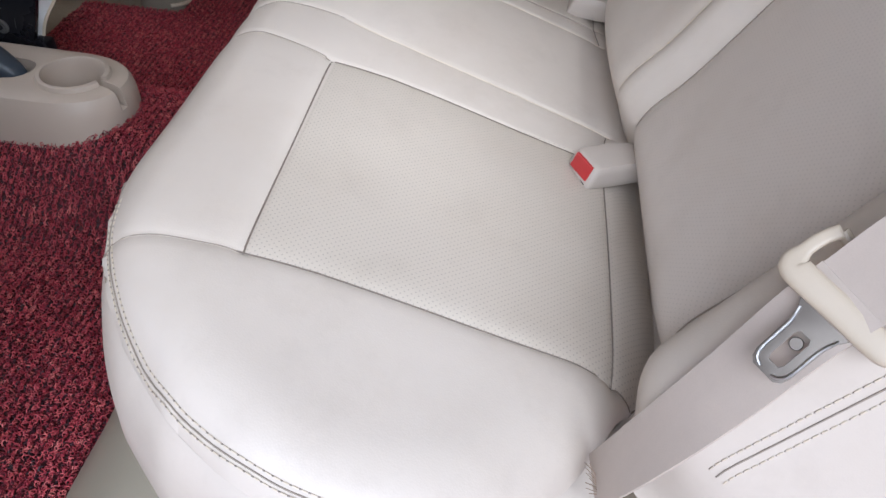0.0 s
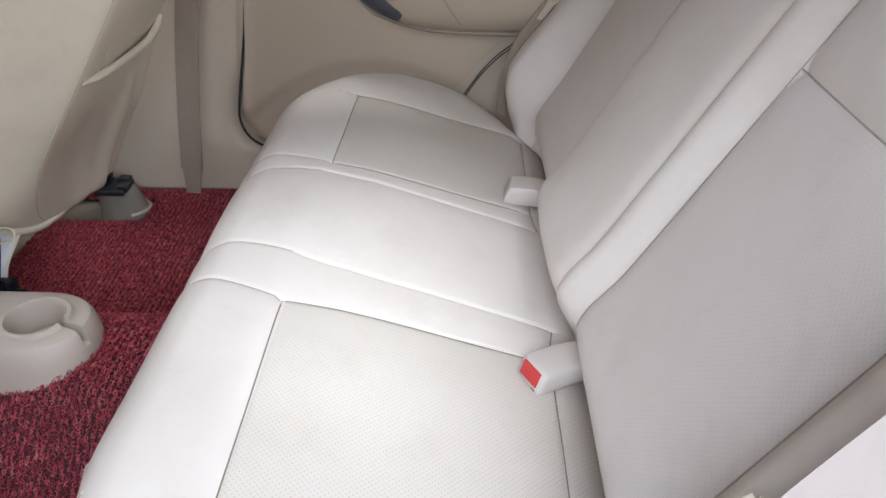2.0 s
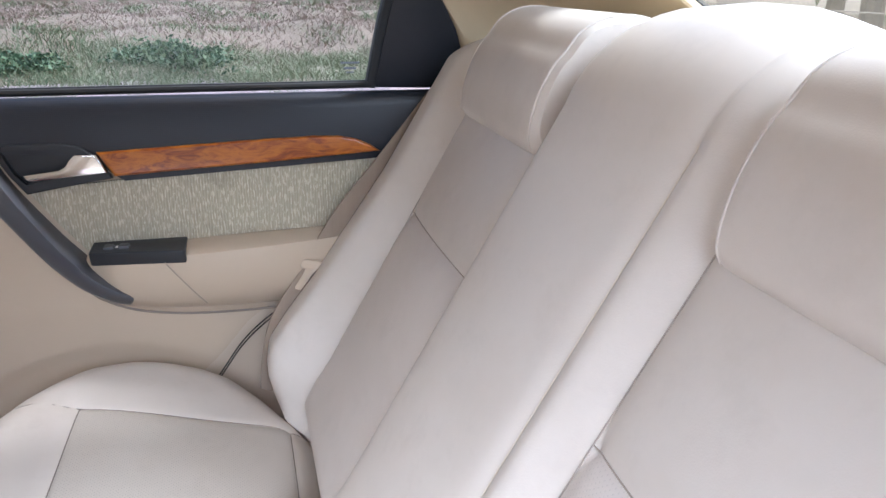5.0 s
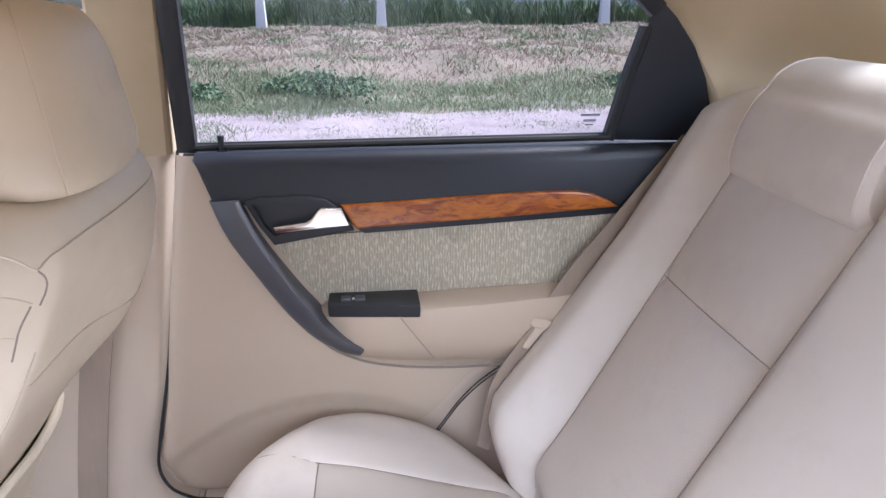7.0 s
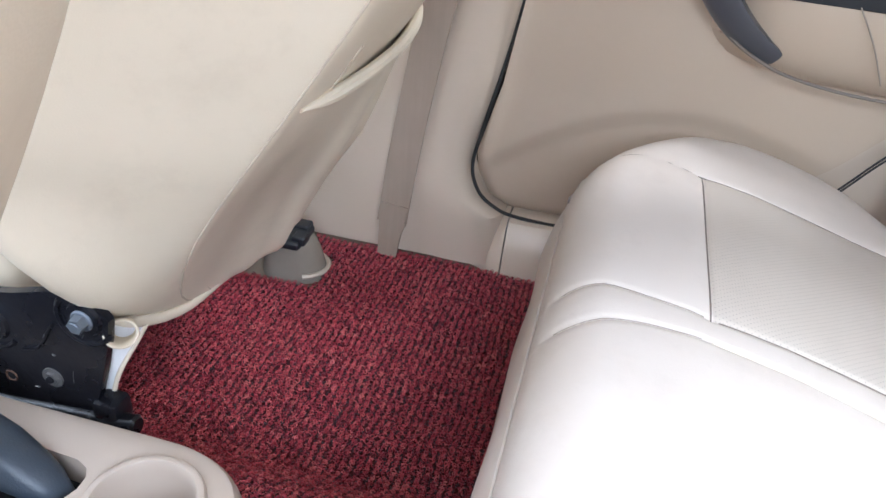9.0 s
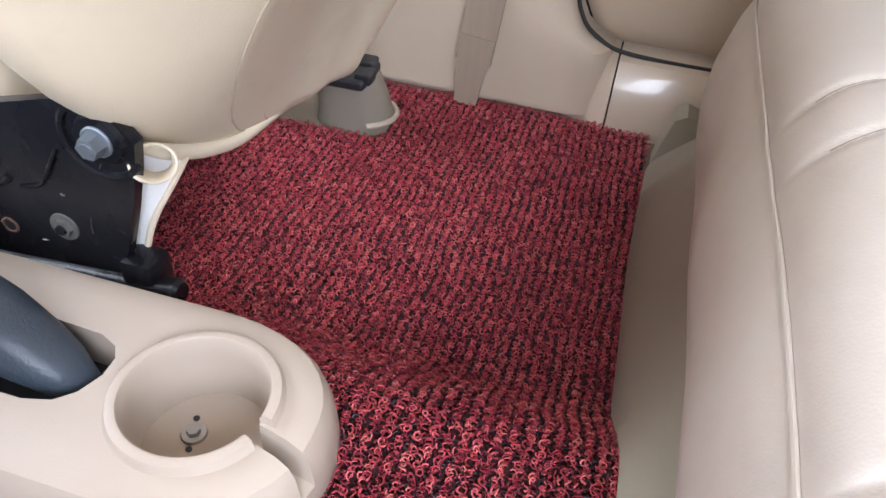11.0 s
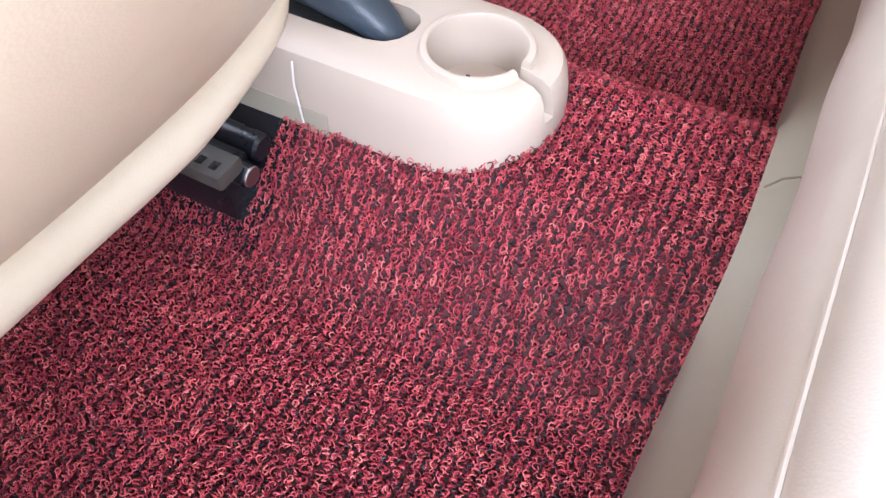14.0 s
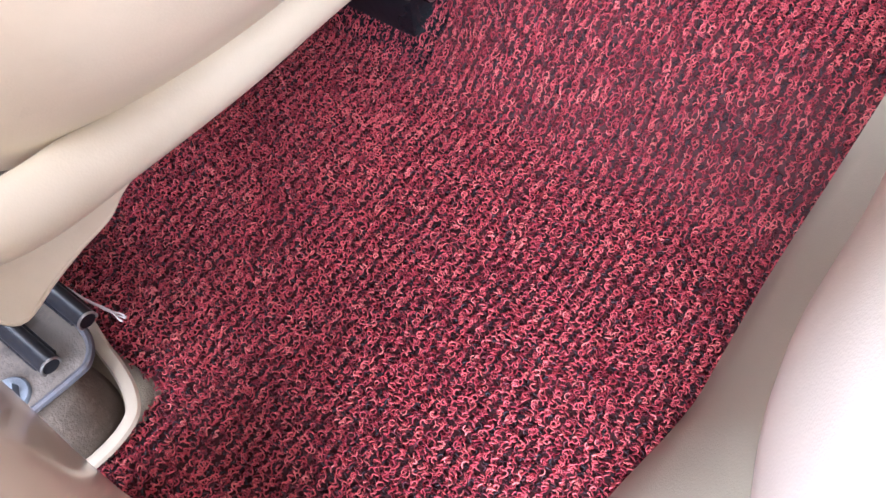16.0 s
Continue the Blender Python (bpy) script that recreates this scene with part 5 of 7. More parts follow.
        for side_, cs in ((depth, across), (ahead, across[::-1][1:-1])):
            for c in cs:
                d = side_(c, t, z) - (0.012 * (1 - c * c) + puff(c, z) if side_ is depth else 0.0)
                ring.append((f(0.985 + c * w * (out if c > 0 else inn)), y + d * 0.88, z + d * 0.47))
        loops.append(ring)
    part("backrest", bm_loft(loops), "front_leather", st, "cream leather backrest", angle=80)

    def face(u, i, lift):
        ii = np.arange(46)
        y, z, w, t = (float(np.interp(i, ii, a_)) for a_ in (line[:, 0], line[:, 1], hw, th))
        c = np.clip(u, -1, 1)
        d = depth(c, t, z) - 0.012 * (1 - c * c) - puff(c, z) - lift
        if c < 0:
            w *= float(np.interp(i, ii, inner))
        if sgn < 0 and c > 0:
            w *= 1 + 0.45 * float(sstep(0.55, 0.25, z))
        return (f(0.985 + c * w), y + d * 0.88, z + d * 0.47)

    def sewn(pts, r, material, n=48):
        """A seam over the back, through places given across and up it."""
        part("seam", bm_tube([face(u, i, 0.0004) for u, i, _ in spline([(u, i, 0.0) for u, i in pts], n)], r, 5), material, st)

    # the darker seam tubes paint the shade of the cover's folds and tucks
    if sgn > 0:
        sewn([(-0.60, 5), (-0.60, 12), (-0.60, 20), (-0.60, 26), (-0.605, 28.4)], 0.0010, "seam_front", 80)
        sewn([(-0.40, 5), (-0.40, 13), (-0.40, 22)], 0.0010, "seam_front", 60)
        # shoulder panels: two rolled arcs that end in short tucks, and a faint fold
        sewn([(-1.0, 35.2), (-0.95, 36.2), (-0.90, 36.5), (-0.83, 36.3), (-0.76, 35.6), (-0.69, 34.6)], 0.0013, "front_leather")
        sewn([(-0.69, 34.6), (-0.655, 33.6), (-0.645, 32.4), (-0.65, 31.2)], 0.0010, "seam_soft", 20)
        sewn([(-1.0, 32.4), (-0.97, 33.0), (-0.89, 32.9), (-0.79, 32.4), (-0.68, 31.4)], 0.0014, "front_leather")
        sewn([(-0.68, 31.2), (-0.685, 29.6), (-0.665, 28.1)], 0.0010, "seam_soft", 20)
        sewn([(-1.0, 29.4), (-0.95, 29.9), (-0.88, 29.9), (-0.76, 29.4), (-0.69, 29.2)], 0.0012, "front_leather")
        sewn([(-0.69, 34.6), (-0.61, 35.8), (-0.39, 36.1), (-0.07, 36.0), (0.4, 35.9), (0.93, 35.5)], 0.0010, "seam_front")
        sewn([(-0.57, 26.8), (-0.32, 27.1), (0.0, 27.0), (0.49, 27.1), (0.93, 27.0)], 0.0010, "seam_front")
    else:
        sewn([(0.55, 5), (0.55, 20), (0.55, 34)], 0.0010, "seam_front", 80)
        sewn([(-0.6, 34.0), (0.2, 37.2), (0.93, 40.1)], 0.0009, "seam_front", 24)
        sewn([(-0.45, 22.5), (0.2, 27.8), (0.93, 33.8)], 0.0009, "seam_front", 24)
    # map pocket with its slack upper lip
    rows = []
    slack = lambda u: 0.009 * math.sin(math.pi * (u + 0.56) / 1.30) + 0.0012 * float(sstep(-0.56, -0.42, u))
    rim = lambda u: 20.4 + 0.4 * (u + 0.5)
    sag = lambda u, v: (0.030 if sgn > 0 else 0.0) * float(sstep(-0.35, 0.35, u)) * float(sstep(0.0, 0.35, v)) * float(sstep(1.04, 0.72, v)) * (1 + 0.12 * math.sin(19 * u + 7 * v))
    for u in np.linspace(-0.56, 0.70, 40):
        rows.append([face(u, 3 + (rim(u) - 3) * v, 0.0003 + slack(u) * v ** 1.3 + sag(u, v)) for v in np.linspace(0, 1, 22)])
    for k in range(1, 5):       # the bag's outer side closes back onto the seat
        rows.append([face(0.70 + 0.05 * k, 3 + (rim(0.70) - 3) * v, 0.0003 + (slack(0.70) * v ** 1.3 + sag(0.70, v)) * (1 - k / 4) ** 0.7) for v in np.linspace(0, 1, 22)])
    pk = part("map_pocket", bm_grid(rows), "front_leather", st, "slack cream leather map pocket", angle=80)
    lip = [face(u, rim(u) + 0.15, 0.0003 + slack(u)) for u in np.linspace(-0.56, 0.70, 26)]
    part("lip", bm_tube(spline(lip, 40), np.interp(np.linspace(0, 1, 40), [0, 0.12, 0.85, 1], [0.002, 0.0065, 0.0065, 0.004]), 10), "front_leather", pk)
    # rolled lower hem
    hem = spline([(0.790, 0.470, 0.236), (0.81, 0.456, 0.217), (0.86, 0.446, 0.194), (0.92, 0.443, 0.181), (1.05, 0.442, 0.176), (1.13, 0.450, 0.185), (1.178, 0.476, 0.216)], 40)
    if sgn > 0:
        hm = part("hem", bm_tube(hem, 0.0045, 12, 1.5), "front_leather", st, "rolled cream leather hem")
        rows = [[(p[0] + 0.004 * v, p[1] + 0.004 * v + 0.012 * v * v, p[2] + 0.052 * v) for v in np.linspace(0, 1, 6)] for p in hem[3:]]
        part("hem_strip", bm_grid(rows), "front_leather", hm, "flat cream leather hem strip", angle=80)
        for k in range(8):
            p = hem[4] + np.array((0.004 * (k % 2), -0.0035, 0.008 + 0.0042 * k))
            part("stitch", bm_cyl(p, p + np.array((0.0004, 0.0, 0.0026)), 0.0008, 0.0008, 6), "white_plastic", hm)
    else:
        roll = spline([(-0.005, 0.490, 0.262), (0.02, 0.470, 0.250), (0.06, 0.457, 0.240), (0.13, 0.453, 0.2345), (0.22, 0.452, 0.2270), (0.30, 0.452, 0.2255), (0.37, 0.452, 0.2235), (0.42, 0.453, 0.2245), (0.47, 0.456, 0.230), (0.52, 0.462, 0.242), (0.546, 0.480, 0.262), (0.550, 0.51, 0.285)], 60)
        part("hem", bm_tube(roll, np.interp(np.linspace(0, 1, 60), [0, 0.6, 0.8, 1], [0.0225, 0.0215, 0.017, 0.014]), 18), "front_leather", st, "broad rolled cream leather hem")
        low = spline([(0.372, 0.449, 0.208), (0.385, 0.449, 0.207), (0.411, 0.449, 0.198), (0.44, 0.450, 0.203), (0.472, 0.452, 0.213), (0.505, 0.455, 0.222), (0.536, 0.458, 0.233)], 24)
        rows = [[tuple(p * (1 - v) + np.array((p[0] - 0.004, 0.468, 0.240)) * v) for v in np.linspace(0, 1, 5)] for p in low]
        part("inner_flap", bm_join(bm_grid(rows), bm_grid(np.array(rows) + (0, 0.003, 0.001))), "front_leather", st, "loose cream leather flap end")
    # headrest and posts
    loops = []
    hc = np.array((0.146, 0.935))
    pad_round = lambda v: max((1 - abs(v) ** (3.0 if v > 0 else 4.5)) ** (1 / (3.0 if v > 0 else 4.5)), 0.03)
    for v in np.r_[-1, -0.995, -0.985, np.linspace(-0.96, 1, 26)]:
        r = pad_round(v)
        ring = []
        for a in np.linspace(0, 2 * math.pi, 44, endpoint=False):
            ca, sa = math.cos(a), math.sin(a)
            k = (abs(ca) ** 2.8 + abs(sa) ** 2.8) ** (-1 / 2.8)
            wx = (0.142 - 0.012 * v) * (0.35 + 0.65 * r)
            ring.append((f(0.955 + k * ca * wx), hc[0] + 0.006 + 0.016 * v + k * sa * 0.072 * (0.4 + 0.6 * r), hc[1] + v * 0.092))
        loops.append(ring)
    hr = part("headrest", bm_loft(loops), "front_leather", st, "cream leather headrest", angle=80)
    for u in (-0.80, 0.75):
        arc = []
        for v in np.linspace(-0.93, 0.93, 24):
            r = pad_round(v)
            wx = (0.142 - 0.012 * v) * (0.35 + 0.65 * r)
            sa = -(1 - abs(u) ** 2.8) ** (1 / 2.8)
            arc.append((f(0.955 + u * wx), hc[0] + 0.006 + 0.016 * v + sa * 0.0725 * (0.4 + 0.6 * r), hc[1] + v * 0.092))
        part("seam", bm_tube(arc, 0.0012, 5), "front_leather", hr)
    for dx in (-0.055, 0.055):
        part("post", bm_cyl((f(0.955 + dx), 0.155, 0.80), (f(0.955 + dx), 0.145, 0.87), 0.006), "chrome", st)
        part("post_guide", bm_cyl((f(0.955 + dx), 0.152, 0.832), (f(0.955 + dx), 0.150, 0.848), 0.013, 0.011), "tongue", st)
    # seat base, mostly hidden ahead of the backrest
    part("base", bm_box((min(f(0.80), f(1.17)), 0.60, 0.14), (max(f(0.80), f(1.17)), 1.05, 0.34), 0.05, 4), "front_leather", st, "cream leather seat base")
    if sgn < 0:
        return st
    # recliner bracket on the tunnel side, with its bolts
    oval = [(0.634 + 0.030 * math.copysign(abs(math.cos(a)) ** 0.8, math.cos(a)) + 0.15 * 0.012 * math.sin(a), 0.181 + 0.0125 * math.sin(a)) for a in np.linspace(0, 2 * math.pi, 33)]
    plate = [(0.472, 0.148), (0.478, 0.125), (0.62, 0.088), (0.72, 0.080), (0.72, 0.1808)] + [(u, v - (0.0002 if k == 0 else 0)) for k, (u, v) in enumerate(oval[::-1])] + [(0.72, 0.1812), (0.72, 0.26), (0.60, 0.255), (0.545, 0.266), (0.487, 0.282), (0.452, 0.272), (0.440, 0.257), (0.445, 0.232), (0.456, 0.195)]
    br = part("recliner_bracket", bm_slab(plate, lambda u, v, d: (f(0.768 - d), u, v), 0.010, 0.0), "bracket", st, "scuffed black painted steel recliner bracket")
    for y, z, r in ((0.466, 0.2555, 0.0118), (0.579, 0.2215, 0.0125)):
        part("bolt_seat", bm_cyl((f(0.760), y, z), (f(0.7545), y, z), r * 1.75, r * 1.5, 24), "bracket", br)
        part("bolt", bm_join(bm_cyl((f(0.756), y, z), (f(0.7525), y, z), r, r, 24, 0.001), bm_cyl((f(0.753), y, z), (f(0.743), y, z), r * 0.78, r * 0.70, 6), bm_cyl((f(0.7432), y, z), (f(0.7424), y, z), r * 0.45, r * 0.40, 12)), "bolt_zinc", br, "dull zinc hexagon bolt")
        part("boss", bm_tube([(f(0.7585), y + 0.029 * math.cos(a), z + 0.029 * math.sin(a)) for a in np.linspace(0.7, -2.5, 24)], 0.0042, 8, 0.8), "bracket", br)
    for y, z, r in ((0.521, 0.166, 0.0095), (0.605, 0.155, 0.0085)):
        part("nut", bm_join(bm_cyl((f(0.760), y, z), (f(0.7565), y, z), r * 1.35, r * 1.25, 20), bm_cyl((f(0.757), y, z), (f(0.7535), y, z), r * 0.85, r * 0.8, 6)), "worn_steel", br, "worn grey steel nut")
        part("stud", bm_cyl((f(0.754), y, z), (f(0.7515), y, z), r * 0.5, r * 0.42, 12), "bracket", br)
    part("grommet", bm_tube([(f(0.7578), 0.574 + 0.0062 * math.cos(a), 0.153 + 0.0062 * math.sin(a)) for a in np.linspace(0, 2 * math.pi, 20)], 0.0014, 6), "rust", br, "rusty hole rim")
    # no opening here: a black disc paints the hole's dark inside
    part("hole", bm_cyl((f(0.759), 0.574, 0.153), (f(0.7576), 0.574, 0.153), 0.0056, 0.0056, 16), "black", br)
    part("slot_rim", bm_tube([(f(0.758), u, v) for u, v in oval], 0.0024, 8, 0.8), "bracket", br)
    part("rib", bm_tube(spline([(f(0.758), 0.505, 0.240), (f(0.7575), 0.512, 0.228), (f(0.7572), 0.519, 0.216), (f(0.758), 0.530, 0.203), (f(0.7585), 0.548, 0.197)], 24), 0.0030, 8, 0.6), "bracket", br, "pressed rib")
    for (y0, z0), (y1, z1), r in (((0.5175, 0.223), (0.521, 0.213), 0.0011), ((0.494, 0.182), (0.4965, 0.166), 0.0007), ((0.541, 0.147), (0.547, 0.1465), 0.0013), ((0.514, 0.199), (0.511, 0.1975), 0.0014), ((0.470, 0.236), (0.474, 0.228), 0.0010)):
        part("scratch", bm_tube([(f(0.7577), y0, z0), (f(0.7577), (y0 + y1) / 2 + 0.0006, (z0 + z1) / 2), (f(0.7577), y1, z1)], r, 6, 0.35), "worn_steel", br)
    part("foot", bm_box((min(f(0.752), f(0.780)), 0.449, 0.118), (max(f(0.752), f(0.780)), 0.478, 0.149), 0.006, 2), "bracket", st, "black steel bracket foot")
    part("foot_bar", bm_cyl((f(0.760), 0.431, 0.124), (f(0.760), 0.72, 0.098), 0.0115, 0.0125, 12, 0.003), "bracket", st)
    # rolled strap end of the cover beside the bracket
    ax_ = np.array((0.72, 0.52, -0.46))
    s1 = np.cross(ax_, (0, 0, 1.0))
    s1 /= np.linalg.norm(s1)
    s2 = np.cross(s1, ax_)
    p0 = np.array((0.767, 0.436, 0.238))
    tube = []
    for along, r in ((0.045, 0.0105), (0.03, 0.0125), (0.0, 0.0145), (-0.001, 0.0135), (0.0, 0.0122), (0.03, 0.0100)):
        tube.append([p0 + ax_ * along + s1 * r * 1.15 * math.cos(a) + s2 * r * math.sin(a) for a in np.linspace(0, 2 * math.pi, 24, endpoint=False)])
    part("cover_loop", bm_grid([t_ + [t_[0]] for t_ in tube], weld=1e-6), "front_leather", st, "rolled cream cover strap", angle=80)
    edge = spline([(0.824, 0.451, 0.206), (0.803, 0.452, 0.194), (0.787, 0.456, 0.181), (0.778, 0.461, 0.165), (0.777, 0.470, 0.138)], 24)
    back = spline([(0.800, 0.470, 0.236), (0.786, 0.472, 0.218), (0.778, 0.473, 0.196), (0.777, 0.477, 0.170), (0.777, 0.485, 0.138)], 24)
    cs = part("cover_strap", bm_grid([[tuple(a * (1 - v) + b * v + np.array((0.0, 0.0, 0.003 * math.sin(math.pi * v)))) for v in np.linspace(0, 1, 6)] for a, b in zip(edge, back)]), "white_plastic", st, "whitish cover strap tucked behind the bracket", angle=80)
    part("piping", bm_tube(edge, 0.0026, 8), "front_leather", cs, "cream piping")
    return st


front_seat(0.985, 1, "cream leather front seat with map pocket and black recliner bracket")
front_seat(0.335, -1, "cream leather front seat with a rolled hem above the mat")
# loose skirt of the near seat, hanging over its outer rail
skirt = thing("seat_skirt", (0.09, 0.45, 0.12), "loose cream leather skirt hanging from the seat edge", "skirt")
low = spline([(0.156, 0.452, 0.214), (0.146, 0.451, 0.212), (0.115, 0.450, 0.206), (0.095, 0.449, 0.196), (0.069, 0.449, 0.192), (0.044, 0.449, 0.186), (0.017, 0.450, 0.177), (0.006, 0.456, 0.190), (-0.004, 0.470, 0.215)], 40)
rows = []
for p in low:
    top = np.array((p[0] * 0.95 + 0.004, 0.456 + 0.03 * max(0, 0.05 - p[0]) / 0.05, 0.246))
    rows.append([tuple(p * (1 - v) + top * v + np.array((0, -0.004 * math.sin(math.pi * v) * (1 + math.cos(60 * p[0])) + 0.006 * math.sin(math.pi * v), 0))) for v in np.linspace(0, 1, 9)])
g1 = np.array(rows)
part("flap", bm_join(bm_grid(g1), bm_grid(g1 + (0, 0.003, 0.001))), "front_leather", skirt, "creased cream leather flap")
part("rolled_edge", bm_tube(g1[:, 0] + (0, 0.0015, 0.0005), 0.0019, 8), "front_leather", skirt)


# seat rails and their feet
def rail_foot(side):
    f = (lambda x: x) if side == "far" else (lambda x: 1.315 - x)
    o = thing("seat_rail_foot", (f(1.262), 0.49, 0.0), "beige covered seat rail foot with a black clip" if side == "far" else "dusty bare steel seat rail foot with a bolt", "seat rail")
    if side == "far":
        loops = []
        for z, r, dy in ((-0.012, 1.06, 0), (0.006, 1.0, 0), (0.035, 0.92, 0.004), (0.058, 0.86, 0.010), (0.070, 0.72, 0.016), (0.073, 0.4, 0.02)):
            loops.append([(1.270 + 0.042 * r * math.cos(a), 0.492 + dy + 0.054 * r * math.sin(a), z) for a in np.linspace(0, 2 * math.pi, 30, endpoint=False)])
        part("cover", bm_loft(loops), "foot_cloth", o, "grey-beige carpeted cover")
        part("rim", bm_tube([(1.270 + 0.046 * math.cos(a), 0.492 + 0.058 * math.sin(a), 0.004) for a in np.linspace(-2.6, 0.4, 24)], 0.004, 6), "tongue", o)
        part("clip", bm_join(bm_box((1.214, 0.460, 0.062), (1.285, 0.53, 0.077), 0.007, 3), bm_box((1.222, 0.453, 0.068), (1.248, 0.476, 0.084), 0.005, 3), bm_box((1.262, 0.464, 0.070), (1.288, 0.492, 0.082), 0.005, 3)), "black", o, "black plastic rail clip")
        part("rail", bm_box((1.235, 0.50, 0.074), (1.275, 1.0, 0.108), 0.006, 2), "bracket", o, "black steel rail")
    else:
        pot = []
        for z, g in ((-0.012, 1.04), (0.010, 1.0), (0.028, 0.965), (0.041, 0.92), (0.050, 0.86), (0.0555, 0.78), (0.058, 0.66), (0.059, 0.4)):
            pot.append([(-0.045 + 0.062 * g * math.cos(a) * (abs(math.cos(a)) ** 2.6 + abs(math.sin(a)) ** 2.6) ** (-1 / 2.6), 0.515 + 0.060 * g * math.sin(a) * (abs(math.cos(a)) ** 2.6 + abs(math.sin(a)) ** 2.6) ** (-1 / 2.6), z) for a in np.linspace(0, 2 * math.pi, 36, endpoint=False)])
        part("foot_cover", bm_loft(pot), "felt", o, "dusty brown felt foot cover", angle=80)
        top_ = [(-0.10, 0.492), (-0.045, 0.484), (-0.012, 0.480), (0.010, 0.478), (0.022, 0.480), (0.032, 0.492), (0.038, 0.515), (0.040, 0.62), (-0.10, 0.62)]
        part("rail_end", bm_slab(top_, lambda u, v, d: (u, v, 0.060 + d), 0.006, 0.002, 2), "dusty", o, "scratched dusty rail end plate")
        part("rail_edge", bm_tube(spline([(-0.10, 0.491, 0.067), (-0.045, 0.483, 0.067), (0.008, 0.476, 0.067), (0.022, 0.478, 0.067), (0.033, 0.491, 0.067), (0.039, 0.515, 0.067)], 30), 0.0034, 8), "worn_lip", o, "scratched grey folded lip")
        part("bolt", bm_join(bm_cyl((-0.033, 0.505, 0.0645), (-0.033, 0.505, 0.069), 0.0165, 0.0160, 26, 0.001), bm_cyl((-0.033, 0.505, 0.069), (-0.033, 0.505, 0.077), 0.0100, 0.0092, 6)), "bolt_zinc", o, "dull zinc bolt with its washer")
        for xa, ya in ((0.043, 0.498), (0.002, 0.491)):
            part("rail", bm_join(bm_cyl((xa, ya, 0.077), (xa, 0.95, 0.077), 0.0082, 0.0082, 16, 0.001), bm_box((xa - 0.010, ya + 0.012, 0.066), (xa + 0.010, 0.95, 0.074), 0.002, 1)), "bracket", o, "black steel slide rod")
            part("rod_rim", bm_tube([(xa + 0.0078 * math.cos(a), ya - 0.0005, 0.077 + 0.0078 * math.sin(a)) for a in np.linspace(-0.5, math.pi + 0.5, 16)], 0.0011, 5), "steel", o, "bright worn rim of the rod")
        part("rail_body", bm_box((-0.06, 0.56, 0.062), (0.06, 1.0, 0.086), 0.006, 2), "dusty", o, "dusty steel rail")
        ring = spline([(0.045, 0.56, 0.004), (0.036, 0.523, 0.006), (0.031, 0.495, 0.007), (0.023, 0.470, 0.007), (0.010, 0.453, 0.007), (-0.018, 0.448, 0.007), (-0.055, 0.455, 0.006), (-0.09, 0.47, 0.005)], 40)
        part("carpet_edge", bm_tube(ring, 0.0065, 8, 0.6), "tongue", o, "cut yellowish carpet edge")


rail_foot("far")
rail_foot("near")
cord = thing("pull_cord", (0.07, 0.49, 0.06), "short frayed white cord beside the seat rail", "cord")
line = spline([(0.050, 0.570, 0.066), (0.052, 0.556, 0.064), (0.055, 0.529, 0.060), (0.060, 0.505, 0.058), (0.062, 0.487, 0.060)], 48)
for ph, fray in ((0.0, -0.0022), (2.1, 0.0004), (4.2, 0.0026)):
    ply = [(p[0] + 0.0005 * math.cos(0.5 * i + ph) + fray * max(0, (i - 30) / 18), p[1], p[2] + 0.0005 * math.sin(0.5 * i + ph)) for i, p in enumerate(line)]
    part("strand", bm_tube(ply, 0.0008, 5), "cord", cord)
# inner slide of the near seat, in the mat's notch beside the tunnel
ir = thing("seat_slide", (0.48, 0.55, 0.04), "black steel seat slide with punched holes", "seat rail")
part("rail", bm_cut(bm_box((0.453, 0.498, 0.086), (0.486, 1.0, 0.103), 0.004, 2), *[bm_box((0.461, y, 0.07), (0.471, y + 0.008, 0.12), 0.0) for y in (0.508, 0.524)]), "dark_dusty", ir, "dusty punched steel rail")
part("slide_rod", bm_cyl((0.520, 0.505, 0.080), (0.524, 1.0, 0.080), 0.014, 0.016, 16, 0.003), "bracket", ir, "black slide tube")
part("slide_end", bm_cyl((0.487, 0.494, 0.078), (0.487, 0.54, 0.078), 0.012, 0.012, 14, 0.002), "bracket", ir)
part("slide_ring", bm_cyl((0.487, 0.4925, 0.078), (0.487, 0.496, 0.078), 0.0105, 0.0105, 14, 0.001), "steel", ir)
part("channel", bm_box((0.470, 0.512, 0.020), (0.506, 1.0, 0.086), 0.004, 2), "bracket", ir, "black steel channel")
part("under_plate", bm_slab([(0.450, 0.49), (0.56, 0.487), (0.56, 1.0), (0.450, 1.0)], lambda u, v, d: (u, v, float(floor_z(u)) - 0.014 + d), 0.006, 0.0), "bracket", ir, "dark steel plate under the slide")

# front seat belt running down the pillar
fb = thing("front_seat_belt", (1.372, 0.36, 0.0), "tan webbing belt running down the door pillar", "seat belt")
part("webbing", ribbon([(1.372, 0.245, 0.70), (1.374, 0.272, 0.55), (1.372, 0.305, 0.39), (1.368, 0.335, 0.20), (1.366, 0.352, 0.06)], 0.052, [(0.0, 1, 0.10)] * 5), "belt_tan", fb, "stained tan webbing")
part("webbing_end", ribbon([(1.365, 0.350, 0.068), (1.364, 0.354, 0.04), (1.362, 0.358, -0.005)], (0.050, 0.040, 0.034), [(0.0, 1, 0.1)] * 3, 0.003), "belt_tan", fb, "whitish stitched belt end")
part("stitch_patch", ribbon([(1.3625, 0.348, 0.098), (1.362, 0.3505, 0.078), (1.3615, 0.353, 0.062)], 0.049, [(0.0, 1, 0.1)] * 3, 0.0012), "belt_tan", fb, "tan stitched patch")


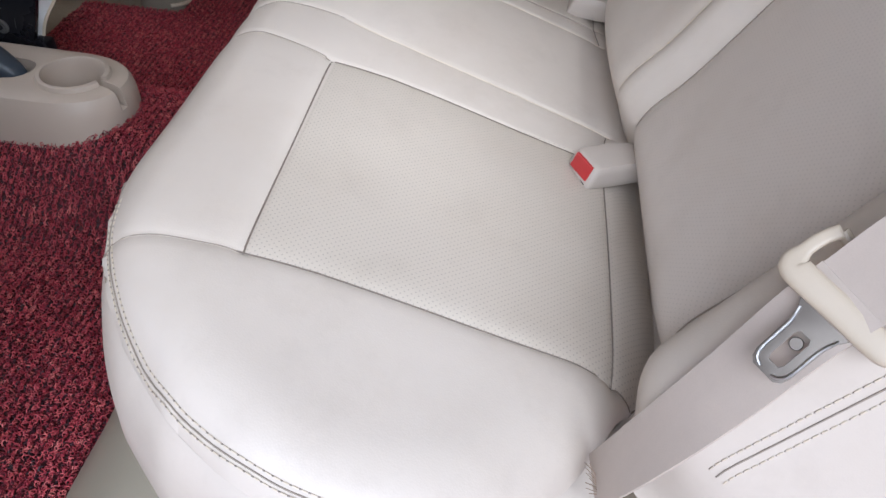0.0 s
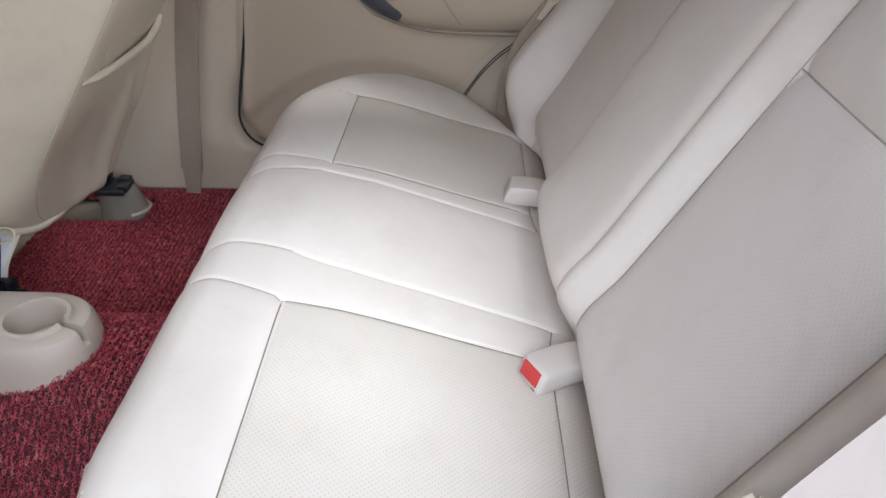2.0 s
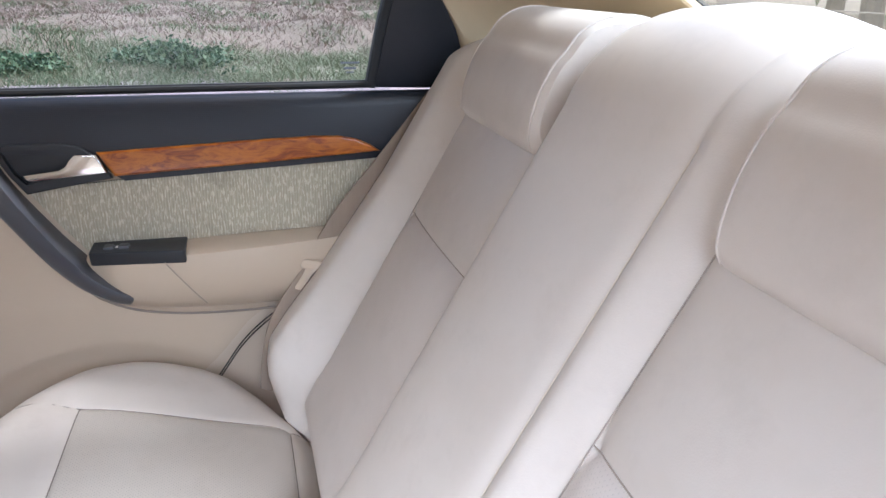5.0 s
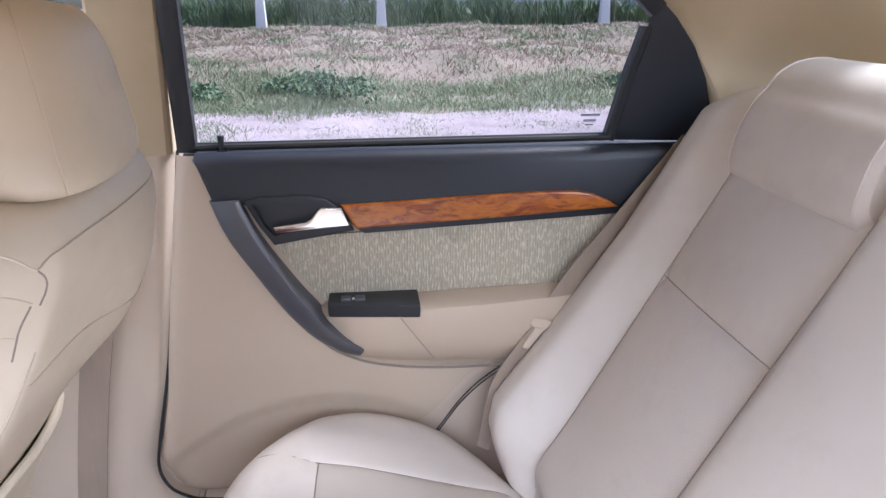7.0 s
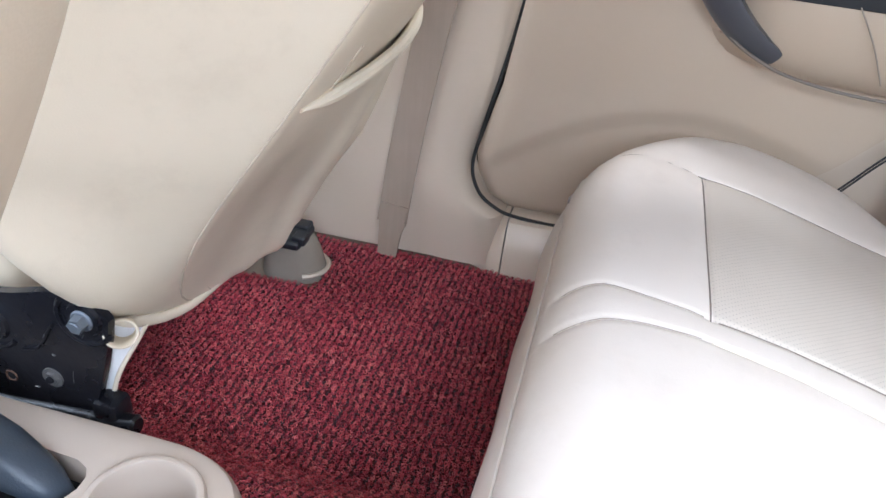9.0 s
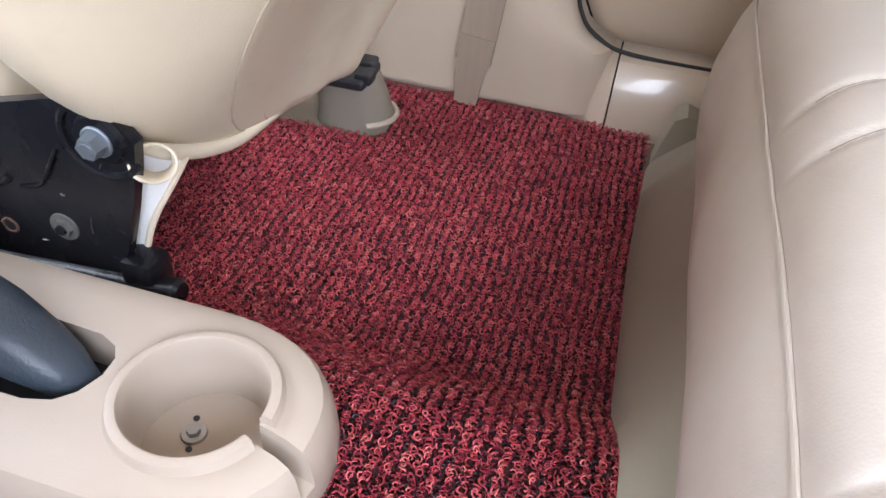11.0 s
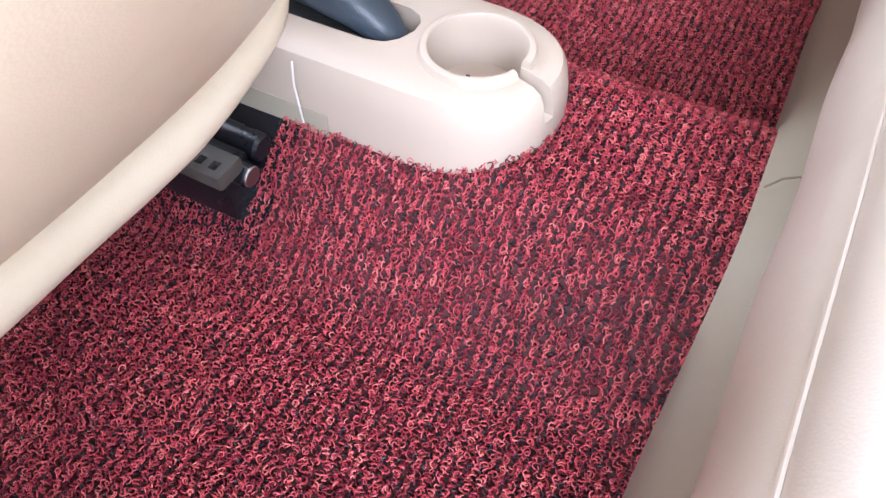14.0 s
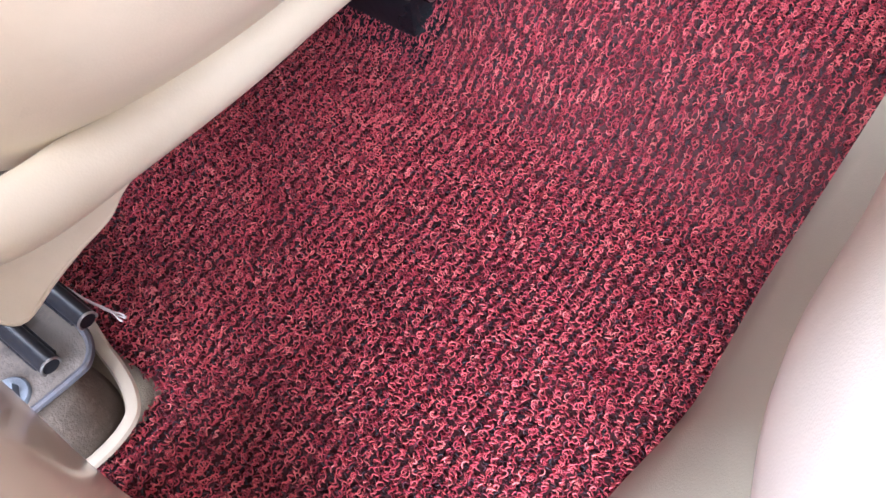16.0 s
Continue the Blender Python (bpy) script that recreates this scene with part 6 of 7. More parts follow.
# ---------------------------------------------------------------- centre console and parking brake
def console_ring(z, grow, y_end):
    """The console's outline at one height."""
    half = 0.0735 + grow
    pts = [(0.651 - half, 1.05), (0.651 - half, 0.80), (0.651 - half, 0.55), (0.651 - half, 0.42)]
    for a in np.linspace(0, math.pi, 21):
        k = (abs(math.cos(a)) ** 2.3 + abs(math.sin(a)) ** 2.3) ** (-1 / 2.3)
        pts.append((0.651 - half * k * math.cos(a), 0.375 - (0.375 - y_end) * k * math.sin(a)))
    pts += [(0.651 + half, 0.42), (0.651 + half, 0.55), (0.651 + half, 0.80), (0.651 + half, 1.05)]
    return [(x, y, z) for x, y in pts]


con = thing("centre_console", (0.651, 0.6, 0.1), "cream plastic centre console with a round cup holder", "console")
body = bm_loft([console_ring(0.060, 0.018, 0.264), console_ring(0.10, 0.018, 0.264), console_ring(0.130, 0.013, 0.265), console_ring(0.148, 0.007, 0.268), console_ring(0.156, 0.002, 0.272), console_ring(0.160, -0.006, 0.281), console_ring(0.1612, -0.02, 0.30)])
CX, CY = 0.650, 0.347
cupc = bm_cyl((CX, CY, 0.110), (CX, CY, 0.30), 0.0435, 0.0465, 44)
ang = math.atan2(0.278 - CY, 0.634 - CX)
dv, sv = np.array((math.cos(ang), math.sin(ang))), np.array((-math.sin(ang), math.cos(ang)))
q = [np.array((CX, CY)) + dv * a + sv * b for a, b in ((0.03, -0.0055), (0.11, -0.0070), (0.11, 0.0070), (0.03, 0.0055))]
notch = bm_slab([tuple(p) for p in q], lambda u, v, d: (u, v, 0.127 + d), 0.2, 0.0)
tray_o = [(0.617, 0.80), (0.617, 0.445), (0.622, 0.427), (0.632, 0.417), (0.648, 0.411), (0.662, 0.412), (0.671, 0.418), (0.677, 0.432), (0.679, 0.47), (0.684, 0.80)]
tray = bm_slab(tray_o, lambda u, v, d: (u, v, 0.125 + d), 0.2, 0.0)
part("body", bm_cut(body, cupc, notch, tray), "console_plastic", con, angle=30)
a0 = math.atan2(dv[1], dv[0])
ring_ang = np.linspace(a0 + 0.16, a0 + 2 * math.pi - 0.16, 60)
loops = []
for a in ring_ang:
    c, s = math.cos(a), math.sin(a)
    prof = [(0.0440, 0.150), (0.0440, 0.1655), (0.0455, 0.1680), (0.0485, 0.1684), (0.0515, 0.1672), (0.0530, 0.1640), (0.0540, 0.1600), (0.0560, 0.1590), (0.0560, 0.156), (0.05, 0.150)]
    loops.append([(CX + r * c, CY + r * s, z) for r, z in prof])
part("cup_rim", bm_loft(loops), "console_plastic", con, "raised rounded cup rim")
part("cup_floor", bm_cyl((CX, CY, 0.108), (CX, CY, 0.1135), 0.0432, 0.0432, 40), "console_plastic", con)
part("cup_wall", bm_grid([[(CX + r * math.cos(a), CY + r * math.sin(a), z) for a in ring_ang] for r, z in ((0.0425, 0.1105), (0.0432, 0.125), (0.0438, 0.150))]), "console_plastic", con)
part("screw", bm_join(bm_cyl((0.655, 0.360, 0.113), (0.655, 0.360, 0.1155), 0.0090, 0.0080, 20), bm_cyl((0.655, 0.360, 0.1155), (0.655, 0.360, 0.1190), 0.0048, 0.0044, 6)), "steel", con, "steel fixing screw")
# black discs on the cup floor paint the shade inside two holes
for s in (-1, 1):
    part("screw_hole_shade", bm_cyl((0.655 + 0.0115 * s, 0.361 + 0.004 * s, 0.1132), (0.655 + 0.0115 * s, 0.361 + 0.004 * s, 0.1142), 0.0022, 0.0022, 10), "black", con)
part("tray_lining", bm_slab([(0.6505 + (u - 0.6505) * 0.985, v) for u, v in tray_o], lambda u, v, d: (u, v, 0.125 + d), 0.003, 0.0), "black", con)
part("lower_skirt", bm_slab([(0.560, 0.455), (0.556, 1.0), (0.60, 1.0), (0.60, 0.455)], lambda u, v, d: (u - 0.16 * max(0, 0.10 - (0.02 + d)), v, 0.02 + d), 0.09, 0.004), "valance", con, "grey-beige side skirt")

brake = thing("parking_brake", (0.648, 0.45, 0.128), "blue-grey sleeved parking brake lever in its tray", "parking brake")
loops = []
for t in np.linspace(0, 1, 22):
    c = np.array((0.648 + 0.014 * t, 0.424 + 0.33 * t, 0.142 + 0.105 * t ** 0.9 + 0.006 * math.sin(9 * t)))
    w, h = np.interp(t, [0, 0.06, 0.2, 0.5, 1], [0.010, 0.020, 0.027, 0.031, 0.027]), np.interp(t, [0, 0.06, 0.2, 0.5, 1], [0.010, 0.018, 0.030, 0.045, 0.036])
    ring = []
    for a in np.linspace(0, 2 * math.pi, 24, endpoint=False):
        k = (abs(math.cos(a)) ** 2.5 + abs(math.sin(a)) ** 2.5) ** (-1 / 2.5)
        ring.append((c[0] + w * k * math.cos(a), c[1] - 0.3 * h * k * math.sin(a), c[2] + h * k * math.sin(a) * (1.0 if math.sin(a) > 0 else 0.5)))
    loops.append(ring)
part("sleeve", bm_loft(loops), "boot", brake, "blue-grey leather-grain sleeve", angle=70)
part("grip", bm_tube([(0.662, 0.752, 0.245), (0.664, 0.84, 0.272), (0.665, 0.93, 0.295)], [0.022, 0.019, 0.018], 16), "black", brake)
strand = thing("loose_thread", (0.566, 0.5, 0.12), "loose white thread hanging down the console side", "thread")
part("strand", bm_tube(spline([(0.562, 0.486, 0.159), (0.558, 0.483, 0.156), (0.5555, 0.483, 0.140), (0.555, 0.482, 0.122), (0.553, 0.479, 0.097)], 20), 0.0010, 5), "white_plastic", strand)


# ---------------------------------------------------------------- red coil floor mat
def mat_inside(x, y):
    """Where the one-piece mat lies: cut round the rail feet, the slide and the console."""
    rear = 0.086 + 0.004 * np.sin(11 * x) - 0.004 * np.exp(-((x - 0.70) / 0.08) ** 2)
    ok = (y > rear) & (y < 0.66) & (x > -0.060) & (x < 1.380 + 0.004 * np.sin(25 * y))
    ok &= ~((np.abs(x - 1.272) < 0.050) & (y > 0.437 + 0.3 * np.maximum(0, np.abs(x - 1.272) - 0.028)))
    ok &= ~((x < 0.040) & (y > 0.452 + 0.05 * np.maximum(0, x)))
    ok &= ~((x > 0.478) & (x < 0.566) & (y > 0.509 - 0.10 * (x - 0.52) + 0.0015 * np.sin(300 * x)))
    con_half = 0.090
    d = np.hypot((x - 0.651) / con_half, np.minimum(0, y - 0.375) / 0.111)
    ok &= ~((d < 1.0) & (y > 0.24))
    ok &= ~((x > 0.735) & (x < 0.80) & (y > 0.415))
    return ok


mat = thing("floor_mat", (0.66, 0.3, 0.0), "red and black vinyl coil floor mat over the tunnel", "floor mat")
mxs, mys = np.arange(-0.06, 1.386, 0.006), np.arange(0.072, 0.662, 0.006)
inside = [[bool(mat_inside(np.array(x + 0.003), np.array(y + 0.003))) for y in mys[:-1]] for x in mxs[:-1]]
MZ = floor_z(mxs)
top = [[(x, y, z - 0.010) for y in mys] for x, z in zip(mxs, MZ)]
part("backing", bm_grid(top, keep=lambda i, j: inside[i][j]), "mat_base", mat, "dark red backing sheet")


def coil_strands(name, material, row, shift, turns_per, pitch, radius, thick, lift, reach, seed, label):
    """Curled vinyl strands laid in rows across the car: short irregular coils, all in one mesh."""
    rng = np.random.default_rng(seed)
    k = int(6.5 * turns_per) + 2
    step = pitch * turns_per * 0.92
    gx_, gy_ = np.meshgrid(np.arange(-0.056, 1.380, step), np.arange(0.088 + shift, reach, row), indexing="ij")
    gx_ = gx_.ravel() + rng.normal(0, 0.0013, gx_.size)
    gy_ = gy_.ravel() + rng.normal(0, 0.0011, gy_.size)
    gy_ += 0.0013 * np.sin(gx_ * 47 + gy_ * 9) + 0.0010 * np.sin(gx_ * 19 + 1 + gy_ * 14) + rng.normal(0, 0.0003, gy_.size)
    ok = mat_inside(gx_, gy_)
    gx_, gy_ = gx_[ok], gy_[ok]
    n = len(gx_)
    s = np.linspace(0, 1, k)
    size = rng.uniform(*radius, (n, 1)) * (1 + 0.25 * np.sin(6.3 * turns_per * s + rng.uniform(0, 6.3, (n, 1))))
    ang_ = rng.uniform(0, 6.3, (n, 1)) + rng.choice([-1, 1], (n, 1)) * 2 * math.pi * turns_per * s * rng.uniform(0.8, 1.15, (n, 1))
    yaw, tilt = rng.normal(0.25, 0.36, (n, 1)), rng.normal(0.2, 0.45, (n, 1))
    along = (s - 0.5) * pitch * turns_per * rng.uniform(0.8, 1.25, (n, 1))
    u, v = np.cos(ang_) * size, np.sin(ang_) * size
    # lay the coil over, so that some loops show as rings from above
    ax_ = along * np.cos(tilt) + v * np.sin(tilt)
    az_ = v * np.cos(tilt) - along * np.sin(tilt) * 0.4
    px_ = gx_[:, None] + ax_ * np.cos(yaw) - u * np.sin(yaw)
    py_ = gy_[:, None] + ax_ * np.sin(yaw) + u * np.cos(yaw)
    pz_ = floor_z(px_) - 0.0095 + lift + az_ + rng.uniform(-0.0012, 0.0014, (n, 1))
    C = np.stack([px_, py_, np.maximum(pz_, floor_z(px_) - 0.0098)], -1)
    tan = np.gradient(C, axis=1)
    tan /= np.linalg.norm(tan, axis=2, keepdims=True) + 1e-9
    a = np.cross(tan, np.array((0.31, 0.17, 0.93)))
    a /= np.linalg.norm(a, axis=2, keepdims=True) + 1e-9
    b = np.cross(tan, a)
    th = np.linspace(0, 2 * math.pi, 3, endpoint=False)
    t_ = rng.uniform(*thick, (n, 1, 1, 1))
    V = C[:, :, None, :] + t_ * (np.cos(th)[None, None, :, None] * a[:, :, None, :] + np.sin(th)[None, None, :, None] * b[:, :, None, :])
    V = V.reshape(-1, 3)
    base = (np.arange(n) * k * 3)[:, None, None, None]
    i = np.arange(k - 1)[None, :, None, None]
    j = np.arange(3)[None, None, :, None]
    j2 = (j + 1) % 3
    F = np.concatenate([base + i * 3 + j, base + (i + 1) * 3 + j, base + (i + 1) * 3 + j2, base + i * 3 + j2], -1).reshape(-1, 4)
    me = bpy.data.meshes.new(name)
    me.vertices.add(len(V))
    me.vertices.foreach_set("co", V.astype(np.float32).ravel())
    me.loops.add(F.size)
    me.loops.foreach_set("vertex_index", F.astype(np.int32).ravel())
    me.polygons.add(len(F))
    me.polygons.foreach_set("loop_start", np.arange(0, F.size, 4, dtype=np.int32))
    me.polygons.foreach_set("loop_total", np.full(len(F), 4, dtype=np.int32))
    me.polygons.foreach_set("use_smooth", np.ones(len(F), dtype=bool))
    me.update(calc_edges=True)
    me.materials.append(M[material])
    ob = new(name, me)
    ob.parent = mat
    ob.matrix_parent_inverse = mat.matrix_basis.inverted()
    return tagged(ob, label, "", "", "stuff")


coil_strands("red_pile", "coil", 0.0104, 0.0, 1.4, 0.0046, (0.0014, 0.0027), (0.00056, 0.00086), 0.0060, 0.65, 7, "curled red vinyl loops in rows")
coil_strands("red_pile", "coil", 0.0104, 0.0016, 1.0, 0.0062, (0.0013, 0.0024), (0.00054, 0.0008), 0.0052, 0.65, 11, "stray red vinyl loops beside the rows")
coil_strands("red_pile", "coil", 0.0104, -0.0018, 0.8, 0.0085, (0.0012, 0.0023), (0.00058, 0.00085), 0.0042, 0.65, 12, "low red vinyl loops between the rows")
coil_strands("black_pile", "coil_dark", 0.0104, 0.0052, 1.1, 0.0058, (0.0013, 0.0024), (0.0007, 0.0010), 0.0030, 0.65, 8, "curled black vinyl loops between the red rows")


# ---------------------------------------------------------------- outside
GROUND = -0.36


def field_z(x, y):
    """Height of the waste ground over the track's level: a low bank with hummocks."""
    x, y = np.asarray(x, float), np.asarray(y, float)
    bumps = 0.10 * np.sin(0.9 * x + 0.3 * y) + 0.13 * np.sin(0.75 * y + 0.35 * x + 1.0) * np.sin(0.6 * x) + 0.06 * np.sin(1.9 * y - 0.8 * x)
    return np.where(x < 10.6, 0.0, 0.25 * sstep(10.6, 16, x) + bumps * sstep(11, 15, x) * sstep(60, 30, x))


gr = [[(x, y, GROUND + float(field_z(x, y))) for y in np.r_[-400, -120, np.linspace(-60, -26, 18), np.linspace(-25, 15, 81), np.linspace(17, 40, 12), 120, 400]]
      for x in np.r_[-400, -60, -10, 0, 6, np.linspace(10, 60, 101), 120, 400]]
solid("ground", bm_grid(gr), "field", "weedy waste ground reaching to the horizon", "ground", "structure")
edge_y = np.linspace(-90, 60, 151)
rd = [[(1.9 - 4.5, y, GROUND + 0.02) for y in edge_y], [(8.0, y, GROUND + 0.02) for y in edge_y],
      [(10.4 + 0.5 * math.sin(1.7 * y) + 0.35 * math.sin(4.1 * y + 1), y, GROUND + 0.012) for y in edge_y]]
solid("road", bm_grid(rd), "dirt", "pale dry dirt track beside the car", "road", "structure")


def blades(name, n, xr, yr, hr, material, label, seed, bend=0.35, width=0.012, clump=6, spread=0.10):
    """Many single grass blades, each a bent tapering strip."""
    rng = np.random.default_rng(seed)
    m = n // clump
    bx_ = np.repeat(rng.uniform(*xr, m), clump) + rng.normal(0, spread, m * clump)
    by_ = np.repeat(rng.uniform(*yr, m), clump) + rng.normal(0, spread, m * clump)
    n = m * clump
    h = rng.uniform(*hr, n) * np.repeat(rng.uniform(0.45, 1.0, m) + 0.9 * rng.random(m) ** 4, clump)
    a = rng.uniform(0, 2 * math.pi, n)
    w = rng.uniform(0.6, 1.4, n) * width * (bx_ / 11)
    lean_ = rng.uniform(0.1, bend, n) * h
    z0 = GROUND + field_z(bx_, by_)
    V = []
    for t, ww in ((0, 1.0), (0.5, 0.8), (1.0, 0.0)):
        cx_ = bx_ + np.cos(a) * lean_ * t * t
        cy_ = by_ + np.sin(a) * lean_ * t * t
        cz_ = z0 + h * t - 0.02
        for s in ((-1, 1) if ww else (0,)):
            V.append(np.stack([cx_ - np.sin(a * 1.7) * 0.3 * w * s, cy_ + w * s * ww, cz_], -1))
    V = np.stack(V, 1).reshape(-1, 3)
    base = np.arange(n) * 5
    F = np.stack([base, base + 1, base + 3, base + 2], -1).tolist() + np.stack([base + 2, base + 3, base + 4], -1).tolist()
    me = bpy.data.meshes.new(name)
    me.from_pydata(V.tolist(), [], F)
    me.materials.append(M[material])
    return tagged(new(name, me), label, "grass", "", "stuff")


blades("dry_grass", 125000, (12.0, 41.0), (-24, 11), (0.03, 0.17), "dry_grass", "dry brownish grass over the waste ground", 1, 2.6, 0.0055, 40, 0.30)
blades("green_weeds", 44000, (10.0, 13.8), (-11, 7), (0.03, 0.19), "green_grass", "low green weeds along the track edge", 2, 2.0, 0.0045, 60, 0.22)
blades("scattered_weeds", 46000, (13.0, 41.0), (-24, 11), (0.04, 0.20), "green_grass", "green weeds scattered through the dry grass", 3, 2.0, 0.0065, 70, 0.26)
blades("track_weeds", 22000, (6.8, 10.6), (-9, 5), (0.045, 0.085), "green_grass", "sparse small weeds on the dirt track", 4, 1.6, 0.005, 110, 0.20)


def leaf_cloud(n, centre, radii, size, seed, hole=0.25):
    """Single leaves scattered in lumps."""
    rng = np.random.default_rng(seed)
    lumps = rng.normal(0, 0.48, (max(4, n // 90), 3)) * radii + centre
    pick = lumps[rng.integers(0, len(lumps), n)]
    p = pick + rng.normal(0, hole, (n, 3)) * radii
    a, b = rng.normal(0, 1, (n, 3)), rng.normal(0, 1, (n, 3))
    a /= np.linalg.norm(a, axis=1)[:, None]
    b -= a * (a * b).sum(1)[:, None]
    b /= np.linalg.norm(b, axis=1)[:, None]
    s = (rng.uniform(0.6, 1.3, n) * size)[:, None]
    V = np.stack([p - a * s, p + b * s * 0.45, p + a * s, p - b * s * 0.45], 1).reshape(-1, 3)
    i = np.arange(n) * 4
    return V, np.stack([i, i + 1, i + 2, i + 3], -1)


def leaf_mesh(name, V, F, parent, material="leaf"):
    me = bpy.data.meshes.new(name)
    me.from_pydata(V.tolist(), [], F.tolist())
    me.materials.append(M[material])
    ob = new(name, me)
    ob.parent = parent
    ob.matrix_parent_inverse = parent.matrix_basis.inverted()
    return ob


def bush(x, y, r, h, seed, n=1500, size=0.045):
    b = thing("bush", (x, y, GROUND), "low leafy green bush in the dry grass", "bush", "roadside bushes")
    V, F = leaf_cloud(n, np.array((x, y, GROUND + h * 0.55)), np.array((r, r, h * 0.5)), size, seed)
    V[:, 2] = np.maximum(V[:, 2], GROUND)
    leaf_mesh("foliage", V, F, b)
    for k in range(5):
        part("stem", bm_tube([(x, y, GROUND - 0.02), (x + 0.2 * r * math.cos(k * 1.3), y + 0.3 * r * math.sin(k * 1.3), GROUND + h * 0.4), (x + 0.5 * r * math.cos(k * 1.3), y + 0.6 * r * math.sin(k * 1.3), GROUND + h * 0.8)], [0.02, 0.014, 0.006], 6), "bark", b)


for x, y, r, h, s in ((11.1, 0.35, 0.55, 0.52, 1), (12.4, 0.95, 0.4, 0.24, 2), (12.3, -4.6, 0.5, 0.24, 3), (12.6, -6.6, 0.6, 0.36, 5), (11.5, 2.4, 0.5, 0.24, 6)):
    bush(x, y, r, h, s)


def young_tree(x, y, h, seed, crown=0.5, label="slim young tree with a thin crown"):
    rng = np.random.default_rng(seed)
    t = thing("young_tree", (x, y, GROUND), label, "tree", "young trees")
    tr = spline([(x, y, GROUND), (x + 0.05, y + 0.06, GROUND + h * 0.4), (x - 0.04, y, GROUND + h * 0.75), (x, y + 0.05, GROUND + h)], 16)
    part("trunk", bm_tube(tr, np.linspace(0.045, 0.015, 16) * h / 4, 8), "bark", t)
    for k in range(7):
        p = tr[6 + k]
        a = rng.uniform(0, 6.28)
        part("limb", bm_tube([p, p + (0.2 * crown * math.cos(a), 0.5 * crown * math.sin(a), 0.35), p + (0.4 * crown * math.cos(a), 0.9 * crown * math.sin(a), 0.8)], [0.018, 0.012, 0.005], 5), "bark", t)
    V, F = leaf_cloud(1400, np.array((x, y, GROUND + h * 0.74)), np.array((crown, crown, h * 0.27)), 0.10, seed, 0.3)
    leaf_mesh("crown", V, F, t)


for x, y, h, s, c in ((41, -9.6, 4.6, 11, 0.5), (42, -14.2, 5.2, 12, 0.7), (43, -5.2, 5.0, 13, 0.6), (41, -18.5, 4.8, 14, 0.6), (43, 1.2, 5.4, 15, 0.8), (42, 5.5, 5.0, 16, 0.8), (44, -1.8, 4.4, 17, 0.5)):
    young_tree(x, y, h, s, c)
# tall leafy crops behind the field
blades("crop_rows", 15000, (41.5, 44.5), (-12.0, 8.0), (0.5, 1.25), "leaf", "row of tall green crops behind the field", 9, 0.7, 0.009, 10)
blades("far_hedge", 22000, (45.0, 48.0), (-26.0, 14.0), (0.5, 1.5), "leaf", "dense green hedge at the field's end", 10, 0.9, 0.012, 40)
for y in (4.9, -1.15, -12.9):
    p = thing("white_post", (40.0, y, GROUND + 0.1), "white painted stone marker post", "post", "marker posts")
    part("shaft", bm_slab([(y - 0.28, GROUND + 0.1), (y + 0.28, GROUND + 0.1), (y + 0.20, GROUND + 1.75), (y - 0.20, GROUND + 1.75)], lambda u, v, d: (40.0 - d, u, v), 0.4, 0.03), "post_white", p)
    part("cap", bm_box((39.55, y - 0.3, GROUND + 1.72), (40.1, y + 0.3, GROUND + 1.95), 0.04), "post_white", p)


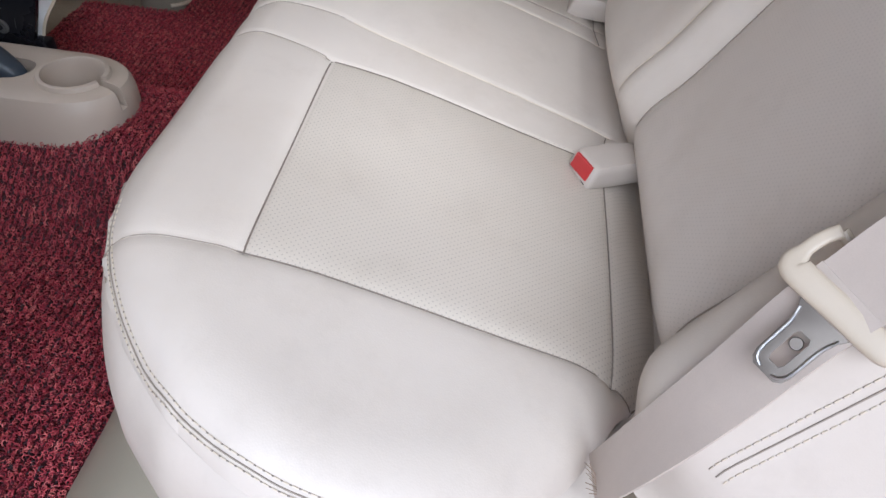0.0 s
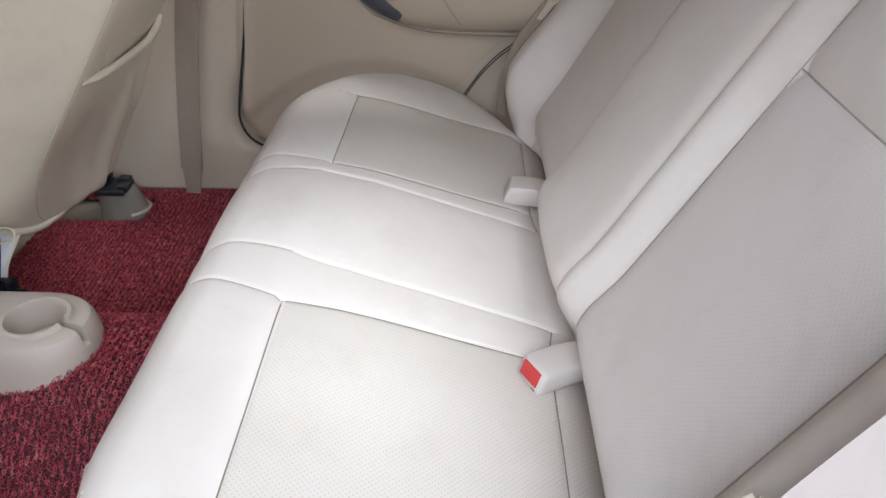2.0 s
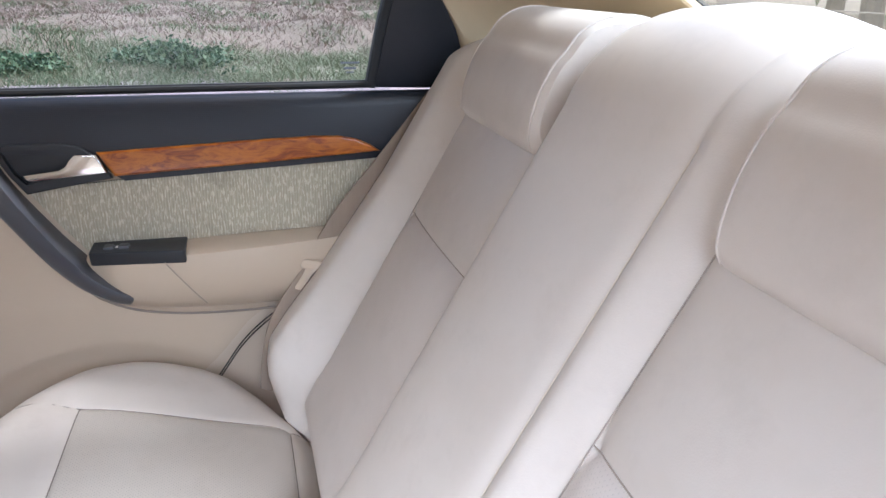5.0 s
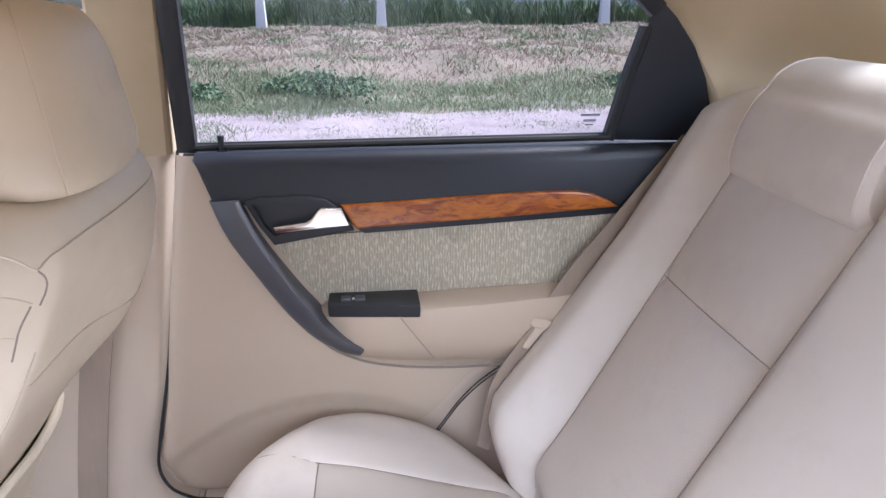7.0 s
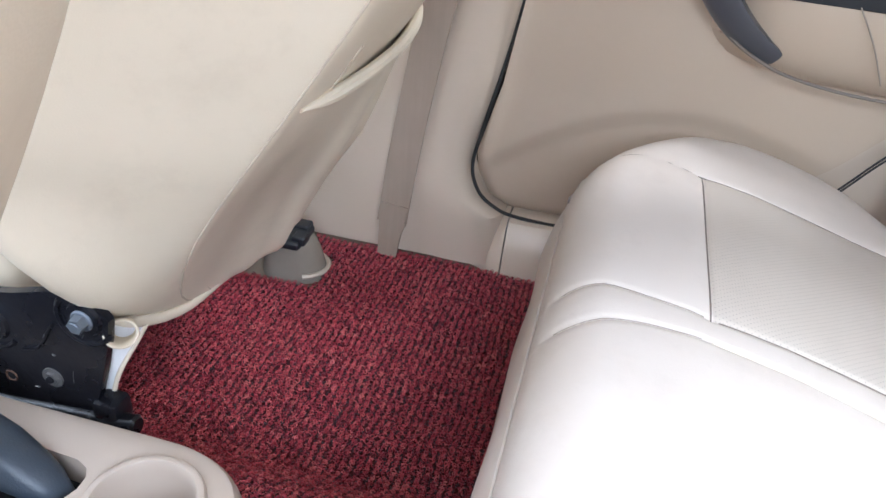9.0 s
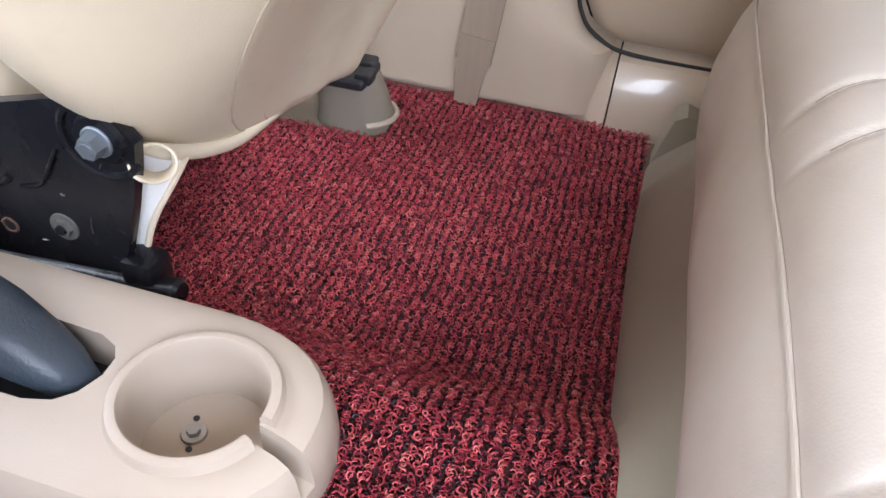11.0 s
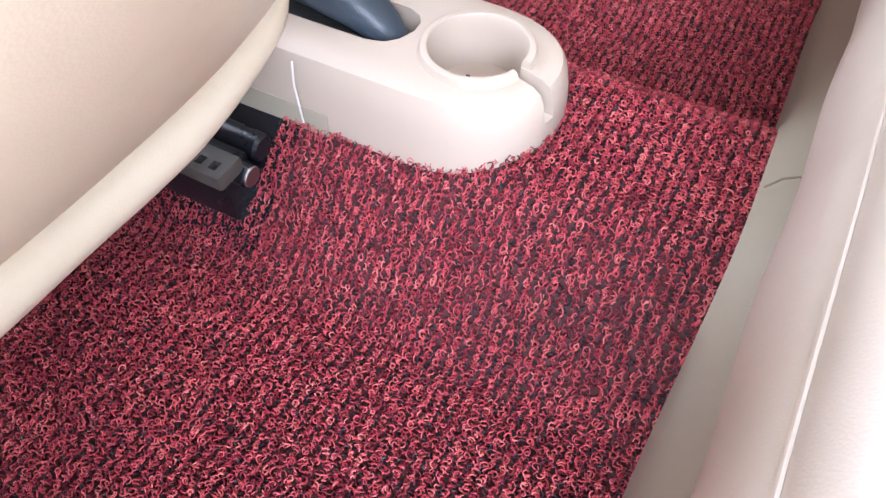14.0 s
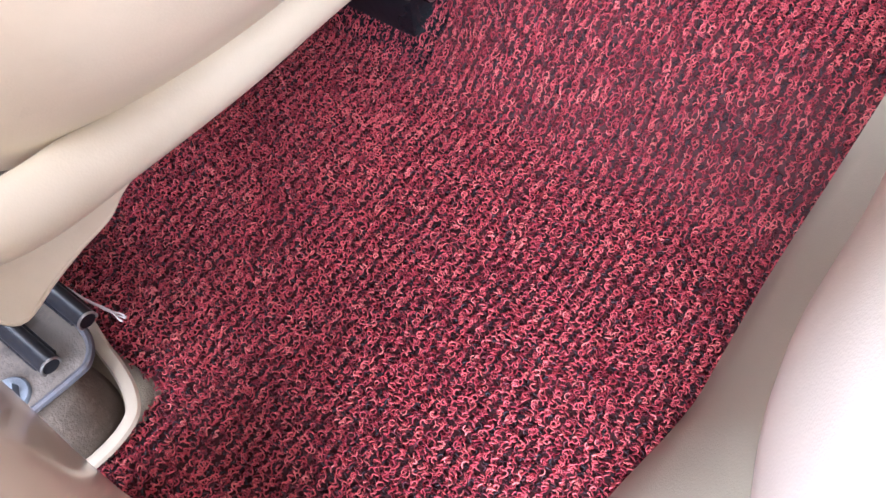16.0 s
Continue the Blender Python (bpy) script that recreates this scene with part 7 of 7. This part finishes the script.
def building(x, y0, y1, h, label, material, rows_, cols, roof="white_wall"):
    b = thing("building", (x, (y0 + y1) / 2, GROUND), label, "building", "far buildings")
    part("wall", bm_box((x, y0, GROUND - 0.2), (x + 8, y1, h), 0.0), material, b)
    part("roof", bm_box((x - 0.4, y0 - 0.4, h), (x + 8.4, y1 + 0.4, h + 0.35), 0.05), roof, b)
    for i in range(rows_):
        for j in range(cols):
            yc = y0 + (y1 - y0) * (j + 0.5) / cols
            zc = GROUND + 2.0 + i * 3.1
            w = part("window", bm_box((x - 0.06, yc - 0.8, zc - 0.7), (x + 0.05, yc + 0.8, zc + 0.8), 0.01), "post_white", b)
            part("pane", bm_box((x - 0.10, yc - 0.68, zc - 0.58), (x - 0.03, yc + 0.68, zc + 0.68), 0.0), "dark_pane", w)


building(52, -24, -6.5, 6.5, "long pale blue-white building beyond the field", "white_wall", 0, 3)
building(60, -4.5, 1.5, 7.5, "white house with a faded red roof", "post_white", 1, 2, "roof_red")
building(64, 3.0, 12.0, 8.0, "pale apartment block beyond the trees", "white_wall", 2, 4)


# behind the car, seen through the rear window
def big_tree(x, y, h, seed, lean_=0.0):
    rng = np.random.default_rng(seed)
    t = thing("tree", (x, y, GROUND), "leaning roadside tree with yellowish leaves", "tree", "trees behind the car")
    tr = spline([(x, y, GROUND), (x + 0.1 * lean_, y, GROUND + h * 0.3), (x + 0.5 * lean_, y, GROUND + h * 0.6), (x + lean_, y, GROUND + h)], 14)
    part("trunk", bm_tube(tr, np.linspace(0.16, 0.05, 14), 10), "bark", t)
    for k in range(6):
        p = tr[5 + k]
        a = rng.uniform(0, 6.28)
        part("limb", bm_tube([p, p + (0.6 * math.cos(a), 0.6 * math.sin(a), 0.6), p + (1.3 * math.cos(a), 1.3 * math.sin(a), 1.3)], [0.06, 0.04, 0.015], 6), "bark", t)
    V, F = leaf_cloud(2600, np.array((x + lean_, y, GROUND + h * 0.9)), np.array((1.5, 1.5, h * 0.35)), 0.16, seed, 0.3)
    leaf_mesh("crown", V, F, t, "green_grass")


for x, y, h, s, l_ in ((7.2, -7.4, 4.2, 31, 0.5), (9.6, -9.0, 4.6, 32, -0.4), (6.2, -10.5, 4.4, 33, 0.3), (12.5, -12.5, 5.0, 34, 0.2)):
    big_tree(x, y, h, s, l_)
b2 = thing("building", (15.0, -24, GROUND), "white building behind the trees", "building", "far buildings")
part("wall", bm_box((8, -32, GROUND - 0.2), (22, -25, 7), 0.0), "post_white", b2)
for j in range(3):
    w = part("window", bm_box((10 + 4 * j, -25.05, 1.0), (12 + 4 * j, -24.9, 3.2), 0.02), "white_wall", b2)
    part("pane", bm_box((10.2 + 4 * j, -24.95, 1.2), (11.8 + 4 * j, -24.85, 3.0), 0.0), "dark_pane", w)
